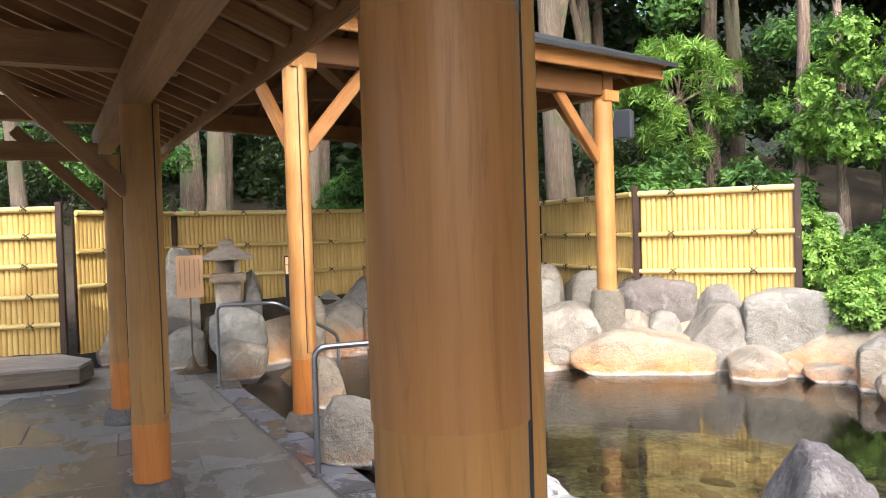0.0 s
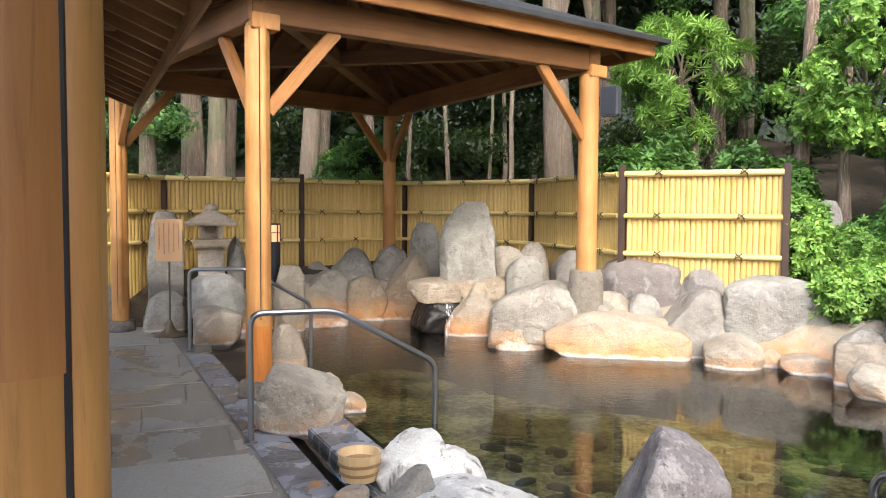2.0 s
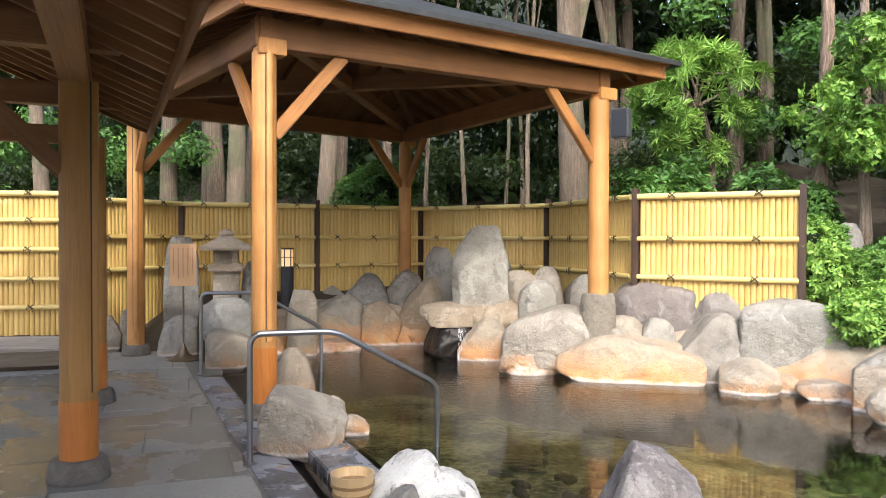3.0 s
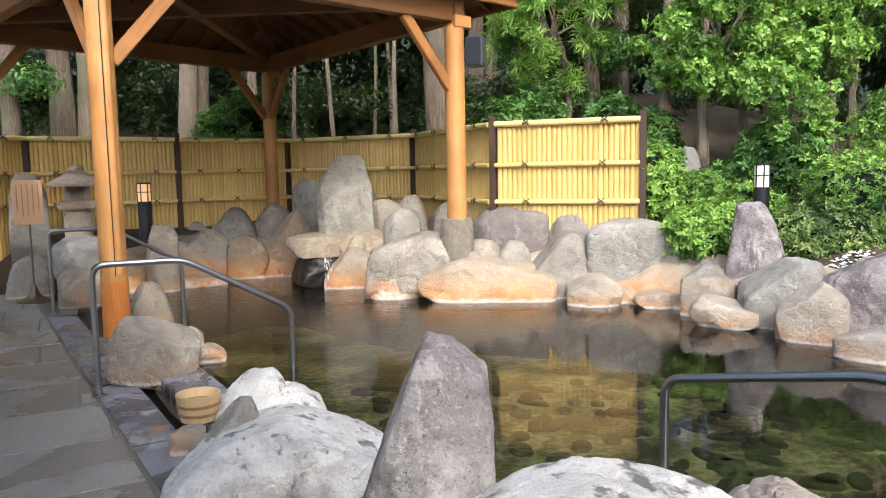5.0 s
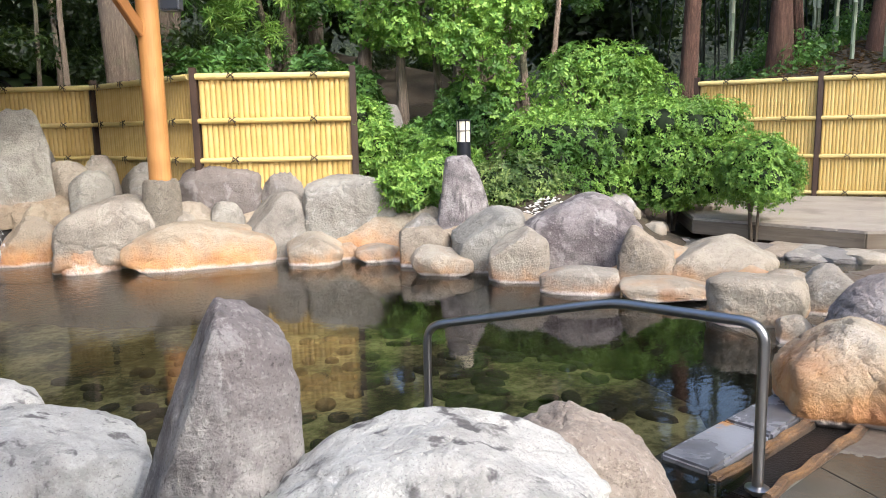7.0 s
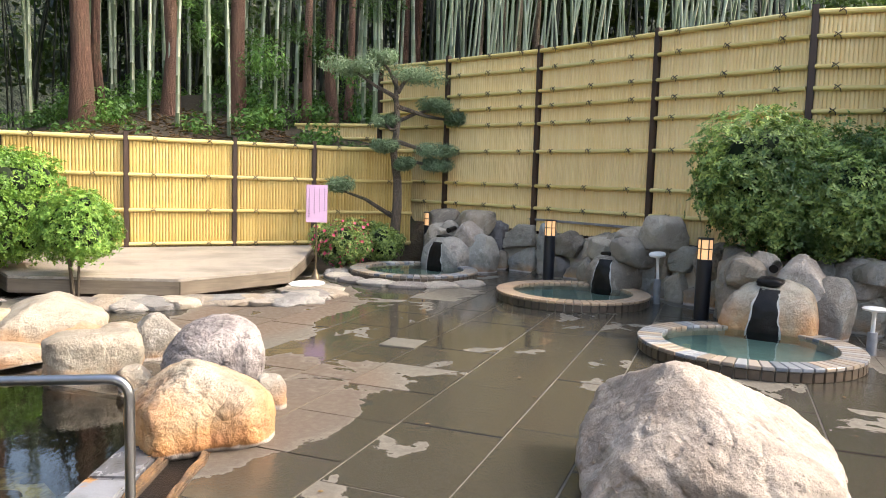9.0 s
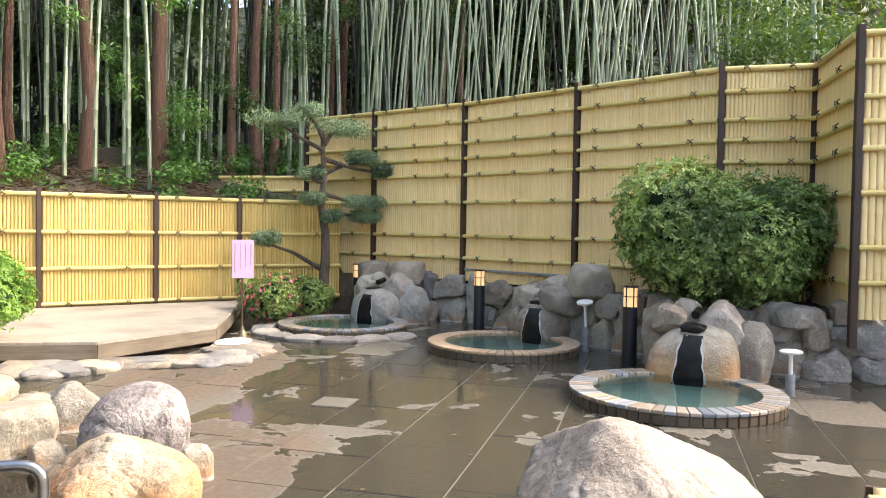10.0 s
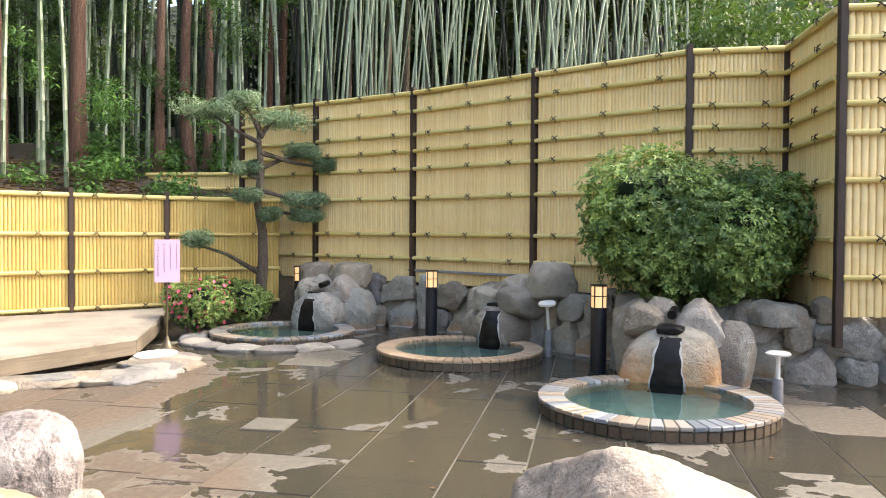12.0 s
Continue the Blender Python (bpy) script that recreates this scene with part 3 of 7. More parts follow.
# ---- pool ----
bm = bmesh.new()
rim = [bm.verts.new((x, y, 0.0)) for x, y in [(x + 0.35 * (x - 1.6) / max(0.1, math.hypot(x - 1.6, y - 5.5)), y + 0.35 * (y - 5.5) / max(0.1, math.hypot(x - 1.6, y - 5.5))) for x, y in POOL]]
bm.faces.new(rim)
bmesh.ops.triangulate(bm, faces=bm.faces[:])
bmesh.ops.recalc_face_normals(bm, faces=bm.faces[:])
if bm.faces[:][0].normal.z < 0:
    bmesh.ops.reverse_faces(bm, faces=bm.faces[:])
solo("water", bm, POOL_WATER, pose(0, 0, 0), "clear steaming spring water filling the rock pool", "water", kind="structure", smooth=False)

bm = bmesh.new()
floor_ring = [bm.verts.new((x, y, -0.62)) for x, y in POOL]
bm.faces.new(floor_ring)
bmesh.ops.triangulate(bm, faces=bm.faces[:])
solo("pool_floor", bm, POOL_FLOOR, pose(0, 0, 0), "olive silted stone floor of the rock pool", "floor", kind="structure", smooth=False)


def pool_pebbles():
    rng = random.Random(5)
    verts, faces = [], []
    for _ in range(330):
        x, y = rng.uniform(-0.5, 5), rng.uniform(2.5, 7.0)
        if not inside(POOL, x, y) or edge_distance(POOL, x, y) < 0.3:
            continue
        a, b, t = rng.uniform(0.06, 0.16), rng.uniform(0.045, 0.09), rng.uniform(0, 3)
        k0 = len(verts)
        for zz, s in ((-0.62, 1.0), (-0.595, 0.95), (-0.585, 0.7)):
            for k in range(10):
                u = 2 * math.pi * k / 10
                px, py = a * s * math.cos(u), b * s * math.sin(u)
                verts.append((x + px * math.cos(t) - py * math.sin(t), y + px * math.sin(t) + py * math.cos(t), zz))
        for r in range(2):
            for k in range(10):
                faces.append((k0 + r * 10 + k, k0 + r * 10 + (k + 1) % 10, k0 + r * 10 + 10 + (k + 1) % 10, k0 + r * 10 + 10 + k))
        faces.append(tuple(k0 + 20 + k for k in range(10)))
    ob = new("pool_pebbles", raw_mesh("pool_pebbles", verts, faces, POOL_COBBLE, True))
    tagged(ob, "dark flat stones set in the pool floor", "stones", kind="stuff")


pool_pebbles()

# ---- added unseen wall behind, closing the place and bouncing light ----
bm = bmesh.new()
box(bm, 2, -8.4, 1.7, 30, 0.25, 3.4)
solo("wall_south", bm, PLASTER, pose(0, 0, 0), "plain pale wall added unseen behind, bouncing light", "wall", kind="structure")

# ---- rocks ----
STONE_WORDS = {"tan_rock": "rounded tan boulder at the edge of the pool", "orange_rock": "tan boulder stained orange by spring minerals beside the water",
               "crusted_rock": "low boulder with a white mineral crust at the waterline", "grey_rock": "weathered grey boulder in the pool's rock border",
               "dark_rock": "dark angular boulder on the rock bank", "purple_rock": "purplish-grey volcanic boulder in the rock border",
               "pale_rock": "broad whitish boulder with dark drip streaks", "pinkish_rock": "smooth pinkish-beige boulder at the pool's edge", "wall_stone": "rough grey-brown boulder beside a bathing tub",
               "wet_black_rock": "wet black rock", "stained_rock": "angular tan boulder stained orange at its foot beside the steps"}


# planes that knock a boulder's block into shape, as (normal, reach); x runs along its face, -y is the face, z is up
ROCK_KINDS = {
    "block": [((0.62, 0, 0.78), 1.16), ((-0.62, 0, 0.78), 1.20), ((0, -0.55, 0.83), 1.12), ((0.75, -0.66, 0), 1.22), ((-0.75, -0.66, 0), 1.18)],
    "dome": [((0.6, 0, 0.8), 0.98), ((-0.6, 0, 0.8), 0.94), ((0.9, 0, 0.43), 1.04), ((-0.9, 0, 0.43), 1.02), ((0, -0.62, 0.78), 0.98), ((0, -0.9, 0.43), 1.02), ((0.6, -0.6, 0.53), 1.1), ((-0.6, -0.6, 0.53), 1.1)],
    "half_dome": [((0.30, 0, 0.95), 0.84), ((0.55, 0, 0.83), 0.80), ((0.80, 0, 0.60), 0.88), ((-0.75, 0, 0.66), 0.84), ((-0.42, 0, 0.91), 0.84), ((0, -0.55, 0.83), 0.94), ((0, -0.85, 0.52), 1.04)],
    "wedge_right": [((0.50, -0.1, 0.86), 0.62), ((-0.9, 0, 0.43), 1.06), ((0, -0.8, 0.6), 1.1), ((-0.7, -0.7, 0.1), 1.2)],
    "wedge_left": [((-0.50, -0.1, 0.86), 0.62), ((0.9, 0, 0.43), 1.06), ((0, -0.8, 0.6), 1.1), ((0.7, -0.7, 0.1), 1.2)],
    "peak": [((0.68, -0.15, 0.72), 0.74), ((-0.62, -0.2, 0.75), 0.78), ((0.9, -0.3, 0.2), 1.05), ((-0.9, -0.3, 0.2), 1.05), ((0, -0.85, 0.5), 0.98)],
    "ridge": [((0.60, -0.1, 0.79), 0.62), ((-0.80, -0.25, 0.55), 0.66), ((-0.30, -0.62, 0.72), 0.72), ((0.35, -0.75, 0.55), 0.80), ((0.1, 0.7, 0.7), 0.8)],
    "flat": [((0.45, 0, 0.89), 1.0), ((-0.5, 0, 0.86), 1.0), ((0, -0.5, 0.86), 1.04), ((0.7, -0.7, 0), 1.2), ((-0.7, -0.7, 0), 1.2)],
    "slab": [((0.78, 0, 0.62), 1.12), ((-0.62, 0, 0.78), 1.06), ((-0.97, 0, 0.22), 1.06), ((0, -0.85, 0.5), 1.2)],
    "lean_right": [((0.88, 0, -0.30), 0.92), ((0.60, 0, 0.80), 1.10), ((-0.70, 0, 0.70), 0.66), ((-0.92, -0.1, 0.38), 0.84), ((0.2, -0.9, 0.35), 0.98)],
    "spire": [((-0.78, 0, 0.63), 0.42), ((0.99, 0, 0.10), 0.92), ((-0.62, -0.75, 0.22), 0.62), ((0.52, -0.84, 0.16), 0.74), ((0.45, 0, 0.89), 1.02), ((-0.4, 0.8, 0.45), 0.8)],
    "standing": [((-0.93, 0, 0.36), 0.94), ((0.90, 0, 0.44), 0.80), ((0.6, -0.1, 0.8), 0.86), ((0.3, -0.93, 0.2), 0.92), ((-0.7, -0.7, 0.1), 1.08)],
}


def rock_bm(w, d, h, seed, kind="block", detail=5, crisp=24.0, rough=1.0):
    """A boulder: a block cut by the planes of its kind and by chance ones, edges worn, then cracked and roughened."""
    rng = random.Random(seed)
    bm = bmesh.new()
    bmesh.ops.create_icosphere(bm, subdivisions=detail, radius=1.0)
    planes = [((1, 0, 0), 1.0), ((-1, 0, 0), 1.0), ((0, 1, 0), 1.0), ((0, -1, 0), 1.0), ((0, 0, 1), 1.0), ((0, 0, -1), 1.0)]
    planes += [(n, k * rng.uniform(0.95, 1.05)) for n, k in ROCK_KINDS[kind]]
    for _ in range(13):
        n = Vector((rng.gauss(0, 1), rng.gauss(0, 1), rng.gauss(0.2, 0.8))).normalized()
        planes.append((n, 0.5 * (0.62 + abs(n.x) + abs(n.y) + abs(n.z)) * rng.uniform(0.90, 1.10)))
    nrm = np.array([Vector(n).normalized() for n, k in planes])
    nrm[6:] += np.array([[rng.gauss(0, 0.05) for _ in range(3)] for _ in planes[6:]])
    reach = np.array([k for n, k in planes])
    co = np.array([v.co for v in bm.verts])
    dot = np.maximum(co @ nrm.T / reach, 0.0)
    co = co / (dot ** crisp).sum(1)[:, None] ** (1 / crisp)
    off = Vector((rng.uniform(-50, 50), rng.uniform(-50, 50), rng.uniform(-50, 50)))
    squash = Vector((w, d, h)) / max(w, d, h)
    seam = Vector((rng.gauss(0, 0.4), rng.gauss(0, 0.4), 1)).normalized()
    for v, c in zip(bm.verts, co):
        p = Vector(c)
        q = p * squash * 1.2
        ridge = 1 - abs(noise.noise(q * 1.9 + off))
        layer = noise.noise(Vector((q.dot(seam) * 6.5, q.x * 0.7, q.y * 0.7)) + off)
        crack = max(0.0, 0.06 - abs(noise.noise(q * 2.6 - off))) / 0.06
        push = 0.07 * noise.noise(q * 1.2 + off) + 0.055 * (ridge - 0.8) + 0.022 * layer - 0.030 * crack
        push += 0.024 * noise.noise(q * 7 + off) + 0.013 * noise.noise(q * 17 + off)
        v.co = p * (1 + rough * push)
    lo = [min(v.co[i] for v in bm.verts) for i in range(3)]
    hi = [max(v.co[i] for v in bm.verts) for i in range(3)]
    sink = 0.22 * h
    for v in bm.verts:
        f = [(v.co[i] - lo[i]) / (hi[i] - lo[i]) for i in range(3)]
        v.co = ((f[0] - 0.5) * w, (f[1] - 0.5) * d, f[2] * (h + sink) - sink)
    return bm


def stone(x, y, z, w, d, h, turn, seed, material, kind="block", detail=5, label="", crisp=24.0):
    bm = rock_bm(w * 1.06, d * 1.15, h * 1.02, seed, kind, detail, crisp)
    return solo("boulder", bm, material, pose(x, y, z, 0, 0, turn), label or STONE_WORDS[material.name], "boulder", "rocks round the pool")


stone(0.92, 8.48, 0.00, 0.55, 0.40, 0.30, 1, 11, CRUST, "flat")
stone(1.16, 8.68, -0.10, 0.36, 0.27, 0.39, -1, 12, ORANGE, "dome")
stone(1.98, 8.33, -0.00, 1.50, 0.73, 0.47, -6, 13, ORANGE, "half_dome")
stone(3.09, 7.69, 0.00, 0.58, 0.43, 0.31, -14, 14, TAN, "peak")
stone(3.71, 7.47, 0.00, 0.48, 0.35, 0.17, -19, 15, TAN, "flat")
stone(3.45, 7.73, -0.10, 0.27, 0.20, 0.28, -17, 16, TAN, "dome")
stone(4.04, 6.97, -0.10, 0.51, 0.38, 0.49, -22, 17, TAN, "block")
stone(3.97, 6.46, 0.00, 0.57, 0.42, 0.27, -23, 18, TAN, "wedge_right")
stone(4.43, 5.79, 0.00, 0.53, 0.39, 0.48, -29, 19, TAN, "wedge_left")
stone(4.61, 5.11, 0.00, 0.65, 0.38, 0.22, -33, 20, TAN, "flat")
stone(1.33, 8.72, 0.00, 1.50, 0.88, 0.74, -4, 21, TAN, "half_dome", 6)
stone(2.01, 8.72, 0.10, 0.42, 0.30, 0.53, -6, 22, TAN, "block")
stone(2.36, 8.60, 0.10, 0.36, 0.26, 0.52, -8, 23, GREY, "block")
stone(2.79, 8.38, -0.05, 0.83, 0.61, 0.76, -11, 24, GREY, "lean_right")
stone(3.70, 8.16, -0.10, 1.18, 0.62, 0.97, -18, 225, GREY, "block", 6, crisp=18.0)
stone(4.22, 7.29, 0.00, 0.55, 0.41, 0.48, -23, 26, GREY, "dome")
stone(4.49, 6.42, -0.10, 0.75, 0.55, 0.70, -27, 27, GREY, "wedge_left")
stone(4.55, 7.07, 0.05, 0.57, 0.39, 1.04, -26, 28, PURPLE, "standing")
stone(5.19, 5.90, -0.10, 1.18, 0.79, 0.84, -34, 29, PURPLE, "dome", crisp=10.0)
stone(2.37, 9.19, 0.30, 0.98, 0.72, 0.73, -8, 30, DARK, "block")
stone(3.09, 8.84, 0.40, 0.54, 0.40, 0.54, -13, 31, DARK, "dome")
stone(0.81, 9.91, 0.30, 0.47, 0.35, 0.79, 2, 32, ORANGE, "flat")
stone(1.16, 9.91, 0.30, 0.44, 0.33, 0.84, -0, 33, TAN, "dome")
stone(1.03, 9.54, 0.30, 0.48, 0.35, 0.68, 0, 34, GREY, "block")
stone(1.72, 9.98, 0.30, 0.73, 0.54, 0.75, -4, 35, GREY, "dome")
stone(0.27, 9.75, 0.25, 0.70, 0.30, 1.42, 5, 36, SLAB, "slab", label="tall standing grey stone slab on the rock bank")
stone(-0.45, 11.43, 0.40, 0.45, 0.22, 0.97, 8, 37, GREY, "slab")
stone(0.60, 10.22, 0.40, 0.27, 0.20, 0.86, 3, 38, GREY, "peak")
stone(0.33, 9.33, -0.10, 0.63, 0.31, 0.61, 4, 39, ORANGE, "lean_right")
stone(0.53, 9.76, 0.20, 0.73, 0.53, 0.53, 3, 40, ORANGE, "flat")
stone(0.44, 9.52, 0.20, 0.29, 0.21, 0.44, 4, 41, ORANGE, "dome")
stone(-0.64, 10.75, -0.10, 0.69, 0.34, 1.03, 9, 42, ORANGE, "wedge_left")
stone(-1.20, 10.50, -0.10, 0.59, 0.41, 0.71, 12, 43, ORANGE, "dome")
stone(-1.94, 10.54, -0.10, 0.92, 0.54, 0.78, 16, 44, TAN, "wedge_left")
stone(-2.49, 10.88, 0.10, 0.38, 0.28, 0.61, 18, 45, TAN, "dome")
stone(-1.56, 11.29, 0.20, 0.70, 0.52, 0.76, 13, 46, GREY, "dome")
stone(-0.98, 11.48, 0.20, 0.62, 0.46, 0.81, 10, 47, GREY, "dome")
stone(-1.70, 9.88, 0.00, 0.66, 0.49, 0.15, 15, 48, CRUST, "flat")
stone(-2.10, 11.41, 0.30, 0.40, 0.29, 0.45, 15, 49, GREY, "dome")
stone(6.64, 7.07, 0.10, 0.45, 0.33, 0.47, -39, 50, PURPLE, "dome")
stone(5.33, 5.10, -0.05, 0.48, 0.35, 0.54, -41, 51, TAN, "wedge_right")
stone(5.92, 4.79, -0.05, 0.90, 0.65, 0.43, -46, 52, TAN, "half_dome")
stone(5.08, 4.58, 0.00, 0.70, 0.51, 0.15, -42, 53, TAN, "flat")
stone(5.11, 3.69, 0.00, 0.67, 0.49, 0.33, -48, 54, TAN, "block")
stone(4.86, 3.19, 0.00, 0.22, 0.16, 0.17, -52, 55, TAN, "dome")
stone(4.16, 2.25, 0.00, 0.79, 0.56, 0.44, -56, 56, STAINED, "half_dome", 6, crisp=18.0)
stone(5.12, 2.73, 0.00, 0.68, 0.49, 0.49, -58, 57, PURPLE, "dome", 6, crisp=7.0, label="smooth grey boulder behind a stained one")
stone(5.72, 3.60, 0.00, 0.38, 0.28, 0.35, -54, 58, GREY, "dome")
stone(5.57, 3.81, 0.13, 0.31, 0.23, 0.17, -51, 59, TAN, "flat")
stone(4.82, 2.15, 0.01, 0.20, 0.15, 0.20, -61, 60, TAN, "block")
stone(-0.76, 5.21, 0.00, 0.61, 0.44, 0.46, 18, 61, TAN, "wedge_right", 6)
stone(-1.33, 6.88, 0.00, 0.36, 0.26, 0.47, 19, 62, TAN, "standing")
stone(-0.79, 6.21, 0.00, 0.20, 0.15, 0.18, 16, 63, TAN, "dome")
stone(-0.49, 5.66, 0.00, 0.24, 0.18, 0.14, 15, 64, TAN, "peak")
stone(0.17, 4.03, -0.00, 0.38, 0.28, 0.34, 13, 65, LIME, "wedge_left")
stone(0.39, 3.98, 0.00, 0.41, 0.30, 0.27, 9, 66, LIME, "dome")
stone(-0.10, 3.70, 0.00, 0.18, 0.13, 0.14, 16, 67, TAN, "block")
stone(0.07, 3.46, 0.00, 0.18, 0.13, 0.17, 15, 68, TAN, "flat")
stone(0.26, 3.21, 0.00, 0.28, 0.20, 0.42, 13, 69, GREY, "wedge_left", 6)
stone(0.50, 3.06, -0.05, 0.96, 0.66, 0.41, 6, 70, LIME, "half_dome", 6)
stone(1.07, 2.19, 0.00, 0.56, 0.44, 0.915, -5, 71, SPIRE, "spire", 6, label="tall pointed purplish-grey boulder with a pitted dark face", crisp=20.0)
stone(1.56, 1.72, 0.05, 0.98, 0.66, 0.56, -21, 72, LIME, "half_dome", 6)
stone(2.20, 1.93, 0.00, 0.62, 0.41, 0.46, -33, 73, PINK, "half_dome", 6)
stone(4.18, -0.47, 0.00, 1.20, 1.02, 0.63, -96, 74, PINK, "ridge", 6, crisp=16.0)
stone(-2.60, 8.42, -0.00, 0.53, 0.39, 0.42, 22, 75, TAN, "block")
stone(-2.85, 9.04, 0.20, 0.66, 0.48, 0.55, 22, 76, GREY, "block")
stone(-3.62, 9.30, 0.00, 0.55, 0.42, 0.50, 25, 77, GREY, "dome")
stone(-5.48, 10.98, 0.00, 0.34, 0.25, 0.53, 30, 78, GREY, "dome")
stone(-3.86, 9.83, 0.40, 0.45, 0.13, 1.12, 25, 79, GREY, "slab")
stone(-4.78, 9.62, 0.00, 0.33, 0.25, 0.45, 30, 80, GREY, "peak")
stone(-4.55, 9.75, 0.10, 0.27, 0.20, 0.45, 27, 81, GREY, "block")
stone(-2.91, 9.94, 0.40, 0.25, 0.18, 0.79, 20, 82, GREY, "peak")
stone(-2.01, 9.36, 0.10, 0.38, 0.29, 0.74, 16, 83, TAN, "block")



# mortared rubble under the boulders along the water
def rubble_bank():
    line = [(-2.75, 8.9), (-2.0, 9.75), (-1.3, 10.3), (-0.4, 10.45), (0.3, 9.75), (1.2, 8.85), (2.6, 8.35), (3.7, 7.45), (4.4, 6.35), (5.0, 5.45), (5.4, 4.6), (5.35, 3.6)]
    pts = [Vector((*a, 0)).lerp(Vector((*b, 0)), k / 10) for a, b in zip(line, line[1:]) for k in range(10)]
    verts, faces, m = [], [], 9
    for i, p in enumerate(pts):
        d = (pts[min(i + 1, len(pts) - 1)] - pts[max(i - 1, 0)]).normalized()
        out = Vector((-d.y, d.x, 0))
        tall = 0.50 * min(1.0, (len(pts) - 1 - i) / 30 + 0.12)
        for j in range(m):
            f = j / (m - 1)
            q = p + out * (-0.12 + 0.75 * f)
            z = -0.25 + (tall + 0.25) * min(1.0, 1.5 * f) ** 0.8 + 0.09 * noise.noise(q * 3.1) + 0.05 * noise.noise(q * 8)
            verts.append((q.x + 0.05 * noise.noise(q * 5), q.y, z))
    for i in range(len(pts) - 1):
        for j in range(m - 1):
            k = i * m + j
            faces.append((k, k + m, k + m + 1, k + 1))
    tagged(new("bank_mortar", raw_mesh("bank_mortar", verts, faces, ORANGE, True)), "orange-stained mortar packed between the pool's boulders", "mortar", kind="structure")


rubble_bank()

# smaller stones packed between the boulders of the bank
rng = random.Random(88)
placed = []
for _ in range(900):
    x, y = rng.uniform(-3.4, 7.4), rng.uniform(5.2, 11.4)
    if not inside(BANK, x, y):
        continue
    d = edge_distance(BANK, x, y)
    if d > 1.15 or d < 0.05 or any(math.hypot(x - a, y - b) < 0.30 for a, b in placed) or len(placed) > 60:
        continue
    placed.append((x, y))
    w = rng.uniform(0.20, 0.36)
    stone(x, y, max(0.0, ground_height(x, y)) - 0.12, w, w * 0.8, w * rng.uniform(0.55, 0.85), rng.uniform(0, 360), 600 + len(placed), ORANGE if d < 0.35 and x < 3 else TAN if rng.random() < 0.55 else GREY, "dome", 4, label="small tan stone packed between boulders on the bank")



# ---- timber structures ----
def column(x, y, z0, z1, r, parent, material=ORANGE_WOOD, sleeve=0.0, strip=None, strip_turn=0.0, red=None):
    """A round column on a pebbled footing, with a half-round cover strip over its wiring, a sleeve at its foot and a band."""
    bm = bmesh.new()
    prof = [(r * (1.02 - 0.04 * i / 12), z0 + (z1 - z0) * i / 12) for i in range(13)]
    lathe(bm, prof, 28)
    post = part("column", bm, material, parent)
    post.location = (x, y, 0)
    bm = bmesh.new()
    lathe(bm, [(r * 1.75, z0 - (0.40 if z0 > 0 else 0.10)), (r * 1.75, z0 - 0.03), (r * 1.62, z0 + 0.08), (r * 1.45, z0 + 0.13), (r * 0.9, z0 + 0.135)], 28)
    for v in bm.verts:
        v.co *= 1 + 0.03 * noise.noise(v.co * 30)
    foot = part("footing", bm, PEBBLE, parent, "pebbled concrete footing")
    foot.location = (x, y, 0)
    if sleeve:
        bm = bmesh.new()
        lathe(bm, [(r * 0.8, z0 + 0.12), (r * 1.05, z0 + 0.12), (r * 1.045, z0 + sleeve), (r * 0.8, z0 + sleeve)], 28)
        s = part("sleeve", bm, SLEEVE_WOOD, parent, "bright orange repaired foot")
        s.location = (x, y, 0)
    if red:
        bm = bmesh.new()
        lathe(bm, [(r * 0.8, red[0]), (r * 1.025, red[0]), (r * 1.02, red[1]), (r * 0.8, red[1])], 28)
        s = part("band", bm, RED_WOOD, parent, "reddish repaired band")
        s.location = (x, y, 0)
    if strip is not None:
        a = radians(strip_turn)
        bm = bmesh.new()
        tube(bm, [(0, 0, z0 + strip), (0, 0, z1)], r * 0.36, 14)
        s = part("cover_strip", bm, material, parent)
        s.location = (x + r * 0.82 * math.cos(a), y + r * 0.82 * math.sin(a), 0)
        bm = bmesh.new()
        tube(bm, [(0, 0, z0 + strip), (0, 0, z1)], r * 0.05, 8)
        s = part("wire_groove", bm, BLACK_METAL, parent)
        s.location = (x + r * 0.985 * math.cos(a - 0.36), y + r * 0.985 * math.sin(a - 0.36), 0)
    return post


def plan_a(s, n):
    return (-0.5 * s + 0.866 * n, 0.866 * s + 0.5 * n)


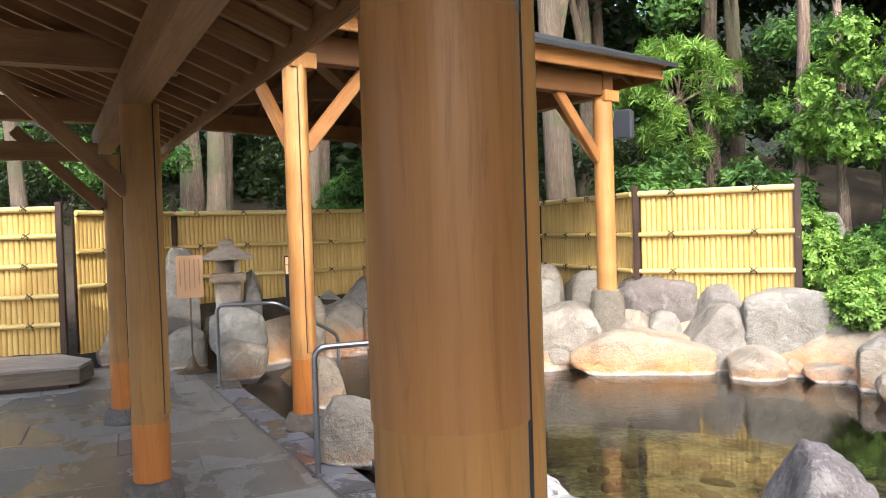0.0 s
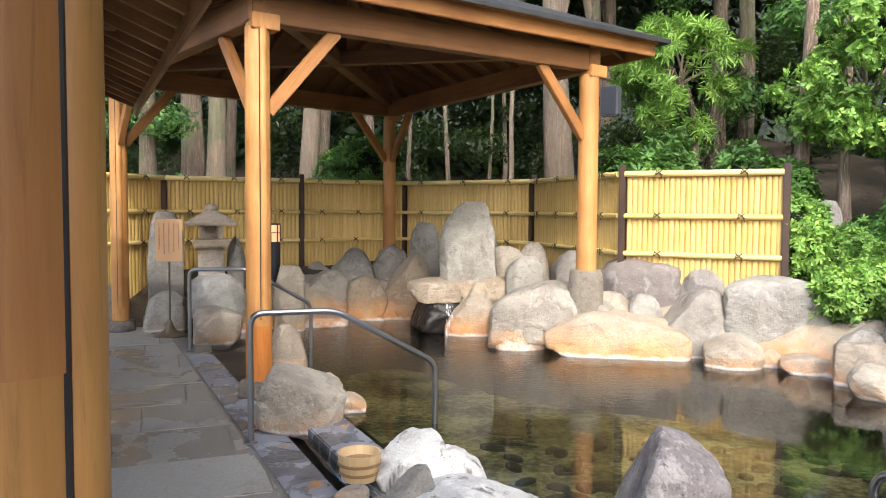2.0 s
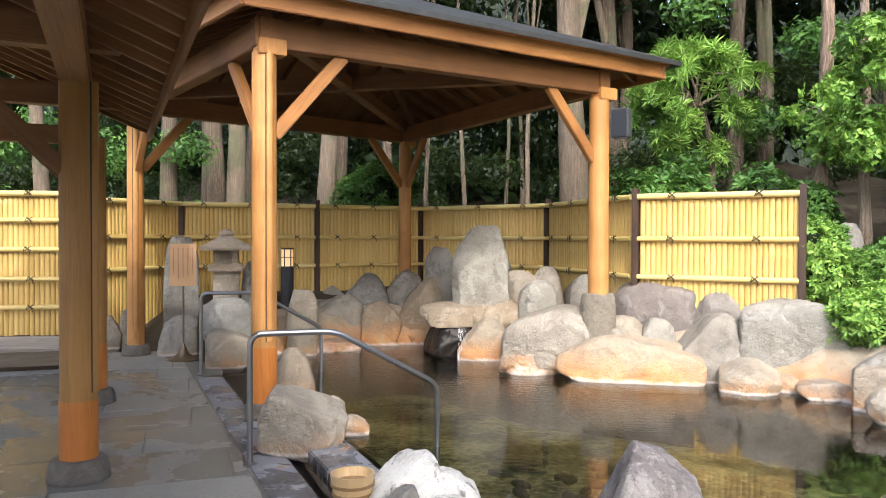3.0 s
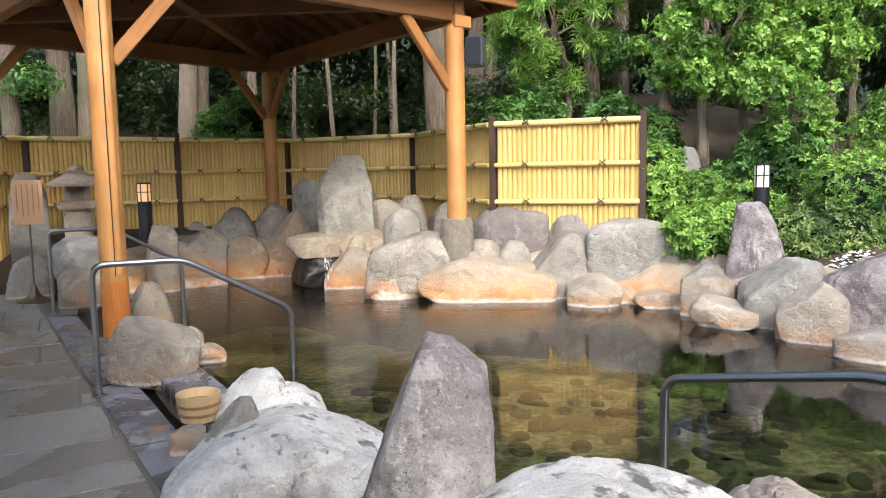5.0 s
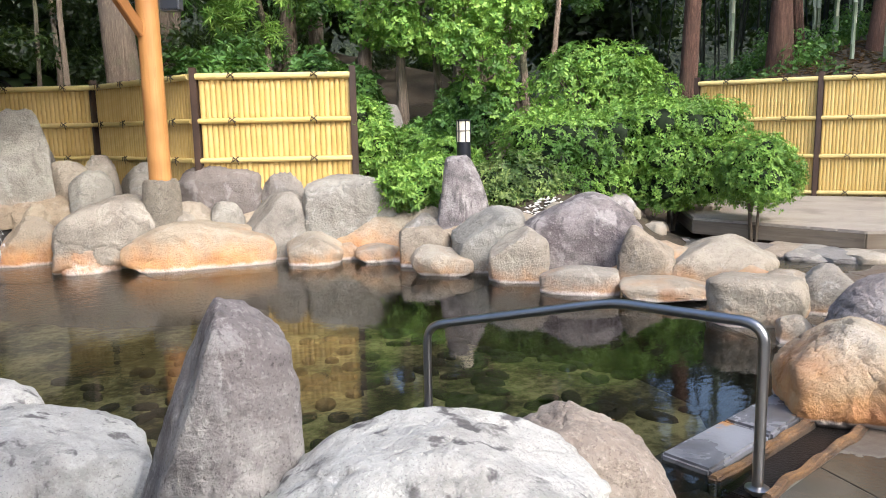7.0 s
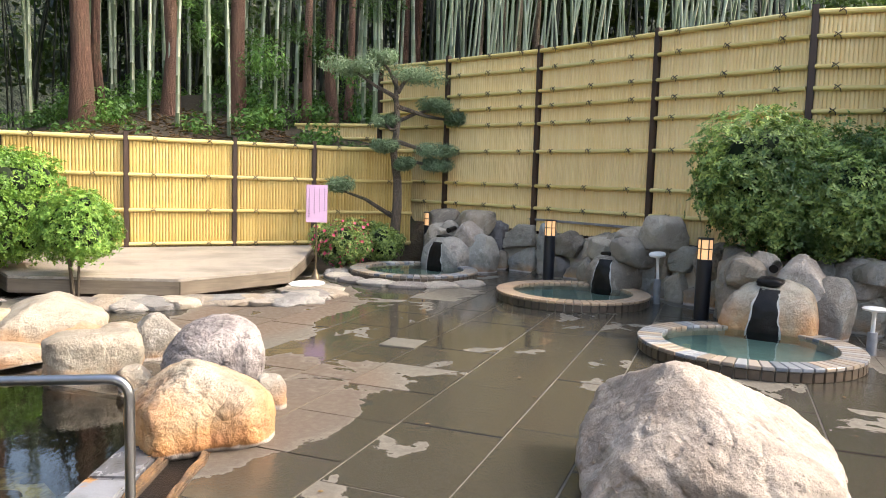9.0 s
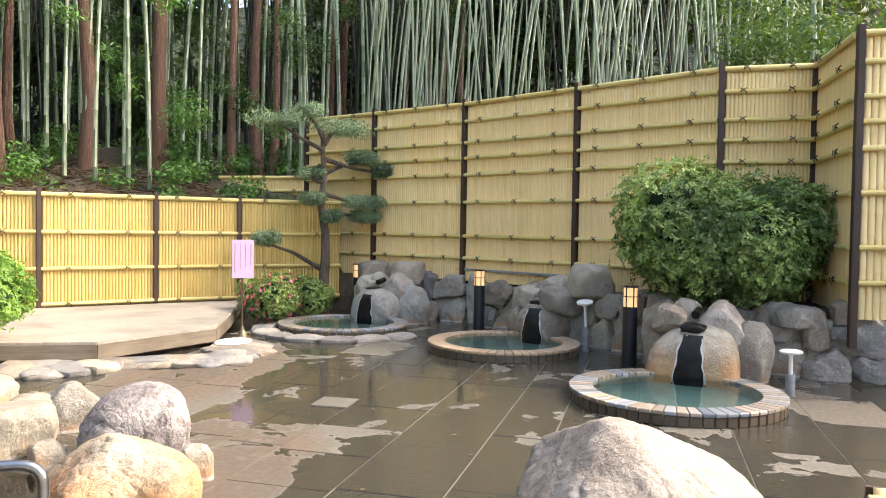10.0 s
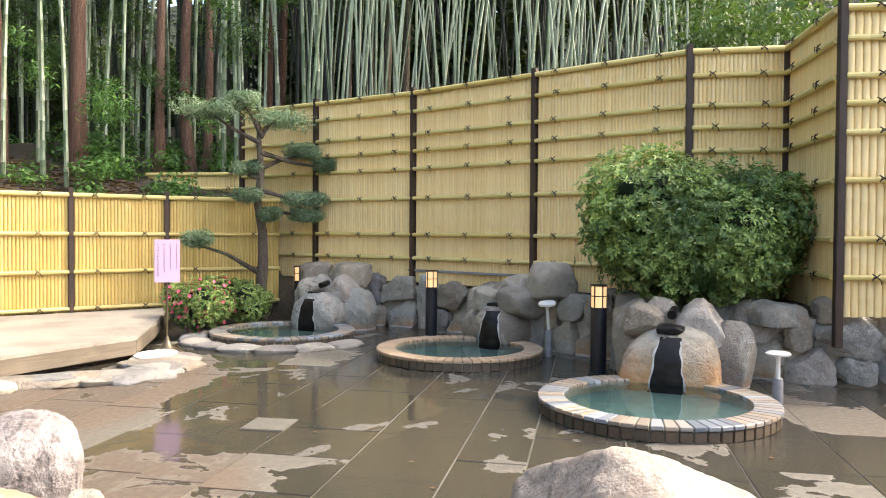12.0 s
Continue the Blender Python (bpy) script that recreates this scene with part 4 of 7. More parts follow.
def walkway_roof():
    top = thing("walkway_roof", 0, 0, 0, 0, "open timber walkway roof of honey-coloured beams and rafters on round posts", "roof")
    A = lambda s, n, z: (*plan_a(s, n), z)
    column(0.038, 0.785, 0.0, 2.50, 0.108, top, OLIVE_WOOD, 0.0, 0.0, 3, (1.40, 1.93))
    column(-1.98, 4.42, 0.0, 2.50, 0.11, top, OLIVE_WOOD, 0.50, 0.55, 6)
    column(-3.10, 6.45, 0.0, 2.42, 0.11, top, OLIVE_WOOD, 0.55, 0.6, -20)
    for s, n in ((0.65, -2.6), (4.8, -2.6), (7.1, -2.6), (-2.1, -2.6)):
        column(*plan_a(s, n), 0.0, 2.50, 0.11, top, OLIVE_WOOD, 0.5)
    for n in (0.48, -2.6):
        timber("post_beam", A(-2.4, n, 2.60), A(7.7, n, 2.60), 0.17, 0.22, OLIVE_BEAM, top)
    for s in (-2.1, 0.65, 2.7, 4.8, 7.1):
        timber("tie_beam", A(s, -3.1, 2.80), A(s, 0.75, 2.80), 0.15, 0.2, OLIVE_BEAM, top)
    timber("tie_beam", A(7.1, -3.1, 2.44), A(7.1, 0.4, 2.44), 0.12, 0.16, OLIVE_BEAM, top)
    timber("ridge_beam", A(-2.4, -1.05, 3.40), A(7.8, -1.05, 3.40), 0.14, 0.18, OLIVE_BEAM, top)
    for s in (4.8, 7.1):
        timber("brace", A(s, 0.42, 1.95), A(s, -0.25, 2.62), 0.08, 0.10, OLIVE_BEAM, top)
        timber("brace", A(s, -2.55, 1.95), A(s, -1.9, 2.62), 0.08, 0.10, OLIVE_BEAM, top)
    for side in (1, -1):
        n_eave, n_top = -1.05 + side * 2.08, -1.05
        s = -2.3
        while s < 7.8:
            timber("rafter", A(s, n_eave, 2.60), A(s, n_top, 3.46), 0.05, 0.09, OLIVE_BEAM, top, "", 0.004)
            s += 0.33
        k = 0
        while k < 12:
            f0, f1 = k / 12, (k + 1) / 12 - 0.004
            n0, n1 = n_eave + (n_top - n_eave) * f0, n_eave + (n_top - n_eave) * f1
            z0, z1 = 2.66 + 0.86 * f0, 2.66 + 0.86 * f1
            bm = bmesh.new()
            vs = [bm.verts.new(A(s, n, z + dz)) for dz in (0.0, 0.02) for s, n, z in ((-2.5, n0, z0), (7.85, n0, z0), (7.85, n1, z1), (-2.5, n1, z1))]
            for f in ((0, 1, 2, 3), (4, 5, 6, 7), (0, 1, 5, 4), (1, 2, 6, 5), (2, 3, 7, 6), (3, 0, 4, 7)):
                bm.faces.new([vs[i] for i in f])
            bmesh.ops.recalc_face_normals(bm, faces=bm.faces[:])
            part("board", bm, OLIVE_BEAM, top, "", False)
            k += 1
        bm = bmesh.new()
        vs = [bm.verts.new(A(s, n, z + dz)) for dz in (0.0, 0.05) for s, n, z in ((-2.6, n_eave + side * 0.06, 2.68), (7.95, n_eave + side * 0.06, 2.68), (7.95, n_top, 3.56), (-2.6, n_top, 3.56))]
        for f in ((0, 1, 2, 3), (4, 5, 6, 7), (0, 1, 5, 4), (1, 2, 6, 5), (2, 3, 7, 6), (3, 0, 4, 7)):
            bm.faces.new([vs[i] for i in f])
        bmesh.ops.recalc_face_normals(bm, faces=bm.faces[:])
        part("roofing", bm, ROOFING, top, "dark metal roofing", False)
        timber("fascia", A(-2.55, n_eave + side * 0.02, 2.585), A(7.88, n_eave + side * 0.02, 2.585), 0.035, 0.16, OLIVE_BEAM, top)


OLIVE_BEAM = wood_material("aged_beam", (0.34, 0.185, 0.075), (0.23, 0.11, 0.042), 0, 0.55)
walkway_roof()

B_POSTS = [(-1.36, 6.10, 0.0), (1.66, 8.42, 0.78), (-1.15, 12.45, 0.75), (-4.15, 9.15, 0.0)]
B_EAVE = [(-1.36, 5.62), (2.42, 8.72), (-1.05, 13.3), (-4.95, 9.22)]


def pavilion():
    top = thing("pavilion", 0, 0, 0, 0, "open hip-roofed pavilion of honey-coloured timber over the pool's end", "pavilion")
    strips = {0: -42, 1: 200, 2: 0, 3: -60}
    for i, (x, y, z) in enumerate(B_POSTS):
        column(x, y, z, 3.08, 0.105 if i != 1 else 0.112, top, ORANGE_WOOD, 0.60 if i == 0 else 0.0, 0.65 if i == 0 else 0.3 if i == 3 else None, strips[i])
        bm = bmesh.new()
        box(bm, 0.05, 0, 3.12, 0.24, 0.17, 0.13, pose(0, 0, 0, 0, 0, 38))
        b = part("bearing_block", bm, ORANGE_WOOD, top)
        b.location = (x, y, 0)
    ring = [Vector((x, y, 3.24)) for x, y, z in B_POSTS]
    mid = sum(ring, Vector()) / 4
    apex = Vector((mid.x, mid.y, 4.45))
    for a, b in zip(ring, ring[1:] + ring[:1]):
        d = (b - a).normalized()
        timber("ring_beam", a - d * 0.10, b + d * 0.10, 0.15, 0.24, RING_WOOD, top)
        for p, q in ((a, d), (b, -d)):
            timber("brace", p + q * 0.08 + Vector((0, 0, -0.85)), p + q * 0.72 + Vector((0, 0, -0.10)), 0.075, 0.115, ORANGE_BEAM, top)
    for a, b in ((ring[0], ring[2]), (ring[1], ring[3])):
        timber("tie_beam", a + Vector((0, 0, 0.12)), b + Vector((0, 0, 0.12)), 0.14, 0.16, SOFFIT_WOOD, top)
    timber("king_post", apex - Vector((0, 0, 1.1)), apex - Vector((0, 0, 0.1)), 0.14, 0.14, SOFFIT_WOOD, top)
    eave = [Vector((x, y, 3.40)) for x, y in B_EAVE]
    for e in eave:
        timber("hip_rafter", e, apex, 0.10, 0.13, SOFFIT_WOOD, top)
    for a, b in zip(eave, eave[1:] + eave[:1]):
        d = b - a
        n = int(d.length / 0.42)
        inward = (apex - (a + b) / 2)
        for k in range(1, n):
            t = k / n
            p = a + d * t
            reach = 1 - abs(2 * t - 1)
            q = p + inward * max(0.06, reach * 0.98)
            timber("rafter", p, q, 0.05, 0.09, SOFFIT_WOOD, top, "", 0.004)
        out = Vector((d.y, -d.x, 0)).normalized()
        timber("fascia", a + Vector((0, 0, 0.02)), b + Vector((0, 0, 0.02)), 0.045, 0.16, ORANGE_BEAM, top)
        timber("upper_fascia", a + out * 0.06 + Vector((0, 0, 0.115)), b + out * 0.06 + Vector((0, 0, 0.115)), 0.05, 0.06, ORANGE_BEAM, top)
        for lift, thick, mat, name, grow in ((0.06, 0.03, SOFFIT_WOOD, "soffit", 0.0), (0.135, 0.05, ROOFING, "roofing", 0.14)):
            bm = bmesh.new()
            a2, b2 = a + (a - apex).normalized() * grow * 1.4, b + (b - apex).normalized() * grow * 1.4
            vs = [bm.verts.new(p + Vector((0, 0, lift + dz))) for dz in (0, thick) for p in (a2, b2, apex)]
            for f in ((0, 1, 2), (3, 4, 5), (0, 1, 4, 3), (1, 2, 5, 4), (2, 0, 3, 5)):
                bm.faces.new([vs[i] for i in f])
            bmesh.ops.recalc_face_normals(bm, faces=bm.faces[:])
            part(name, bm, mat, top, "", False)


pavilion()

# loudspeaker on the pavilion's post
sp = thing("loudspeaker", 1.90, 8.42, 2.63, -25, "dark grey box loudspeaker fixed to a pavilion post", "loudspeaker")
bm = bmesh.new()
box(bm, 0, 0, 0.165, 0.20, 0.16, 0.33, None, 0.015)
part("cabinet", bm, GREY_BOX, sp)
bm = bmesh.new()
box(bm, 0, -0.082, 0.165, 0.17, 0.008, 0.30, None, 0.003)
part("grille", bm, BLACK_METAL, sp)
bm = bmesh.new()
box(bm, -0.12, 0.0, 0.17, 0.06, 0.05, 0.10)
part("bracket", bm, GREY_BOX, sp)


# ---- bamboo fences ----
def pole_mesh(length, r, seed, material):
    rng = random.Random(seed)
    rings = [(0.0, r)]
    z = rng.uniform(0.05, 0.3)
    while z < length - 0.03:
        rings += [(z - 0.012, r), (z, r * 1.13), (z + 0.012, r)]
        z += rng.uniform(0.24, 0.34)
    rings.append((length, r))
    angles = [radians(-195 + 210 * k / 6) for k in range(7)]
    verts = [(rr * math.cos(a), 0.55 * rr * math.sin(a), zz) for zz, rr in rings for a in angles]
    n = 7
    faces = [(i * n + k, i * n + k + 1, (i + 1) * n + k + 1, (i + 1) * n + k) for i in range(len(rings) - 1) for k in range(n - 1)]
    faces.append(tuple((len(rings) - 1) * n + k for k in range(n)))
    return raw_mesh("pole", verts, faces, material, True)


def tie_mesh():
    bm = bmesh.new()
    for a in (-0.6, 0.6):
        tube(bm, [(-0.035 * math.cos(a), -0.03, -0.04 * math.sin(a)), (0, -0.045, 0), (0.035 * math.cos(a), -0.03, 0.04 * math.sin(a))], 0.005, 5)
    tube(bm, [(0, -0.045, 0), (0.02, -0.06, -0.02), (0.03, -0.055, -0.055)], 0.004, 5)
    tube(bm, [(0, -0.045, 0), (-0.02, -0.06, 0.01), (-0.035, -0.055, -0.03)], 0.004, 5)
    return mesh_of("tie", bm, CORD)


TIE = tie_mesh()
POLES = {}


def fence_panel(p0, p1, z0, z1, rails, material, rail_material, pitch, label, post=True, post_top=0.06, ties=True, last_post=False, group="bamboo fence panels", ground=None):
    """One bay: upright canes side by side, round rails tied across them, a dark post at its start. The canes face to the right of p0 to p1, seen from p0."""
    dx, dy = p1[0] - p0[0], p1[1] - p0[1]
    length = math.hypot(dx, dy)
    f = thing("bamboo_fence_panel", p0[0], p0[1], z0, math.degrees(math.atan2(dy, dx)), label, "fence", group)
    h = z1 - z0
    key = (round(h, 2), pitch, material.name)
    if key not in POLES:
        POLES[key] = [pole_mesh(h - 0.02, pitch * 0.5, 7 * i + 3, material) for i in range(5)]
    n = int((length - 0.06) / pitch)
    rng = random.Random(int(length * 1000) + n)
    for i in range(n):
        o = new("pole", POLES[key][rng.randrange(5)])
        o.parent = f
        o.location = (0.05 + (i + 0.5) * (length - 0.08) / n, 0, rng.uniform(-0.006, 0.006))
    # unseen dark board added behind the canes to stop light between them
    bm = bmesh.new()
    box(bm, length / 2, 0.03, h / 2, length - 0.06, 0.02, h - 0.04, None, 0)
    part("backing", bm, DARK_WOOD, f, "", False)
    for z in rails:
        bm = bmesh.new()
        r = 0.030 if z < z1 - 0.05 else 0.036
        pts, rad = [], []
        x = 0.03
        while x < length - 0.03:
            pts += [(x, -pitch * 0.5 - 0.016, z - z0)]
            rad += [r * (1 + 0.05 * ((len(pts)) % 3 == 0))]
            x += 0.16
        pts.append((length - 0.03, -pitch * 0.5 - 0.016, z - z0))
        rad.append(r)
        tube(bm, pts, rad, 9)
        part("rail", bm, rail_material, f)
        if ties:
            k = max(2, int(length / 0.62))
            for i in range(k):
                o = new("tie", TIE)
                o.parent = f
                o.location = (length * (i + 0.5) / k + rng.uniform(-0.03, 0.03), -pitch * 0.5 - 0.022, z - z0 + 0.012)
                o.scale = (1.25, 1.2, 1.25)
    for on, x in ((post, 0.0), (last_post, length)):
        if on:
            bm = bmesh.new()
            box(bm, x, -0.02, h / 2 + post_top / 2 - 0.15, 0.075, 0.09, h + post_top + 0.3, None, 0.006)
            part("fence_post", bm, DARK_WOOD, f, "dark brown post")
    return f


NORTH = [(-4.98, 9.15), (-4.30, 10.75), (-2.47, 11.70), (-0.92, 12.75), (1.22, 11.55), (2.17, 9.10), (3.83, 8.40)]
for a, b in zip(NORTH, NORTH[1:]):
    fence_panel(a, b, 0.20, 2.06, (1.07, 1.52, 2.02), YELLOW_BAMBOO, PALE_BAMBOO, 0.062, "yellow bamboo fence bay with round rails and black cord ties", post=a != NORTH[0], last_post=b == NORTH[-1])
LEFT = [(-9.4, 8.0), (-7.25, 8.45), (-5.05, 9.0)]
for a, b in zip(LEFT, LEFT[1:]):
    fence_panel(a, b, 0.26, 2.10, (0.62, 0.98, 1.36, 1.73, 2.07), YELLOW_BAMBOO, PALE_BAMBOO, 0.062, "tall yellow bamboo fence bay beside a low deck", last_post=b == LEFT[-1])
EAST = [(10.05, 9.25), (10.97, 7.70), (12.10, 6.41), (12.98, 5.33), (13.95, 3.75)]
for a, b in zip(EAST, EAST[1:]):
    fence_panel(a, b, 0.26, 2.05, (0.31, 0.86, 1.43, 2.01), YELLOW_BAMBOO, PALE_BAMBOO, 0.05, "yellow bamboo fence bay behind the deck")
TALL_RAILS = (1.08, 1.45, 2.02, 2.48, 2.76, 3.02, 3.38, 3.67)
TALL = [(14.87, 4.71), (14.02, 3.14), (13.04, 1.36), (11.73, -0.45), (10.47, -2.21), (10.32, -3.32)]
for a, b in zip(TALL, TALL[1:]):
    fence_panel(a, b, 0.70, 3.70, TALL_RAILS, TAN_BAMBOO, PALE_BAMBOO, 0.05, "tall tan bamboo fence bay in two tiers, in shade", group="tall bamboo fence panels")
fence_panel((10.32, -3.32), (8.76, -3.20), 0.70, 3.70, TALL_RAILS, TAN_BAMBOO, PALE_BAMBOO, 0.05, "tall tan bamboo fence bay turning the corner", group="tall bamboo fence panels")
fence_panel((8.76, -3.20), (8.55, -5.9), 0.70, 3.70, TALL_RAILS, TAN_BAMBOO, PALE_BAMBOO, 0.07, "tall tan bamboo fence bay near the tubs", group="tall bamboo fence panels")
fence_panel((15.6, 6.9), (15.4, 4.75), 1.4, 2.62, (1.9, 2.3, 2.58), TAN_BAMBOO, PALE_BAMBOO, 0.06, "low weathered bamboo fence bay at the foot of the grove", post=False)
fence_panel((3.22, -1.08), (2.95, -2.4), 0.0, 0.72, (0.2, 0.66), TAN_BAMBOO, PALE_BAMBOO, 0.04, "short low bamboo screen beside the path", post=False)


# ---- handrails ----
def handrail(points, feet, label, r=0.021):
    h = thing("handrail", points[0][0], points[0][1], 0, 0, label, "handrail", "handrails into the pool")
    o = Vector((points[0][0], points[0][1], 0))
    bm = bmesh.new()
    tube(bm, [p - o for p in rounded(points, 0.09, 6)], r, 14)
    part("rail", bm, STEEL, h)
    for (x, y, z0, z1) in feet:
        bm = bmesh.new()
        tube(bm, [(0, 0, z0), (0, 0, z1)], r * 0.9, 12)
        p = part("upright", bm, STEEL, h)
        p.location = (x - o.x, y - o.y, 0)
    for (x, y, z) in [(points[0][0], points[0][1], 0.0)]:
        bm = bmesh.new()
        lathe(bm, [(r * 2.2, 0.0), (r * 2.2, 0.012), (r * 1.2, 0.02)], 16)
        part("foot_flange", bm, STEEL, h)
    return h


handrail([(-1.0, 4.80, 0.0), (-1.0, 4.80, 0.88), (-0.47, 5.02, 0.88), (0.20, 5.38, 0.46), (0.20, 5.38, -0.6)], [], "bent stainless steel handrail stepping down into the pool")
handrail([(-2.73, 7.93, 0.0), (-2.73, 7.93, 0.90), (-2.05, 7.85, 0.92), (-1.45, 8.25, 0.50), (-1.45, 8.25, -0.6)], [], "bent stainless steel handrail at the pool's far steps")
handrail([(3.06, 1.92, -0.05), (3.06, 1.92, 0.66), (2.86, 2.55, 0.64), (2.31, 3.29, 0.44), (2.31, 3.29, -0.6)], [], "bent stainless steel handrail beside the stone steps")


# ---- lamps ----
def bollard(x, y, z, height, label, glow=LAMP_GLOW, lamp=0.24, r=0.085):
    b = thing("bollard_lamp", x, y, z, 20, label, "lamp", "bollard lamps")
    bm = bmesh.new()
    lathe(bm, [(r * 1.25, 0.0), (r * 1.25, 0.02), (r, 0.025), (r, height - lamp), (r * 0.7, height - lamp + 0.004)], 24)
    part("post", bm, BLACK_METAL, b)
    bm = bmesh.new()
    lathe(bm, [(r * 0.93, height - lamp), (r * 0.93, height - 0.015), (r * 0.3, height - 0.012)], 24)
    part("shade", bm, glow, b, "glowing paper-like shade")
    for k in range(6):
        a = math.pi * k / 3
        bm = bmesh.new()
        box(bm, r * 0.96 * math.cos(a), r * 0.96 * math.sin(a), height - lamp / 2, 0.012, 0.012, lamp, pose(0, 0, 0, 0, 0, math.degrees(a)), 0.002)
        part("bar", bm, BLACK_METAL, b)
    for zz, th in ((height - lamp / 2, 0.010), (height - 0.008, 0.018)):
        bm = bmesh.new()
        lathe(bm, [(r * 0.90, zz - th / 2), (r * 1.0, zz - th / 2), (r * 1.0, zz + th / 2), (r * 0.90, zz + th / 2)] if zz < height - 0.02 else [(r * 1.03, zz - th / 2), (r * 1.03, zz + th / 2), (r * 0.1, zz + th / 2 + 0.004)], 24)
        part("band" if zz < height - 0.02 else "cap", bm, BLACK_METAL, b)
    return b


bollard(9.27, -0.985, 0.0, 0.95, "black bollard lamp with a lit amber shade beside a tub")
bollard(11.89, 0.985, 0.0, 0.95, "black bollard lamp with a lit amber shade by the stone wall")
bollard(13.45, 3.30, 0.0, 0.92, "black bollard lamp with a lit amber shade beside the pine")
bollard(-2.28, 9.6, 0.62, 0.76, "black bollard lamp with a lit amber shade on the rock bank")
bollard(4.90, 7.70, 0.70, 0.78, "black bollard lamp with a pale shade among azaleas", LAMP_WHITE, 0.25, 0.082)


# ---- signs ----
def sign_board(x, y, w, h, z_mid, turn, paper, label, seed, columns):
    s = thing("sign_stand", x, y, 0.0, turn, label, "sign")
    bm = bmesh.new()
    lathe(bm, [(0.20, 0.0), (0.20, 0.012), (0.15, 0.03), (0.07, 0.075), (0.035, 0.15), (0.018, 0.20)], 28)
    part("base", bm, BRONZE, s, "flared bronze base")
    bm = bmesh.new()
    tube(bm, [(0, 0, 0.15), (0, 0, z_mid + h * 0.45)], 0.012, 10)
    part("pole", bm, BRONZE, s)
    bm = bmesh.new()
    box(bm, 0, -0.024, z_mid, w, 0.018, h, None, 0.004)
    board = part("board", bm, paper, s)
    rng = random.Random(seed)
    for c in range(columns):
        x0 = w * (0.36 - 0.72 * c / max(1, columns - 1))
        z = z_mid + h * 0.40
        stop = z_mid - h * rng.uniform(0.15, 0.40)
        bm = bmesh.new()
        while z > stop:
            k = rng.uniform(0.012, 0.026)
            box(bm, x0 + rng.uniform(-0.003, 0.003), -0.0345, z - k / 2, rng.uniform(0.008, 0.015), 0.002, k * 0.8, None, 0)
            z -= k + rng.uniform(0.008, 0.014)
        part("writing", bm, INK, board, "upright lines of small dark writing", False)
    return s


sign_board(-3.36, 8.83, 0.31, 0.52, 1.18, 22, PAPER, "tan notice board with upright writing on a bronze stand", 3, 5)
sign_board(10.15, 4.08, 0.29, 0.52, 1.12, -62, PINK_PAPER, "pale pink notice board with upright writing on a bronze stand", 4, 4)


# ---- stone lantern ----
def stone_lantern(x, y, z, turn):
    t = thing("stone_lantern", x, y, z, turn, "low carved granite lantern with a flared roof on the rock bank", "lantern")
    bm = bmesh.new()
    box(bm, 0, 0, 0.20, 0.34, 0.32, 0.50, None, 0.03)
    part("pedestal", bm, LANTERN_STONE, t)
    bm = bmesh.new()
    box(bm, 0, 0, 0.505, 0.46, 0.44, 0.11, None, 0.02)
    part("platform", bm, LANTERN_STONE, t)
    fire = thing("fire_box", 0, 0, 0.56)
    fire.parent = t
    for sx, sy in ((-1, -1), (1, -1), (-1, 1), (1, 1)):
        bm = bmesh.new()
        box(bm, sx * 0.115, sy * 0.115, 0.09, 0.07, 0.07, 0.18, None, 0.01)
        part("corner", bm, LANTERN_STONE, fire)
    bm = bmesh.new()
    box(bm, 0, 0.04, 0.09, 0.2, 0.12, 0.18, None, 0.01)
    part("back", bm, LANTERN_STONE, fire)
    bm = bmesh.new()
    for r, zz in ((0.44, 0.745), (0.46, 0.79), (0.28, 0.86), (0.13, 0.93), (0.10, 0.95)):
        for k in range(4):
            a = math.pi / 4 + math.pi / 2 * k
            bm.verts.new((r * math.cos(a) * 1.05, r * math.sin(a), zz))
    bm.verts.ensure_lookup_table()
    v = bm.verts
    bm.faces.new([v[i] for i in (3, 2, 1, 0)])
    for i in range(4):
        for k in range(4):
            bm.faces.new((v[4 * i + k], v[4 * i + (k + 1) % 4], v[4 * i + 4 + (k + 1) % 4], v[4 * i + 4 + k]))
    bm.faces.new([v[i] for i in (16, 17, 18, 19)])
    bmesh.ops.bevel(bm, geom=bm.edges[:], offset=0.012, segments=2, affect="EDGES")
    part("roof", bm, LANTERN_STONE, t)
    bm = bmesh.new()
    lathe(bm, [(0.07, 0.92), (0.10, 0.96), (0.09, 1.0), (0.04, 1.03)], 16)
    part("finial", bm, LANTERN_STONE, t)


stone_lantern(-3.20, 9.80, 0.60, 20)

# ---- cypress bucket ----
bk = thing("bath_bucket", -0.10, 3.93, 0.105, 10, "pale cypress wood bath bucket with two hoops on a kerb stone", "bucket")
for k in range(20):
    a = 2 * math.pi * k / 20
    bm = bmesh.new()
    vs = []
    for zz, rr in ((0.0, 0.098), (0.15, 0.122)):
        for da, dr in ((-0.155, 0), (0.155, 0), (0.155, -0.012), (-0.155, -0.012)):
            vs.append(bm.verts.new(((rr + dr) * math.cos(a + da), (rr + dr) * math.sin(a + da), zz)))
    for f in ((0, 1, 2, 3), (7, 6, 5, 4), (0, 4, 5, 1), (1, 5, 6, 2), (2, 6, 7, 3), (3, 7, 4, 0)):
        bm.faces.new([vs[i] for i in f])
    bmesh.ops.recalc_face_normals(bm, faces=bm.faces[:])
    part("stave", bm, HINOKI, bk, "", False)
bm = bmesh.new()
lathe(bm, [(0.002, 0.02), (0.095, 0.02), (0.095, 0.03), (0.002, 0.03)], 24)
part("bottom", bm, HINOKI, bk)
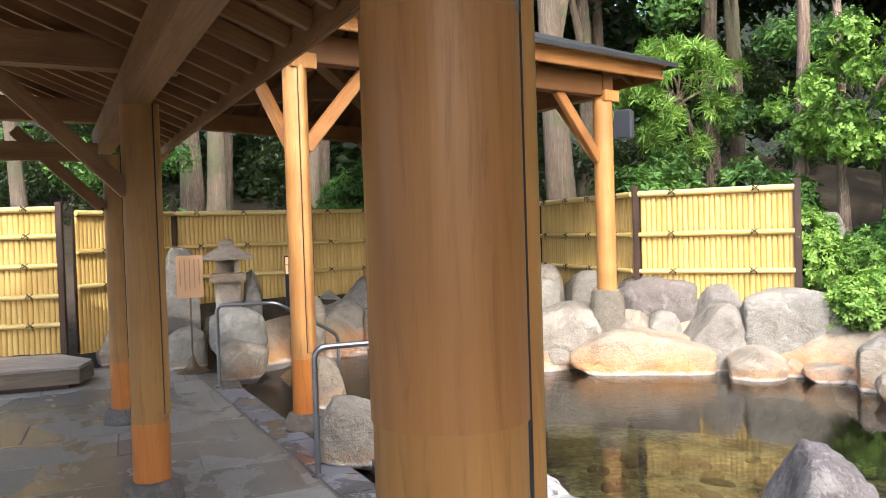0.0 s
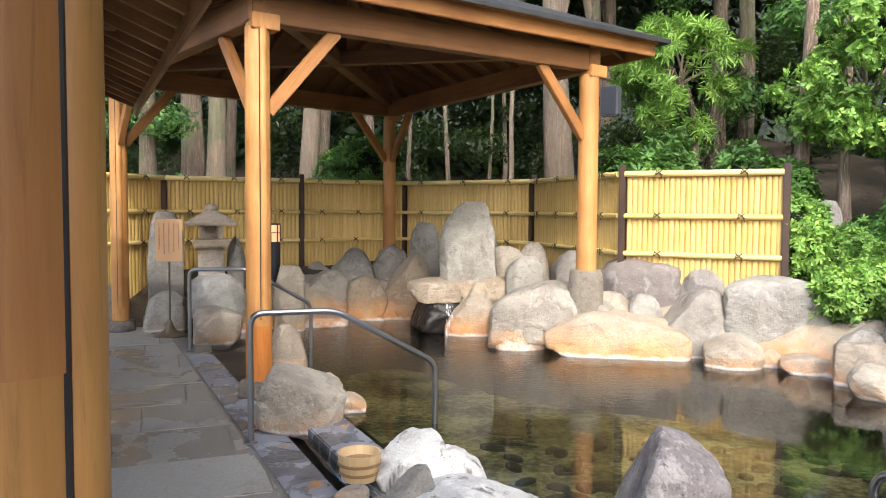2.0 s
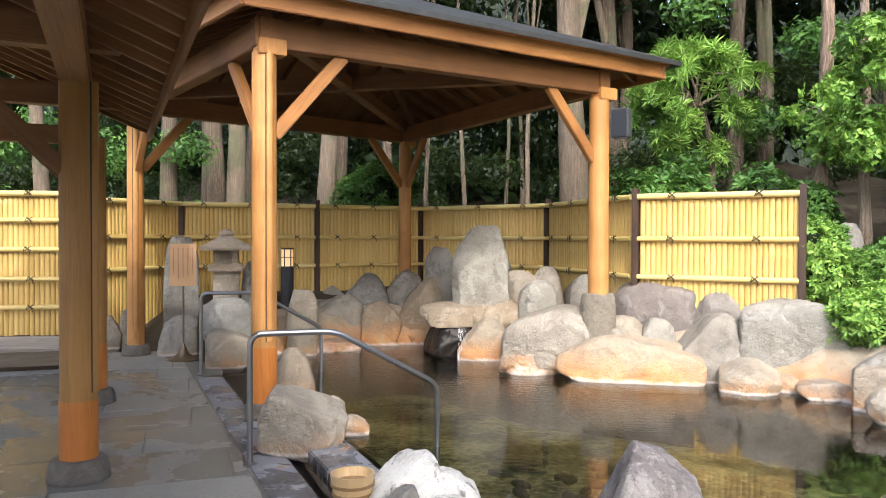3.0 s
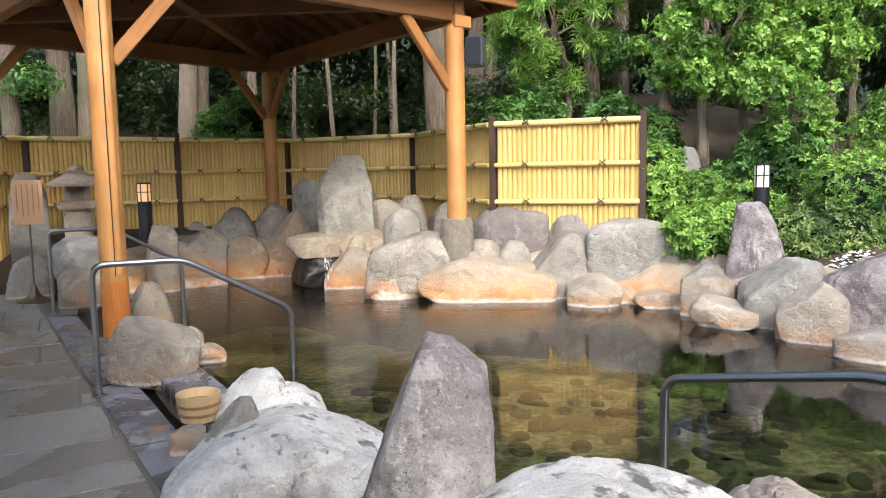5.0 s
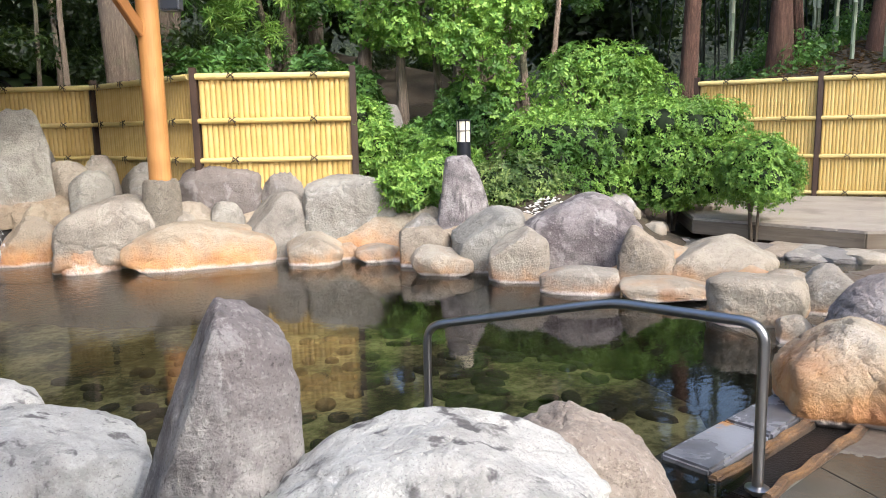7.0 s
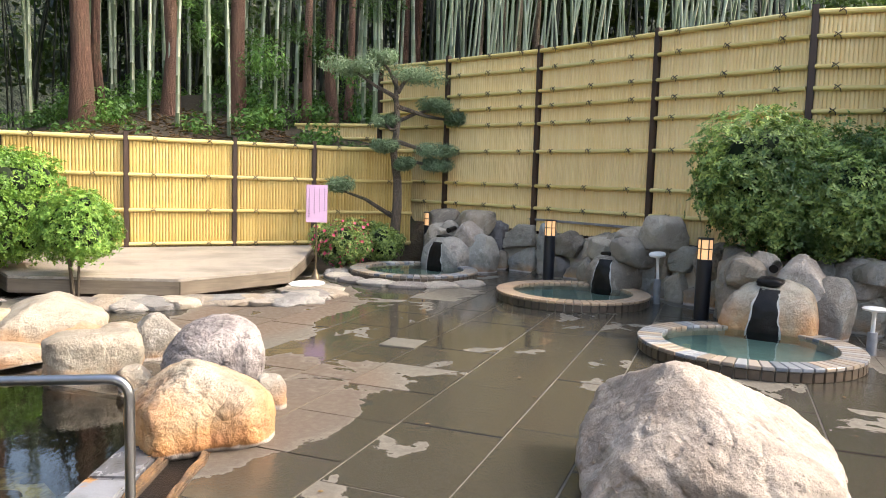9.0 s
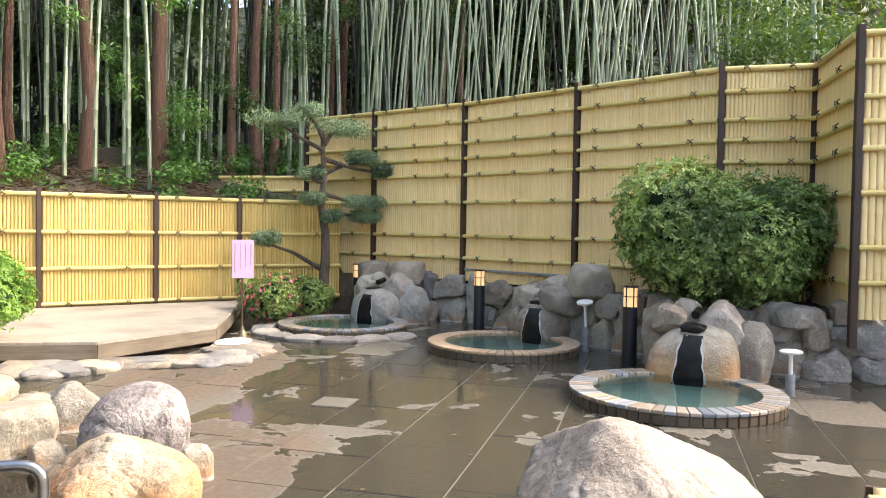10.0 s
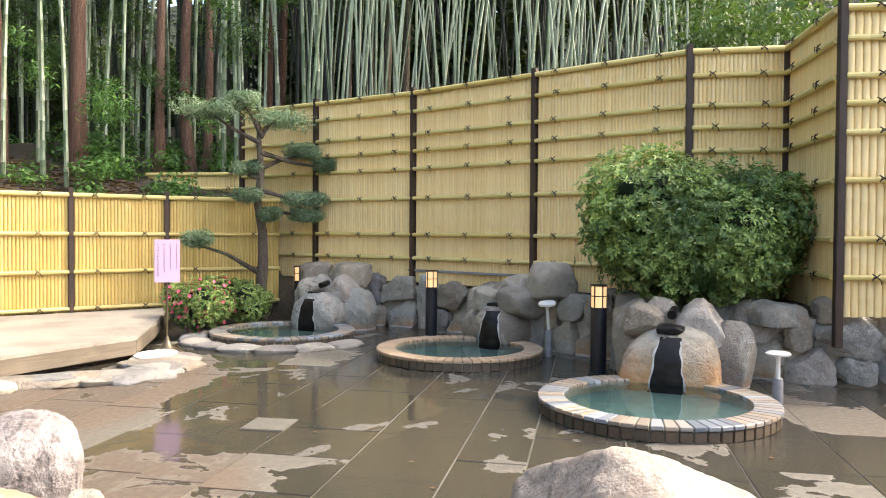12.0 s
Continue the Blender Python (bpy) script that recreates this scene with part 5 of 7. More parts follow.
for zz in (0.035, 0.085):
    bm = bmesh.new()
    rr = 0.100 + 0.16 * zz
    lathe(bm, [(rr, zz), (rr + 0.006, zz), (rr + 0.008, zz + 0.016), (rr, zz + 0.016)], 28)
    part("hoop", bm, HOOP, bk, "dark tan hoop")


# ---- water spout in the pool ----
sp = thing("spout_rock", -0.02, 9.75, 0.0, 20, "dark hollowed rock from which spring water pours into the pool", "rock")
bm = rock_bm(0.80, 0.7, 0.46, 77, "dome")
bmesh.ops.translate(bm, vec=(0, 0, 0.02), verts=bm.verts[:])
part("basin_rock", bm, WETROCK, sp, "wet black hollow rock")
bm = rock_bm(0.95, 0.7, 0.26, 78, "flat")
bmesh.ops.translate(bm, vec=(0.0, 0.05, 0.42), verts=bm.verts[:])
part("cap_stone", bm, ORANGE, sp, "brown overhanging stone")
bm = bmesh.new()
cols = []
for i in range(7):
    z = 0.40 - 0.42 * i / 6
    out = -0.44 - 0.14 * (i / 6) ** 0.5
    cols.append([bm.verts.new((-0.14 + 0.11 * k / 6 + 0.01 * math.sin(3 * k + i), out + 0.015 * math.sin(2 * k), z)) for k in range(7)])
for a, b in zip(cols, cols[1:]):
    for k in range(6):
        bm.faces.new((a[k], a[k + 1], b[k + 1], b[k]))
part("water_fall", bm, FALL, sp, "thin sheet of falling water")


# ---- bathing tubs ----
def bathing_tub(x, y, r, turn, tile, label):
    t = thing("bathing_tub", x, y, 0.0, turn, label, "tub", "round bathing tubs")
    n = 60
    bm = bmesh.new()
    a0, a1 = -math.pi / n * 0.90, math.pi / n * 0.90
    ri, ro = r - 0.21, r + 0.01
    vs = [bm.verts.new((rr * math.cos(a), rr * math.sin(a), z)) for z in (0.092, 0.125) for rr, a in ((ri, a0), (ro, a0), (ro, a1), (ri, a1))]
    for f in ((3, 2, 1, 0), (4, 5, 6, 7), (0, 1, 5, 4), (1, 2, 6, 5), (2, 3, 7, 6), (3, 0, 4, 7)):
        bm.faces.new([vs[i] for i in f])
    bmesh.ops.bevel(bm, geom=bm.edges[:], offset=0.005, segments=1, affect="EDGES")
    rim = mesh_of("rim_stone", bm, tile, False)
    bm = bmesh.new()
    box(bm, r - 0.014, 0, 0.045, 0.03, 2 * math.pi * r / n * 0.90, 0.085, None, 0.006)
    side = mesh_of("side_tile", bm, SIDE_TILE, False)
    for k in range(n):
        for me in (rim, side):
            o = new(me.name.split(".")[0], me)
            o.parent = t
            o.matrix_basis = pose(0, 0, 0, 0, 0, 360 * k / n)
    bm = bmesh.new()
    lathe(bm, [(r - 0.2, -0.4), (r - 0.2, 0.088), (r - 0.02, 0.088), (r - 0.02, -0.03), (r - 0.25, -0.03)], 48)
    part("basin", bm, MORTAR, t)
    bm = bmesh.new()
    disc(bm, r - 0.19, 0.02)
    part("basin_floor", bm, TUB_FLOOR, t, "blue-green basin floor")
    bm = bmesh.new()
    disc(bm, r - 0.205, 0.098)
    part("tub_water", bm, TUB_WATER, t, "still milky blue-green water")
    return t


bathing_tub(7.62, -1.22, 0.97, 0, RIM_TILE, "round sunken bathing tub rimmed with grey and tan stone tiles")
bathing_tub(10.2, 0.52, 0.98, 13, RIM_TILE_WARM, "round sunken bathing tub with a rim of sandy stone tiles")
bathing_tub(11.55, 3.03, 0.98, 30, RIM_TILE, "round sunken bathing tub with a brown stone rim below the pine")


def draped(bm, edge_left, edge_right, z0, z1, rows, cols, lift):
    """A skin lying on the face of a rock, between two wavering edges."""
    tree_of = BVHTree.FromBMesh(bm)
    out = bmesh.new()
    grid = []
    for i in range(rows):
        z = z0 + (z1 - z0) * i / (rows - 1)
        row = []
        for j in range(cols):
            x = edge_left(z) + (edge_right(z) - edge_left(z)) * j / (cols - 1)
            hit = tree_of.ray_cast(Vector((x, -2.0, z)), Vector((0, 1, 0)))[0]
            row.append(out.verts.new((x, (hit.y if hit else 0.0) - lift, z)) if hit else None)
        grid.append(row)
    for r, q in zip(grid, grid[1:]):
        for k in range(cols - 1):
            quad = (r[k], r[k + 1], q[k + 1], q[k])
            if all(quad):
                out.faces.new(quad)
    return out


def tub_spout(x, y, turn, seed, w, h, label):
    """A round boulder with a wet black chute down its face, white scale along the chute's edges, a dark mouth and stones piled behind."""
    t = thing("tub_spout", x, y, 0.0, turn, label, "rock", "spout rocks of the tubs")
    wave = lambda z, k: 0.006 * math.sin(z * 13 + seed + k) + 0.005 * math.sin(z * 31 + 2 * k)
    front = rock_bm(w, 0.74, h * 0.74, seed, "dome", 6, 9.0, 0.7)
    bmesh.ops.translate(front, vec=(0, 0.1, 0), verts=front.verts[:])
    top = h * 0.62
    left, right = (lambda z: -0.19 + 0.20 * z + wave(z, 0)), (lambda z: 0.16 - 0.12 * z + wave(z, 2))
    part("wet_chute", draped(front, left, right, 0.02, top, 26, 14, 0.006), WETROCK, t, "glossy black wet chute")
    for edge, k in ((left, 1), (right, -1)):
        part("scale_streak", draped(front, lambda z: edge(z) - 0.004 - 1.4 * abs(wave(z, 5 + k)), lambda z: edge(z) + 0.005, 0.05, top - 0.03, 26, 3, 0.009), SCALE, t, "white mineral streak")
    part("front_rock", front, STAINED if seed == 301 else WALLSTONE, t, "smooth brown boulder")
    for i, (ox, oy, oz, ww, hh, tilt) in enumerate(((-0.34, 0.46, 0.0, 0.42, 0.98, -8), (0.44, 0.36, 0.0, 0.55, 0.80, 10), (-0.12, 0.42, 0.35, 0.62, 0.66, -22), (0.22, 0.36, 0.55, 0.50, 0.46, 24), (-0.30, 0.30, 0.62, 0.42, 0.34, 12))):
        bm = rock_bm(ww, 0.46, h * hh, seed + 10 + i, ("block", "dome", "wedge_left", "wedge_right", "block")[i], 5)
        bmesh.ops.rotate(bm, matrix=Matrix.Rotation(radians(tilt), 3, "Y"), verts=bm.verts[:])
        bmesh.ops.translate(bm, vec=(ox, oy, h * oz), verts=bm.verts[:])
        part("piled_rock", bm, (WALLSTONE, TAN, GREY, WALLSTONE, PINK)[(i + seed) % 5], t, "stone piled behind")
    bm = rock_bm(0.26, 0.22, 0.08, seed + 20, "flat", 4)
    bmesh.ops.translate(bm, vec=(0.0, 0.0, h * 0.66), verts=bm.verts[:])
    part("spout_mouth", bm, WETROCK, t, "dark encrusted mouth")
    bm = bmesh.new()
    tube(bm, [(0.0, 0.12, h * 0.84), (0.01, 0.30, h * 0.88)], 0.045, 14)
    part("spout_pipe", bm, WETROCK, t, "dark round opening of the spring pipe")


tub_spout(8.50, -1.55, -108, 301, 0.95, 0.84, "mineral-crusted spout rock pouring into a tub below the azalea")
tub_spout(10.95, 0.05, -116, 311, 0.85, 0.80, "spout rock with a black wet chute beside the middle tub")
tub_spout(12.35, 2.75, -110, 321, 0.85, 0.80, "spout rock with a black wet chute beside the pine's tub")


# ---- white tap heads on the paving ----
def tap_head(x, y, turn, tilt, height, label):
    t = thing("tap_head", x, y, 0.0, turn, label, "tap", "white tap heads by the tubs")
    bm = bmesh.new()
    lathe(bm, [(0.045, 0.0), (0.045, height * 0.5), (0.04, height * 0.52)], 16)
    part("base", bm, SLATE_CAP, t, "grey stone base")
    m = pose(0, 0, height * 0.5, tilt, 0, 0)
    bm = bmesh.new()
    lathe(bm, [(0.02, 0.0), (0.018, height * 0.42), (0.03, height * 0.5)], 14)
    p = part("stem", bm, WHITE, t)
    p.matrix_basis = m
    bm = bmesh.new()
    lathe(bm, [(0.03, height * 0.48), (0.10, height * 0.51), (0.108, height * 0.55), (0.09, height * 0.58), (0.01, height * 0.585)], 20)
    p = part("cap", bm, WHITE, t, "flat white cap")
    p.matrix_basis = m


tap_head(8.05, -2.38, 0, 0, 0.42, "white mushroom-shaped tap head on a grey base")
tap_head(10.35, -0.55, 60, -8, 0.62, "tall white tap head on a grey base by the wall")
tap_head(12.75, 2.05, 0, 0, 0.46, "white mushroom-shaped tap head near the far tub")


# ---- plants ----
def leaf_cloud(name, blobs, count, size, material, seed, shell=0.55, slim=0.45, droop=0.0, fold=0.25, floor=None):
    """Many small folded leaves spread through the outer shell of a set of lobes (x, y, z, rx, ry, rz)."""
    rng = np.random.default_rng(seed)
    b = np.array(blobs, float)
    area = (b[:, 3] * b[:, 4] * b[:, 5]) ** (2 / 3)
    which = rng.choice(len(b), count, p=area / area.sum())
    d = rng.normal(size=(count, 3))
    d /= np.linalg.norm(d, axis=1)[:, None]
    rad = shell + (1 - shell) * rng.random(count) ** 0.6
    rad *= 1 + 0.10 * np.sin(d[:, 0] * 7 + b[which, 0] * 3) * np.sin(d[:, 1] * 6) + 0.05 * rng.normal(size=count)
    p = b[which, :3] + d * b[which, 3:6] * rad[:, None]
    if floor is not None:
        keep = p[:, 2] > floor
        p, d = p[keep], d[keep]
    n = len(p)
    nrm = d + rng.normal(size=(n, 3)) * 0.55 + np.array([0, 0, 0.35])
    nrm /= np.linalg.norm(nrm, axis=1)[:, None]
    ax = np.cross(nrm, rng.normal(size=(n, 3)))
    ax /= np.linalg.norm(ax, axis=1)[:, None] + 1e-9
    ax[:, 2] -= droop
    ax /= np.linalg.norm(ax, axis=1)[:, None]
    side = np.cross(nrm, ax)
    side /= np.linalg.norm(side, axis=1)[:, None] + 1e-9
    ln = size * rng.uniform(0.6, 1.3, n)[:, None]
    wd = ln * slim * 0.5
    lift = nrm * wd * fold * 2
    a, e = p - ax * ln * 0.5, p + ax * ln * 0.5
    l, r = p + side * wd + lift - ax * ln * 0.05, p - side * wd + lift - ax * ln * 0.05
    verts = np.stack([a, l, e, r], 1).reshape(-1, 3)
    i = np.arange(n) * 4
    tris = np.stack([i, i + 2, i + 1, i, i + 3, i + 2], 1).reshape(-1, 3)
    me = bpy.data.meshes.new(name)
    me.vertices.add(len(verts))
    me.vertices.foreach_set("co", verts.astype(np.float32).ravel())
    me.loops.add(tris.size)
    me.loops.foreach_set("vertex_index", tris.astype(np.int32).ravel())
    me.polygons.add(len(tris))
    me.polygons.foreach_set("loop_start", np.arange(0, tris.size, 3, dtype=np.int32))
    me.polygons.foreach_set("loop_total", np.full(len(tris), 3, dtype=np.int32))
    me.materials.append(material)
    me.update()
    return me


def leaf_whorls(name, blobs, count, size, material, seed, shell=0.6, slim=0.35, leaves=6, spread=1.0, up=0.5, floor=None):
    """Rosettes of leaves at the twig ends of a set of lobes (x, y, z, rx, ry, rz)."""
    rng = np.random.default_rng(seed)
    b = np.array(blobs, float)
    area = (b[:, 3] * b[:, 4] * b[:, 5]) ** (2 / 3)
    which = rng.choice(len(b), count, p=area / area.sum())
    d = rng.normal(size=(count, 3))
    d /= np.linalg.norm(d, axis=1)[:, None]
    rad = shell + (1 - shell) * rng.random(count) ** 0.6
    rad *= 1 + 0.08 * rng.normal(size=count)
    p = b[which, :3] + d * b[which, 3:6] * rad[:, None]
    if floor is not None:
        keep = p[:, 2] > floor
        p, d = p[keep], d[keep]
    axis = d + rng.normal(size=d.shape) * 0.35 + np.array([0, 0, up])
    axis /= np.linalg.norm(axis, axis=1)[:, None]
    one = np.cross(axis, rng.normal(size=axis.shape))
    one /= np.linalg.norm(one, axis=1)[:, None]
    two = np.cross(axis, one)
    n = len(p)
    ang = 2 * np.pi * (np.arange(leaves)[None, :] + 0.6 * rng.random((n, leaves))) / leaves
    way = (np.cos(ang)[..., None] * one[:, None] + np.sin(ang)[..., None] * two[:, None]) * spread + axis[:, None] * rng.uniform(0.1, 0.8, (n, leaves, 1))
    way = way.reshape(-1, 3)
    way /= np.linalg.norm(way, axis=1)[:, None]
    axis, p = np.repeat(axis, leaves, 0), np.repeat(p, leaves, 0)
    side = np.cross(axis, way)
    side /= np.linalg.norm(side, axis=1)[:, None] + 1e-9
    ln = size * rng.uniform(0.6, 1.25, len(p))[:, None]
    wd = ln * slim * 0.5
    root, tip = p + way * ln * 0.08, p + way * ln - axis * ln * rng.uniform(0.0, 0.25, (len(p), 1))
    mid = p + way * ln * 0.55 + axis * ln * 0.02
    verts = np.stack([root, mid + side * wd + axis * wd * 0.4, tip, mid - side * wd + axis * wd * 0.4], 1).reshape(-1, 3)
    i = np.arange(len(p)) * 4
    tris = np.stack([i, i + 2, i + 1, i, i + 3, i + 2], 1).reshape(-1, 3)
    me = bpy.data.meshes.new(name)
    me.vertices.add(len(verts))
    me.vertices.foreach_set("co", verts.astype(np.float32).ravel())
    me.loops.add(tris.size)
    me.loops.foreach_set("vertex_index", tris.astype(np.int32).ravel())
    me.polygons.add(len(tris))
    me.polygons.foreach_set("loop_start", np.arange(0, tris.size, 3, dtype=np.int32))
    me.polygons.foreach_set("loop_total", np.full(len(tris), 3, dtype=np.int32))
    me.materials.append(material)
    me.update()
    return me


def core_bm(blobs, k=0.72):
    bm = bmesh.new()
    for x, y, z, rx, ry, rz in blobs:
        m = Matrix.Translation((x, y, z)) @ Matrix.Diagonal((rx * k, ry * k, rz * k, 1))
        bmesh.ops.create_icosphere(bm, subdivisions=2, radius=1.0, matrix=m)
    for v in bm.verts:
        v.co += 0.05 * noise.noise_vector(v.co * 5)
    return bm


def lobes(rng, rx, ry, rz, n, z0=0.0):
    out = [(0, 0, z0 + rz * 0.5, rx * 0.8, ry * 0.8, rz * 0.5)]
    for _ in range(n):
        a, q = rng.uniform(0, 2 * math.pi), rng.uniform(0.25, 0.62)
        k = rng.uniform(0.32, 0.5)
        out.append((rx * q * math.cos(a), ry * q * math.sin(a), z0 + rz * rng.uniform(0.35, 0.78), rx * k, ry * k, rz * k * 0.7))
    return out


def shrub(x, y, z, rx, ry, rz, leaves, size, material, label, seed, name="shrub", stems=6, turn=0.0, lift=0.0, flowers=0, core=True, form=None):
    rng = random.Random(seed)
    s = thing(name, x, y, z, turn, label, "shrub", "clipped shrubs")
    bl = form or lobes(rng, rx, ry, rz, 14, lift)
    part("foliage", leaf_whorls("foliage", bl, leaves // 3, size, material, seed, 0.72, 0.40), material, s)
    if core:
        part("inner_foliage", core_bm(bl, 0.52), SHADED_CORE, s, "inner foliage core coloured near-black as shade")
    for k in range(stems):
        a = rng.uniform(0, 2 * math.pi)
        q = rng.uniform(0.2, 0.7)
        bm = bmesh.new()
        pts = [(0.05 * math.cos(a), 0.05 * math.sin(a), -0.05), (rx * q * 0.4 * math.cos(a), ry * q * 0.4 * math.sin(a), lift * 0.6 + rz * 0.2), (rx * q * math.cos(a), ry * q * math.sin(a), lift + rz * 0.6)]
        tube(bm, pts, [0.02, 0.015, 0.008], 6)
        part("stem", bm, TWIG, s)
    if flowers:
        fl = [b for b in bl]
        part("blossom", leaf_cloud("blossom", fl, flowers, 0.07, PETAL, seed + 9, 0.97, 0.8), PETAL, s, "pink blossoms")
    return s


def spray(name, pts, count, size, spread, material, seed, slim):
    blobs = [(p[0], p[1], p[2], spread, spread, spread * 0.7) for p in pts]
    return leaf_cloud(name, blobs, count, size, material, seed, 0.15, slim, 0.2)


def wobble_line(rng, a, b, n, amp):
    a, b = Vector(a), Vector(b)
    ph = [rng.uniform(0, 6.3) for _ in range(4)]
    return [a.lerp(b, i / (n - 1)) + Vector((amp * math.sin(2.2 * i / (n - 1) * 3 + ph[0]) * (i > 0), amp * math.sin(1.7 * i / (n - 1) * 3 + ph[1]) * (i > 0), 0)) for i in range(n)]


def tree(x, y, r, height, seed, bark=BARK, lean=(0.0, 0.0), limbs=5, crown=(2.2, 2.2, 2.5), leaves=5000, size=0.11, material=BROAD_LEAF, label="", slim=0.42, crown_z=None, low=0.45):
    rng = random.Random(seed)
    z = ground_height(x, y) - 0.1
    t = thing("tree", x, y, z, 0, label or "woodland tree with a pale trunk behind the fence", "tree", "trees of the wood")
    pts = wobble_line(rng, (0, 0, 0), (lean[0], lean[1], height), 9, 0.09)
    bm = bmesh.new()
    tube(bm, pts, [r * (1.35 if i == 0 else 1.0 - 0.72 * i / 8) for i in range(9)], 12)
    for v in bm.verts:
        v.co += Vector((1, 1, 0)) * 0.12 * r * noise.noise(v.co * 3.5)
    part("trunk", bm, bark, t)
    cz = crown_z or height * 0.9
    blobs = []
    for k in range(limbs):
        i = rng.randrange(int(8 * low), 8)
        a = rng.uniform(0, 2 * math.pi)
        q = rng.uniform(0.5, 1.0)
        tip = Vector((lean[0] + crown[0] * q * math.cos(a), lean[1] + crown[1] * q * math.sin(a), cz + crown[2] * rng.uniform(-0.7, 0.8)))
        mid = pts[i].lerp(tip, 0.5) + Vector((0, 0, 0.2))
        bm = bmesh.new()
        tube(bm, [pts[i], mid, tip], [r * 0.42, r * 0.25, r * 0.08], 7)
        part("limb", bm, bark, t)
        for _ in range(4):
            j = rng.uniform(0.35, 1.1)
            c = mid.lerp(tip, j)
            blobs.append((c.x + rng.uniform(-0.6, 0.6), c.y + rng.uniform(-0.6, 0.6), c.z + rng.uniform(-0.4, 0.5), rng.uniform(0.4, 0.8), rng.uniform(0.4, 0.8), rng.uniform(0.22, 0.45)))
    if blobs and leaves:
        part("crown", leaf_cloud("crown", blobs, leaves, size, material, seed, 0.2, slim), material, t)
    return t


tree(-5.65, 13.20, 0.17, 9.5, 101, leaves=2600, limbs=6, size=0.13)
tree(-5.43, 14.50, 0.26, 9.5, 102, leaves=2600, limbs=6, size=0.13)
tree(-4.84, 14.20, 0.21, 9.5, 103, leaves=2600, limbs=6, size=0.13)
tree(-5.04, 15.50, 0.13, 9.5, 104, leaves=2600, limbs=6, size=0.13)
tree(-2.88, 13.80, 0.2, 9.5, 105, leaves=2600, limbs=6, size=0.13)
tree(-2.65, 14.00, 0.2, 9.5, 106, leaves=2600, limbs=6, size=0.13)
tree(-0.31, 14.00, 0.05, 9.5, 107, leaves=900, limbs=4, crown=(1, 1, 1.5), label="slim bare sapling in the shaded wood")
tree(0.74, 15.00, 0.05, 9.5, 108, leaves=900, limbs=4, crown=(1, 1, 1.5), label="slim bare sapling in the shaded wood")
tree(1.65, 12.60, 0.28, 9.5, 109, leaves=2600, limbs=6, size=0.13)
tree(2.39, 14.50, 0.2, 9.5, 110, leaves=2600, limbs=6, size=0.13)
tree(2.91, 16.00, 0.16, 9.5, 111, leaves=2600, limbs=6, size=0.13)
tree(4.56, 13.50, 0.14, 9.5, 112, leaves=2600, limbs=6, size=0.13)
tree(5.05, 14.00, 0.1, 9.5, 113, leaves=900, limbs=4, crown=(1, 1, 1.5), label="slim bare sapling in the shaded wood")
tree(5.35, 14.50, 0.1, 9.5, 114, leaves=900, limbs=4, crown=(1, 1, 1.5), label="slim bare sapling in the shaded wood")
tree(-7.48, 12.00, 0.15, 9.5, 117, leaves=2600, limbs=6, size=0.13)
tree(-1.07, 15.00, 0.05, 9.5, 118, leaves=900, limbs=4, crown=(1, 1, 1.5), label="slim bare sapling in the shaded wood")
tree(0.48, 14.00, 0.04, 9.5, 119, leaves=900, limbs=4, crown=(1, 1, 1.5), label="slim bare sapling in the shaded wood")
tree(0.99, 13.50, 0.05, 9.5, 120, leaves=900, limbs=4, crown=(1, 1, 1.5), label="slim bare sapling in the shaded wood")
tree(-2.08, 15.50, 0.12, 9.5, 121, leaves=900, limbs=4, crown=(1, 1, 1.5), label="slim bare sapling in the shaded wood")
tree(4.43, 13.00, 0.16, 9.5, 122, leaves=2600, limbs=5, size=0.13)
tree(5.18, 14.00, 0.1, 9.5, 123, leaves=2600, limbs=5, size=0.13)
tree(7.34, 12.50, 0.1, 9.5, 124, leaves=2600, limbs=5, size=0.13)
tree(13.00, 10.12, 0.2, 11, 129, bark=CEDAR_BARK, leaves=0, limbs=2, low=0.75, label="straight red-barked cedar among the bamboo")
tree(13.60, 10.17, 0.1, 11, 130, bark=CEDAR_BARK, leaves=0, limbs=2, low=0.75, label="straight red-barked cedar among the bamboo")
tree(14.50, 9.21, 0.16, 11, 131, bark=CEDAR_BARK, leaves=0, limbs=2, low=0.75, label="straight red-barked cedar among the bamboo")
tree(15.50, 8.21, 0.17, 11, 132, bark=CEDAR_BARK, leaves=0, limbs=2, low=0.75, label="straight red-barked cedar among the bamboo")
tree(16.00, 6.81, 0.1, 11, 133, bark=CEDAR_BARK, leaves=0, limbs=2, low=0.75, label="straight red-barked cedar among the bamboo")
tree(16.50, 6.38, 0.12, 11, 134, bark=CEDAR_BARK, leaves=0, limbs=2, low=0.75, label="straight red-barked cedar among the bamboo")
tree(17.00, 6.21, 0.09, 11, 135, bark=CEDAR_BARK, leaves=0, limbs=2, low=0.75, label="straight red-barked cedar among the bamboo")
tree(20.00, 5.82, 0.14, 11, 136, bark=CEDAR_BARK, leaves=0, limbs=2, low=0.75, label="straight red-barked cedar among the bamboo")
tree(20.50, 5.61, 0.14, 11, 137, bark=CEDAR_BARK, leaves=0, limbs=2, low=0.75, label="straight red-barked cedar among the bamboo")
tree(19.00, 3.61, 0.12, 11, 138, leaves=0, limbs=2, low=0.6, label="pale bent trunk among the bamboo")
tree(19.50, 3.09, 0.13, 11, 139, leaves=0, limbs=2, low=0.6, label="pale bent trunk among the bamboo")
tree(19.00, 2.54, 0.12, 11, 140, leaves=0, limbs=2, low=0.6, label="pale bent trunk among the bamboo")
tree(21.00, 2.28, 0.12, 11, 141, leaves=0, limbs=2, low=0.6, label="pale bent trunk among the bamboo")
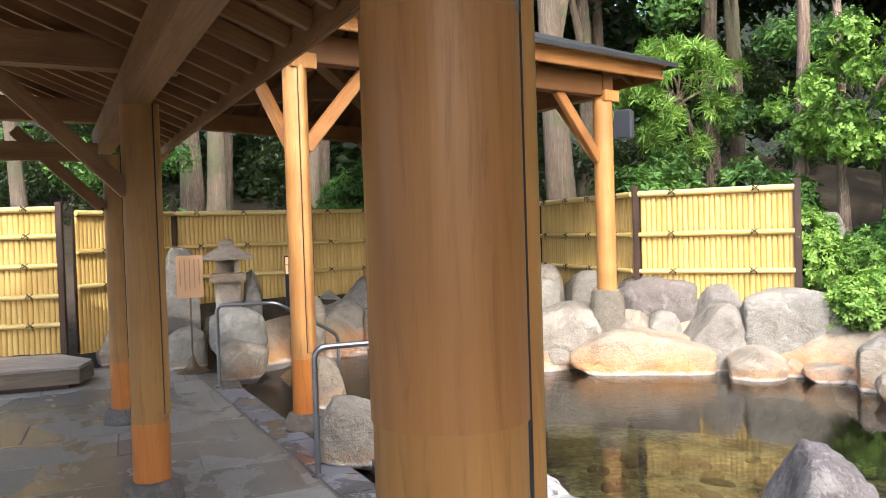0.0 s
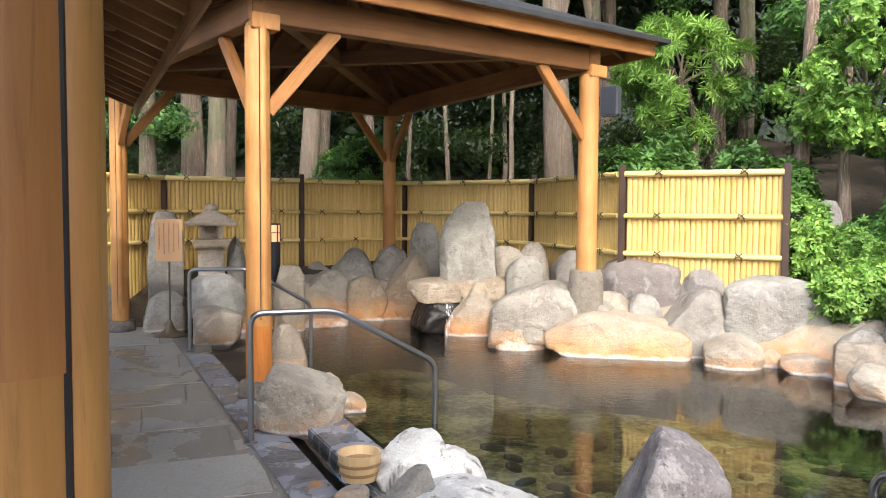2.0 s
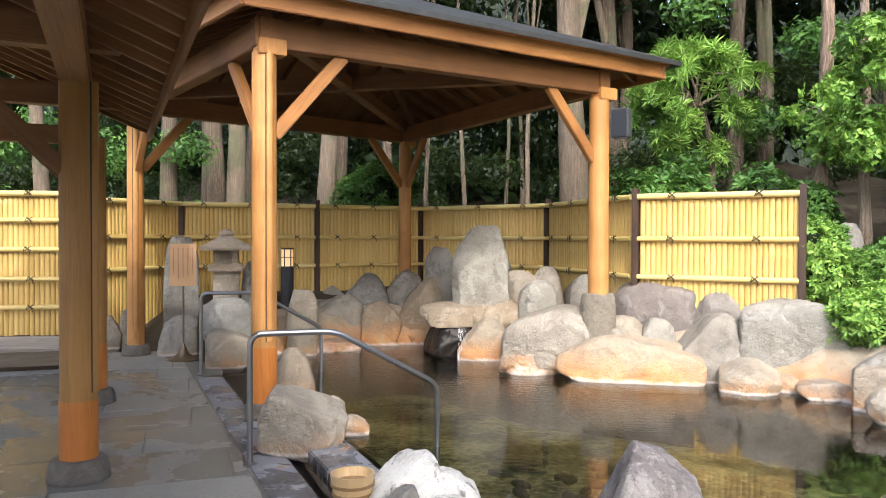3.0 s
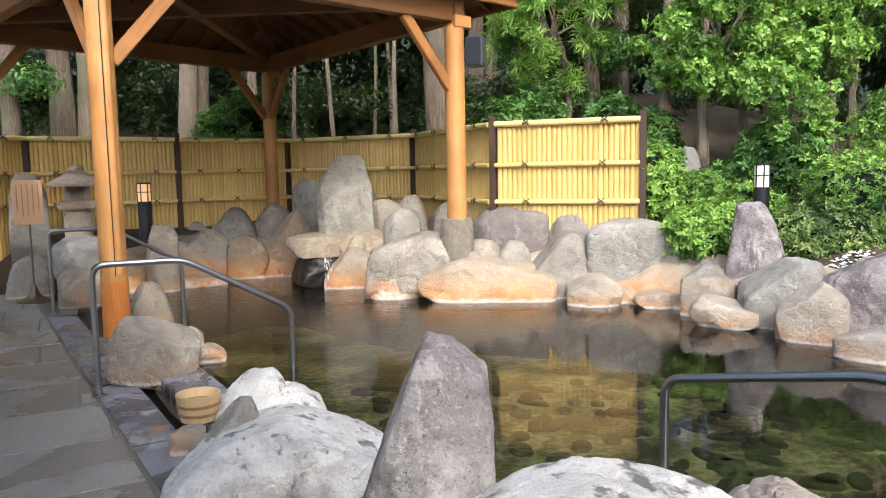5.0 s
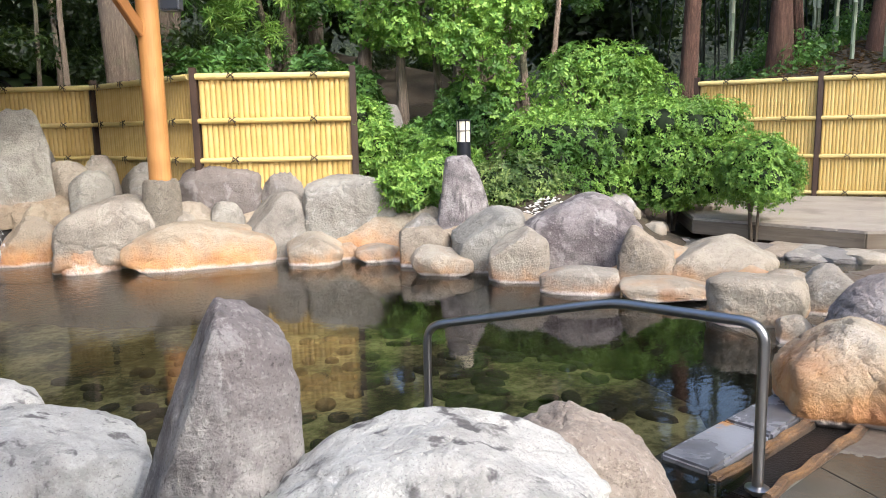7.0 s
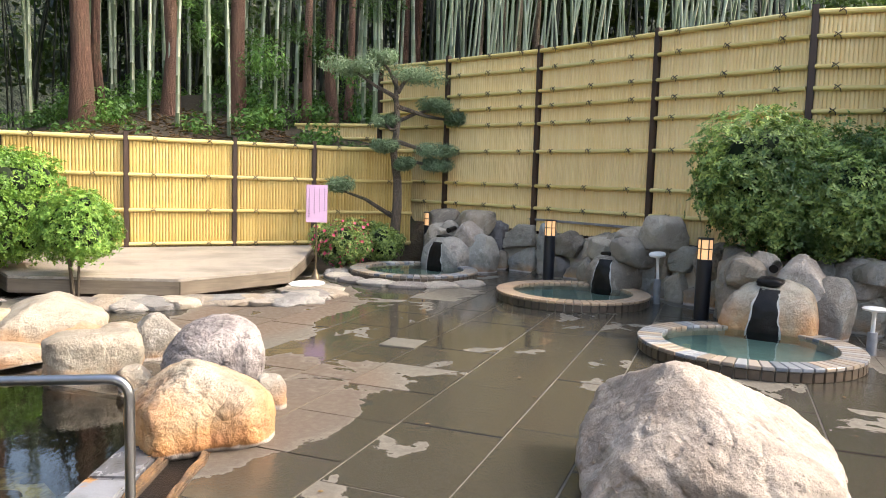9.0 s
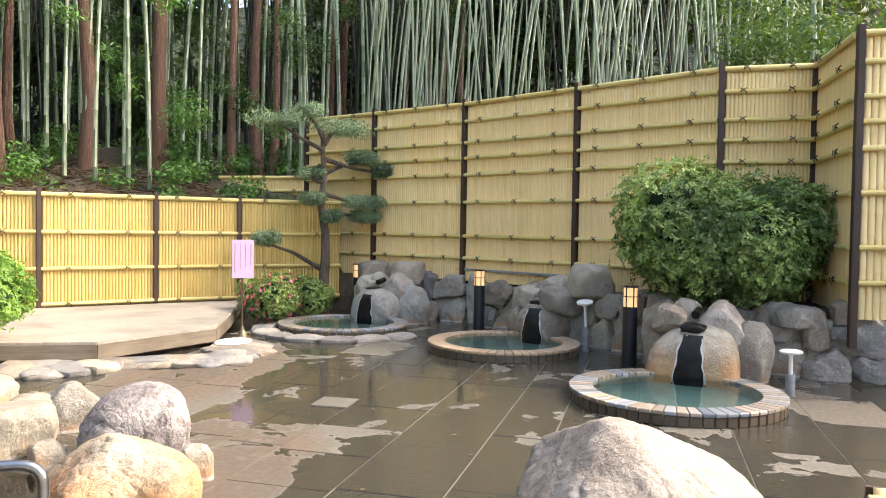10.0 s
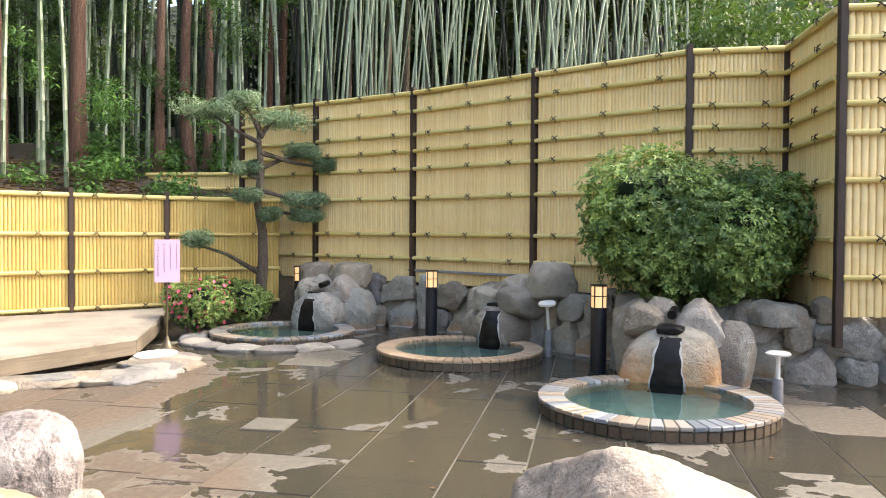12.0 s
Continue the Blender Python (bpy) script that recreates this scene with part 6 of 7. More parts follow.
tree(4.74, 10.35, 0.115, 9.5, 115, bark=PINK_BARK, lean=(0.1, 0.3), leaves=1500, limbs=5, size=0.11, label="pinkish peeling trunk rising at the edge of the wood")
tree(5.32, 10.30, 0.075, 9.5, 116, bark=PINK_BARK, lean=(-0.3, 0.4), leaves=1500, limbs=5, size=0.11, label="pinkish peeling trunk rising at the edge of the wood")
tree(6.38, 10.50, 0.12, 9.5, 125, bark=PINK_BARK, lean=(0.1, 0.2), leaves=2000, limbs=5, size=0.11, label="pinkish peeling trunk rising at the edge of the wood")
tree(7.08, 10.30, 0.125, 9.5, 126, bark=PINK_BARK, lean=(0.3, 0.1), leaves=2000, limbs=5, size=0.11, label="pinkish peeling trunk rising at the edge of the wood")
tree(7.45, 10.25, 0.055, 8.0, 127, bark=PINK_BARK, lean=(1.6, 0.2), leaves=1200, limbs=4, size=0.11, label="slim pale trunk leaning away from its neighbour")
tree(10.30, 9.75, 0.18, 9.5, 128, leaves=1500, limbs=4, size=0.13, low=0.7, bark=CEDAR_BARK, label="straight red-barked cedar behind the hedge")



# low planting on the bank
def clipped(seed, rx, ry, z0, z1, r=0.34):
    """Lobes packed along a sheared block with a nearly level top."""
    rng = random.Random(seed)
    out = []
    nx, ny, nz = int(rx * 2 / 0.36) + 1, int(ry * 2 / 0.4) + 1, 3
    for i in range(nx):
        for j in range(ny):
            for k in range(nz):
                u, v, w = i / (nx - 1) * 2 - 1, j / (ny - 1) * 2 - 1, k / (nz - 1)
                pull = 1 - 0.10 * (abs(u) > 0.9) * (abs(v) > 0.9) - 0.10 * (k == 0)
                out.append(((rx - r) * u * pull + rng.uniform(-0.07, 0.07), (ry - r) * v * pull + rng.uniform(-0.07, 0.07), z0 + r + (z1 - z0 - 2 * r) * w + rng.uniform(-0.06, 0.05), r, r, r * 0.95))
    return out


shrub(6.28, 7.62, 0.10, 0.80, 0.62, 1.5, 20000, 0.062, HEDGE_LEAF, "large clipped bright green hedge shrub behind the rocks", 21, form=clipped(21, 0.85, 0.65, 0.25, 1.50))
shrub(7.80, 7.42, 0.05, 0.95, 0.68, 1.6, 26000, 0.062, HEDGE_LEAF, "large clipped bright green hedge shrub beside the deck", 22, form=clipped(22, 0.98, 0.70, 0.28, 1.66))
shrub(5.45, 7.35, 0.35, 0.68, 0.55, 0.78, 7000, 0.055, BUSH_LEAF, "small rounded dark green azalea among the rocks", 23)
shrub(4.65, 7.95, 0.5, 0.6, 0.5, 0.55, 5000, 0.07, HEDGE_LEAF, "low bright green azalea behind a standing rock", 24)
shrub(4.2, 7.72, 0.45, 0.42, 0.4, 0.55, 3500, 0.08, HEDGE_LEAF, "low bright green shrub spilling over grey rock", 25)
shrub(4.05, 8.75, 0.75, 0.45, 0.5, 0.95, 4500, 0.08, HEDGE_LEAF, "loose green shrub at the end of the bamboo fence", 26)
shrub(4.75, 9.2, 0.85, 0.45, 0.45, 0.55, 3000, 0.07, HEDGE_LEAF, "loose green shrub on the leaf-strewn slope", 27)
shrub(7.75, 8.75, 1.35, 1.35, 0.75, 1.2, 5500, 0.085, HEDGE_LEAF, "broad-leaved evergreen shrub rising behind the hedge", 28, core=False)
shrub(5.15, 8.75, 0.75, 0.55, 0.45, 0.5, 4500, 0.07, HEDGE_LEAF, "low bright green ground shrub on the leafy slope", 37)
shrub(5.45, 9.75, 0.95, 0.5, 0.45, 0.6, 4500, 0.08, BROAD_LEAF, "low broad-leaved shrub beside the standing stone", 38)
shrub(5.95, 9.35, 1.0, 0.6, 0.5, 0.95, 4500, 0.085, BROAD_LEAF, "broad-leaved evergreen shrub under the trees", 29)
shrub(2.6, 10.4, 0.9, 0.8, 0.7, 1.55, 6000, 0.14, BROAD_LEAF, "bright broad-leaved shrub showing above the bamboo fence", 30)
shrub(4.3, 10.6, 1.0, 0.9, 0.7, 1.35, 6000, 0.12, BROAD_LEAF, "bright broad-leaved shrub above the bamboo fence", 31)
shrub(-1.9, 13.4, 0.8, 0.8, 0.8, 2.0, 6000, 0.12, BROAD_LEAF, "broad-leaved shrub behind the shaded fence", 32)
shrub(7.80, 6.05, 0.0, 0.60, 0.60, 0.86, 9000, 0.05, HEDGE_LEAF, "small round shrub on bare stems before the deck", 33, stems=5, lift=0.40)
shrub(9.80, -2.15, 0.66, 1.72, 1.05, 1.64, 46000, 0.066, BUSH_LEAF, "large rounded glossy azalea on the stone wall", 34, stems=10, turn=-60)
shrub(11.75, 4.30, 0.05, 0.62, 0.5, 0.72, 6000, 0.055, BUSH_LEAF, "low azalea dotted with pink flowers beside the deck", 35, flowers=330)
shrub(12.75, 3.95, 0.05, 0.55, 0.45, 0.62, 5000, 0.055, BUSH_LEAF, "low green azalea at the pine's foot", 36)


def garden_pine(x, y, z):
    """A trained pine: bent trunk, level limbs, flat pads of needles."""
    rng = random.Random(61)
    t = thing("garden_pine", x, y, z, 0, "trained garden pine with flat needle pads on a bent trunk", "tree")
    side = Vector((-0.55, 0.83, 0))
    way = [(0, 0, 0), (0.03, 0.0, 0.5), (-0.03, -0.05, 0.95), (0.05, -0.02, 1.4), (0.0, 0.05, 1.9), (0.03, 0.0, 2.4), (0, 0.03, 2.9), (0.05, 0.05, 3.3)]
    bm = bmesh.new()
    tube(bm, way, [0.115, 0.095, 0.085, 0.075, 0.065, 0.055, 0.04, 0.025], 10)
    part("trunk", bm, PINE_BARK, t)
    for off, zz, zt, w, h in ((1.05, 0.75, 1.30, 0.38, 0.13), (-0.85, 1.75, 1.72, 0.32, 0.12), (-0.6, 2.1, 1.95, 0.42, 0.13), (0.35, 1.95, 2.02, 0.3, 0.12), (-0.85, 2.45, 2.75, 0.34, 0.14), (-1.05, 2.7, 2.55, 0.26, 0.12),
                              (0.9, 2.85, 3.32, 0.55, 0.15), (-0.35, 2.95, 3.28, 0.6, 0.16), (0.1, 2.3, 2.45, 0.26, 0.12), (0.5, 3.0, 3.5, 0.34, 0.12), (-0.1, 1.5, 1.7, 0.22, 0.1)):
        a = Vector((0, 0, zz))
        b = side * off + Vector((rng.uniform(-0.2, 0.2), rng.uniform(-0.2, 0.2), zt - 0.05))
        bm = bmesh.new()
        tube(bm, [a, a.lerp(b, 0.5) + Vector((0, 0, rng.uniform(-0.06, 0.1))), b], [0.045, 0.03, 0.015], 7)
        limb = part("limb", bm, PINE_BARK, t)
        blobs = [(b.x + rng.uniform(-w, w) * 0.6, b.y + rng.uniform(-w, w) * 0.6, zt + rng.uniform(-0.03, 0.05), w * 0.55, w * 0.55, h) for _ in range(7)]
        part("needle_pad", leaf_cloud("needle_pad", blobs, 2600, 0.085, PINE_LEAF, int(zz * 100) + int(off * 10) + 200, 0.3, 0.16), PINE_LEAF, limb, "flat pad of blue-green needles")


garden_pine(13.15, 3.85, 0.05)


# gravel, leaf litter and small growth
def scatter(name, cx, cy, z, rx, ry, n, size, material, seed, label, flat=0.4):
    rng = np.random.default_rng(seed)
    verts, faces = [], []
    base = [(1, 0, 0), (0, 1, 0), (-1, 0, 0), (0, -1, 0), (0, 0, 1), (0, 0, -1)]
    tri = [(0, 1, 4), (1, 2, 4), (2, 3, 4), (3, 0, 4), (1, 0, 5), (2, 1, 5), (3, 2, 5), (0, 3, 5)]
    for _ in range(n):
        a, q = rng.uniform(0, 6.28), math.sqrt(rng.random())
        x, y, s = cx + rx * q * math.cos(a), cy + ry * q * math.sin(a), size * rng.uniform(0.5, 1.4)
        k = len(verts)
        t = rng.uniform(0, 3)
        for u, v, w in base:
            verts.append((x + s * (u * math.cos(t) - v * math.sin(t)) * rng.uniform(0.8, 1.2), y + s * (u * math.sin(t) + v * math.cos(t)), (z if z is not None else ground_height(x, y)) + s * w * flat + s * 0.2))
        faces += [tuple(k + i for i in f) for f in tri]
    tagged(new(name, raw_mesh(name, verts, faces, material)), label, name.replace("_", " "), kind="stuff")


scatter("gravel", 9.62, 3.98, 0.07, 0.30, 0.22, 520, 0.022, GRAVEL, 3, "heap of small white gravel beside the deck")
scatter("gravel", 5.3, 6.7, None, 0.35, 0.25, 260, 0.025, GRAVEL, 4, "white gravel between the boulders and hedge")
scatter("gravel", 3.2, 8.5, None, 0.7, 0.25, 300, 0.025, GRAVEL, 6, "white gravel at the foot of the fence")
scatter("leaf_litter", 13.2, 8.2, None, 2.2, 2.6, 2600, 0.045, DRY_LEAF, 15, "dead leaves and stalks below the bamboo", 0.2)
scatter("fallen_leaves", 4.5, 0.8, 0.004, 5.0, 3.0, 46, 0.016, DRY_LEAF, 16, "a few small fallen leaves on the wet paving", 0.15)
scatter("leaf_litter", 5.0, 9.6, None, 1.4, 1.2, 1500, 0.035, DRY_LEAF, 5, "brown fallen leaves on the slope", 0.15)
for k in range(16):
    u = k / 15
    x, y = 7.4 + 2.2 * u + 0.08 * math.sin(7 * u * 3), 5.9 - 2.05 * min(1, u * 1.6) + 0.25 * max(0, u - 0.6) * 2
    stone(x - 0.05, y - 0.22, -0.02, 0.62 + 0.25 * math.sin(k * 2.3) ** 2, 0.42, 0.06 + 0.05 * math.cos(k * 3.1) ** 2, 20 * k, 500 + k, WALLSTONE if k % 3 else DARK, "flat", 4, label="flat kerb rock edging the deck's planting")
for k in range(9):
    a = radians(60 + 22 * k)
    stone(11.6 + 1.22 * math.cos(a), 3.05 + 1.2 * math.sin(a), -0.03, 0.52, 0.34, 0.10, math.degrees(a) + 90, 530 + k, WALLSTONE if k % 2 else DARK, "flat", 4, label="flat brown kerb rock round the far tub")

stone(4.94, 10.0, ground_height(4.94, 10.0) - 0.05, 0.34, 0.22, 0.85, 10, 94, DARK, "slab", label="mossy grey standing stone under the trees")


# ---- the wood behind the fences ----
def wood_mass(name, blobs, count, size, material, seed, label, slim=0.5, shell=0.1):
    me = leaf_cloud(name, blobs, count, size, material, seed, shell, slim)
    return tagged(new(name, me), label, "foliage", kind="stuff")


def lobe_row(seed, n, x0, x1, y0, y1, z0, z1, r0, r1):
    rng = random.Random(seed)
    out = []
    for _ in range(n):
        x, y = rng.uniform(x0, x1), rng.uniform(y0, y1)
        g = ground_height(x, y)
        r = rng.uniform(r0, r1)
        if y < 13 and not inside(BED, x, y) and not inside(BANK, x, y):
            continue
        if min(edge_distance(BED, x, y), edge_distance(BANK, x, y)) < r * 0.7 + 0.3 and y < 13:
            continue
        out.append((x, y, g + rng.uniform(z0, z1), r, r, r * rng.uniform(0.5, 0.8)))
    return out


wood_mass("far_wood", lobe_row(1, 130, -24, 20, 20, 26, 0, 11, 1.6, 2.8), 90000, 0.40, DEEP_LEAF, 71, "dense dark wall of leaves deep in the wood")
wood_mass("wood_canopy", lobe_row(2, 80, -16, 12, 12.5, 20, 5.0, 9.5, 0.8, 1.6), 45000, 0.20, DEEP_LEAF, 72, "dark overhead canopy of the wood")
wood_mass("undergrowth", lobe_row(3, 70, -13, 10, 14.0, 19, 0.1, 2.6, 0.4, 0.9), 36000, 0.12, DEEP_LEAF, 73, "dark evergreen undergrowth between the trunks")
wood_mass("undergrowth", lobe_row(4, 26, -12, -4.8, 11.2, 13.5, 0.3, 2.6, 0.35, 0.7), 13000, 0.11, BROAD_LEAF, 74, "green evergreen undergrowth behind the fence")
wood_mass("undergrowth", lobe_row(14, 10, 3.0, 9.5, 11.5, 13.5, 0.8, 4.2, 0.35, 0.7), 6500, 0.12, BROAD_LEAF, 84, "sunlit evergreen boughs among the trunks")
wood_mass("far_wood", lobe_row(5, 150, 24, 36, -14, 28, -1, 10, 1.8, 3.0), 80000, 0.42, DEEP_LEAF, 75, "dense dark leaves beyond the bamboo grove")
wood_mass("undergrowth", lobe_row(6, 80, 11.5, 18, 5.0, 13, -0.2, 0.45, 0.3, 0.6), 20000, 0.10, BROAD_LEAF, 76, "low green growth at the foot of the bamboo")
wood_mass("bamboo_leaves", lobe_row(7, 60, 16, 26, -4, 14, 5.5, 10.0, 0.8, 1.6), 40000, 0.16, MID_LEAF, 77, "feathery bamboo foliage overhead", 0.2)
wood_mass("bamboo_leaves", lobe_row(17, 30, 14.5, 19, 5, 12, 1.5, 6.0, 0.4, 0.9), 12000, 0.14, MID_LEAF, 87, "green sprays between the culms", 0.2)
wood_mass("bamboo_leaves", lobe_row(27, 46, 12.5, 19, 5, 12, 1.0, 5.5, 0.3, 0.6), 9000, 0.12, BROAD_LEAF, 97, "bright green sprays between the trunks and culms", 0.3)
# next two: leaf roofs above the view, added to darken grove and wood
wood_mass("bamboo_leaves", lobe_row(18, 120, 16, 30, -10, 20, 10.5, 13.0, 1.2, 2.2), 26000, 0.55, DEEP_LEAF, 98, "unseen roof of leaves added to shade the grove", 0.35)
wood_mass("wood_canopy", lobe_row(19, 110, -18, 13, 13.5, 24, 9.5, 12.0, 1.2, 2.2), 24000, 0.5, DEEP_LEAF, 99, "unseen high roof of leaves added to shade the wood", 0.5)
wood_mass("hillside_shrubs", lobe_row(8, 60, 11.5, 20, -9, -3.2, 0.2, 4.6, 0.6, 1.2), 26000, 0.11, MID_LEAF, 78, "green shrubs on the slope above the tall fence")

# sunlit boughs reaching over the fence
def bough(x, y, z, rx, ry, rz, count, size, slim, material, label, seed, root):
    rng = random.Random(seed)
    t = thing("tree", x, y, z, 0, label, "tree")
    bl = []
    for _ in range(44):
        d = Vector((rng.gauss(0, 1), rng.gauss(0, 1), rng.gauss(0, 1))).normalized() * rng.uniform(0.2, 1.0) ** 0.5
        k = rng.uniform(0.14, 0.27)
        bl.append((d.x * rx, d.y * ry, d.z * rz, rx * k, ry * k, rz * k * 0.9))
    if slim < 0.2:
        crown = leaf_whorls("crown", bl, count // 9, size, material, seed, 0.25, slim, 11, 1.0, 0.7)
    else:
        crown = leaf_whorls("crown", bl, count // 5, size, material, seed, 0.25, slim, 6, 1.0, 0.4)
    part("crown", crown, material, t)
    base = Vector(root) - Vector((x, y, z))
    bm = bmesh.new()
    tube(bm, wobble_line(rng, base, (0, 0, 0.2 * rz), 7, 0.08), [0.08, 0.07, 0.06, 0.05, 0.04, 0.03, 0.015], 8)
    trunk = part("trunk", bm, BARK, t)
    for b in bl[::3]:
        bm = bmesh.new()
        tube(bm, [(0, 0, -0.3 * rz), (b[0] * 0.5, b[1] * 0.5, b[2] * 0.5 + 0.1), b[:3]], [0.025, 0.015, 0.006], 5)
        part("limb", bm, BARK, trunk)


bough(3.35, 11.4, 3.75, 0.95, 0.7, 0.95, 6000, 0.19, 0.12, HEDGE_LEAF, "sunlit evergreen with long narrow leaves over the fence", 91, (3.9, 11.9, 0.9))
bough(5.35, 9.9, 3.35, 1.15, 0.8, 0.95, 9500, 0.09, 0.5, HEDGE_LEAF, "sunlit glossy broad-leaved tree above the azaleas", 92, (5.9, 10.2, 1.2))
bough(6.0, 9.3, 2.2, 0.6, 0.5, 0.85, 4200, 0.09, 0.5, HEDGE_LEAF, "young glossy broad-leaved tree behind the lamp", 93, (6.1, 9.5, 1.1))
bough(6.7, 9.85, 3.35, 0.8, 0.6, 0.85, 5500, 0.09, 0.5, HEDGE_LEAF, "glossy leafy bough hanging before pinkish trunks", 95, (6.9, 10.2, 1.2))
bough(8.2, 11.3, 4.3, 1.5, 1.0, 1.1, 9000, 0.11, 0.45, BROAD_LEAF, "glossy evergreen bough between pale trunks", 94, (8.4, 11.8, 1.6))


# ---- bamboo grove ----
def culm_bm(bm, rng, x, y, r, height, lean):
    z = ground_height(x, y) - 0.1
    pts, rad = [], []
    n = 9
    for i in range(n):
        f = i / (n - 1)
        pts.append((x + lean[0] * f * f, y + lean[1] * f * f, z + height * f))
        rad.append(r * (1 - 0.55 * f))
    tube(bm, pts, rad, 6, False)


def grove():
    rng = random.Random(33)
    k = 0
    for i in range(230):
        x = rng.uniform(13.6, 18.5)
        y = (rng.uniform(4.8, 13.0) if i % 4 else rng.uniform(3.0, 6.5)) if i < 70 else rng.uniform(-4.5, 4.0)
        if not inside(BED, x, y) or edge_distance(BED, x, y) < 1.0 or (x < 16 and y < 7.2 and y > 4):
            continue
        r = rng.uniform(0.034, 0.056) if i < 70 else rng.uniform(0.020, 0.036)
        t = thing("bamboo", x, y, ground_height(x, y) - 0.1, 0, "tall pale green bamboo culm in the grove", "bamboo", "bamboo culms")
        h = rng.uniform(9, 12)
        lean = (rng.uniform(-0.6, 0.6), rng.uniform(-1.0, 1.0) if i < 70 else rng.uniform(-2.4, 1.6))
        bm = bmesh.new()
        pts, rad = [], []
        z = 0.0
        while z < h:
            f = z / h
            p = (lean[0] * f * f, lean[1] * f * f)
            rr = r * (1 - 0.5 * f)
            pts += [(*p, z - 0.012), (*p, z), (*p, z + 0.012)]
            rad += [rr, rr * 1.14, rr * 0.97]
            z += 0.36
        tube(bm, pts, rad, 7, False)
        part("culm", bm, CULM, t)
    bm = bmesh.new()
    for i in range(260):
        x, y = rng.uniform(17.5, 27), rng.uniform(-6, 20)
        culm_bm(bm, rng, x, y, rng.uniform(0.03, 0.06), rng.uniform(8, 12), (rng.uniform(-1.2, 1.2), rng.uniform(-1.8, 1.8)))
    solo("bamboo_grove", bm, FAR_CULM, pose(0, 0, 0), "dense stand of far bamboo culms on the hillside, coloured near-black as shade", "bamboo", kind="stuff")


grove()


# ---- stone retaining wall behind the tubs ----
WALL_LINE = [(8.75, -6.0), (8.85, -3.62), (9.03, -2.8), (9.44, -2.37), (10.2, -1.31), (10.76, -0.71), (11.94, -0.02), (12.74, 0.99), (13.29, 2.31), (13.6, 3.3)]


def retaining_wall():
    w = thing("retaining_wall", 0, 0, 0, 0, "low retaining wall of rough fitted grey and brown stones", "wall", kind="structure")
    bm = bmesh.new()
    for (ax, ay), (bx, by) in zip(WALL_LINE, WALL_LINE[1:]):
        d = Vector((bx - ax, by - ay, 0)).normalized()
        o = Vector((d.y, -d.x, 0)) * 0.14
        m = beam_between(bm, (ax + o.x, ay + o.y, 0.31), (bx + o.x, by + o.y, 0.31), 0.22, 0.66, 0)
        made = bm.verts[-8:]
        bmesh.ops.transform(bm, matrix=m, verts=made)
    part("mortar", bm, MORTAR, w, "", False)
    rng = random.Random(12)
    for (ax, ay), (bx, by) in zip(WALL_LINE, WALL_LINE[1:]):
        length = math.hypot(bx - ax, by - ay)
        place = pose(ax, ay, 0, 0, 0, math.degrees(math.atan2(by - ay, bx - ax)))
        mid = [0.40 + rng.uniform(-0.10, 0.10) for _ in range(12)]
        cells = []
        for row in (0, 1):
            u = rng.uniform(-0.15, 0.0)
            while u < length - 0.05:
                wd = rng.uniform(0.34, 0.85)
                wd = length - u if length - u - wd < 0.25 else wd
                lo, hi = (-0.05, mid[int((u + wd / 2) * 3) % 12]) if row == 0 else (mid[int((u + wd / 2) * 3) % 12], 0.80 + rng.uniform(-0.07, 0.06))
                cells.append((u + wd / 2, lo, wd, hi - lo))
                u += wd
        for u, lo, wd, tall in cells:
            bm = rock_bm(wd * 1.06, 0.30, tall * 1.04, rng.randrange(9999), rng.choice(("block", "peak", "wedge_left", "wedge_right", "flat", "lean_right")), 5, 30.0, 1.5)
            bmesh.ops.rotate(bm, matrix=Matrix.Rotation(radians(rng.uniform(-9, 9)), 3, "Y"), verts=bm.verts[:])
            p = part("wall_stone", bm, rng.choice((WALLSTONE, WALLSTONE, WALLSTONE, GREY, DARK, PINK, TAN)), w)
            p.matrix_basis = place @ pose(u, -0.02, lo, 0, 0, 180)


retaining_wall()
for x, y, z, w, d, h, tn, sd in ((13.25, 2.95, 0.62, 0.55, 0.4, 0.38, -60, 401), (13.0, 2.35, 0.66, 0.62, 0.45, 0.34, -55, 402), (10.75, -0.62, 0.70, 0.50, 0.45, 0.42, -60, 403),
                                 (11.15, -0.25, 0.60, 0.62, 0.4, 0.34, -40, 404), (10.95, -0.35, 0.45, 0.75, 0.4, 0.36, -50, 405), (9.0, -3.3, 0.62, 0.4, 0.35, 0.26, -90, 406),
                                 (8.85, -3.95, 0.55, 0.6, 0.4, 0.28, -85, 407), (9.05, -2.75, 0.6, 0.45, 0.35, 0.2, -70, 408), (9.55, -1.45, 0.0, 0.55, 0.45, 0.85, -70, 409),
                                 (9.1, -2.15, 0.0, 0.55, 0.4, 0.62, -70, 410), (11.4, 0.3, 0.0, 0.4, 0.3, 0.5, -50, 411), (12.9, 2.3, 0.0, 0.4, 0.3, 0.55, -60, 412)):
    stone(x, y, z, w, d, h, tn, sd, WALLSTONE if sd % 3 else TAN, "block", 4)
bench = thing("slatted_ledge", 12.35, 0.55, 0.87, 52, "grey weathered slats laid along the top of the stone wall", "ledge")
for k in range(6):
    bm = bmesh.new()
    box(bm, 0.0, -0.05 - 0.075 * k, 0.02, 2.6, 0.062, 0.035, None, 0.004)
    part("slat", bm, SLATE_CAP, bench)


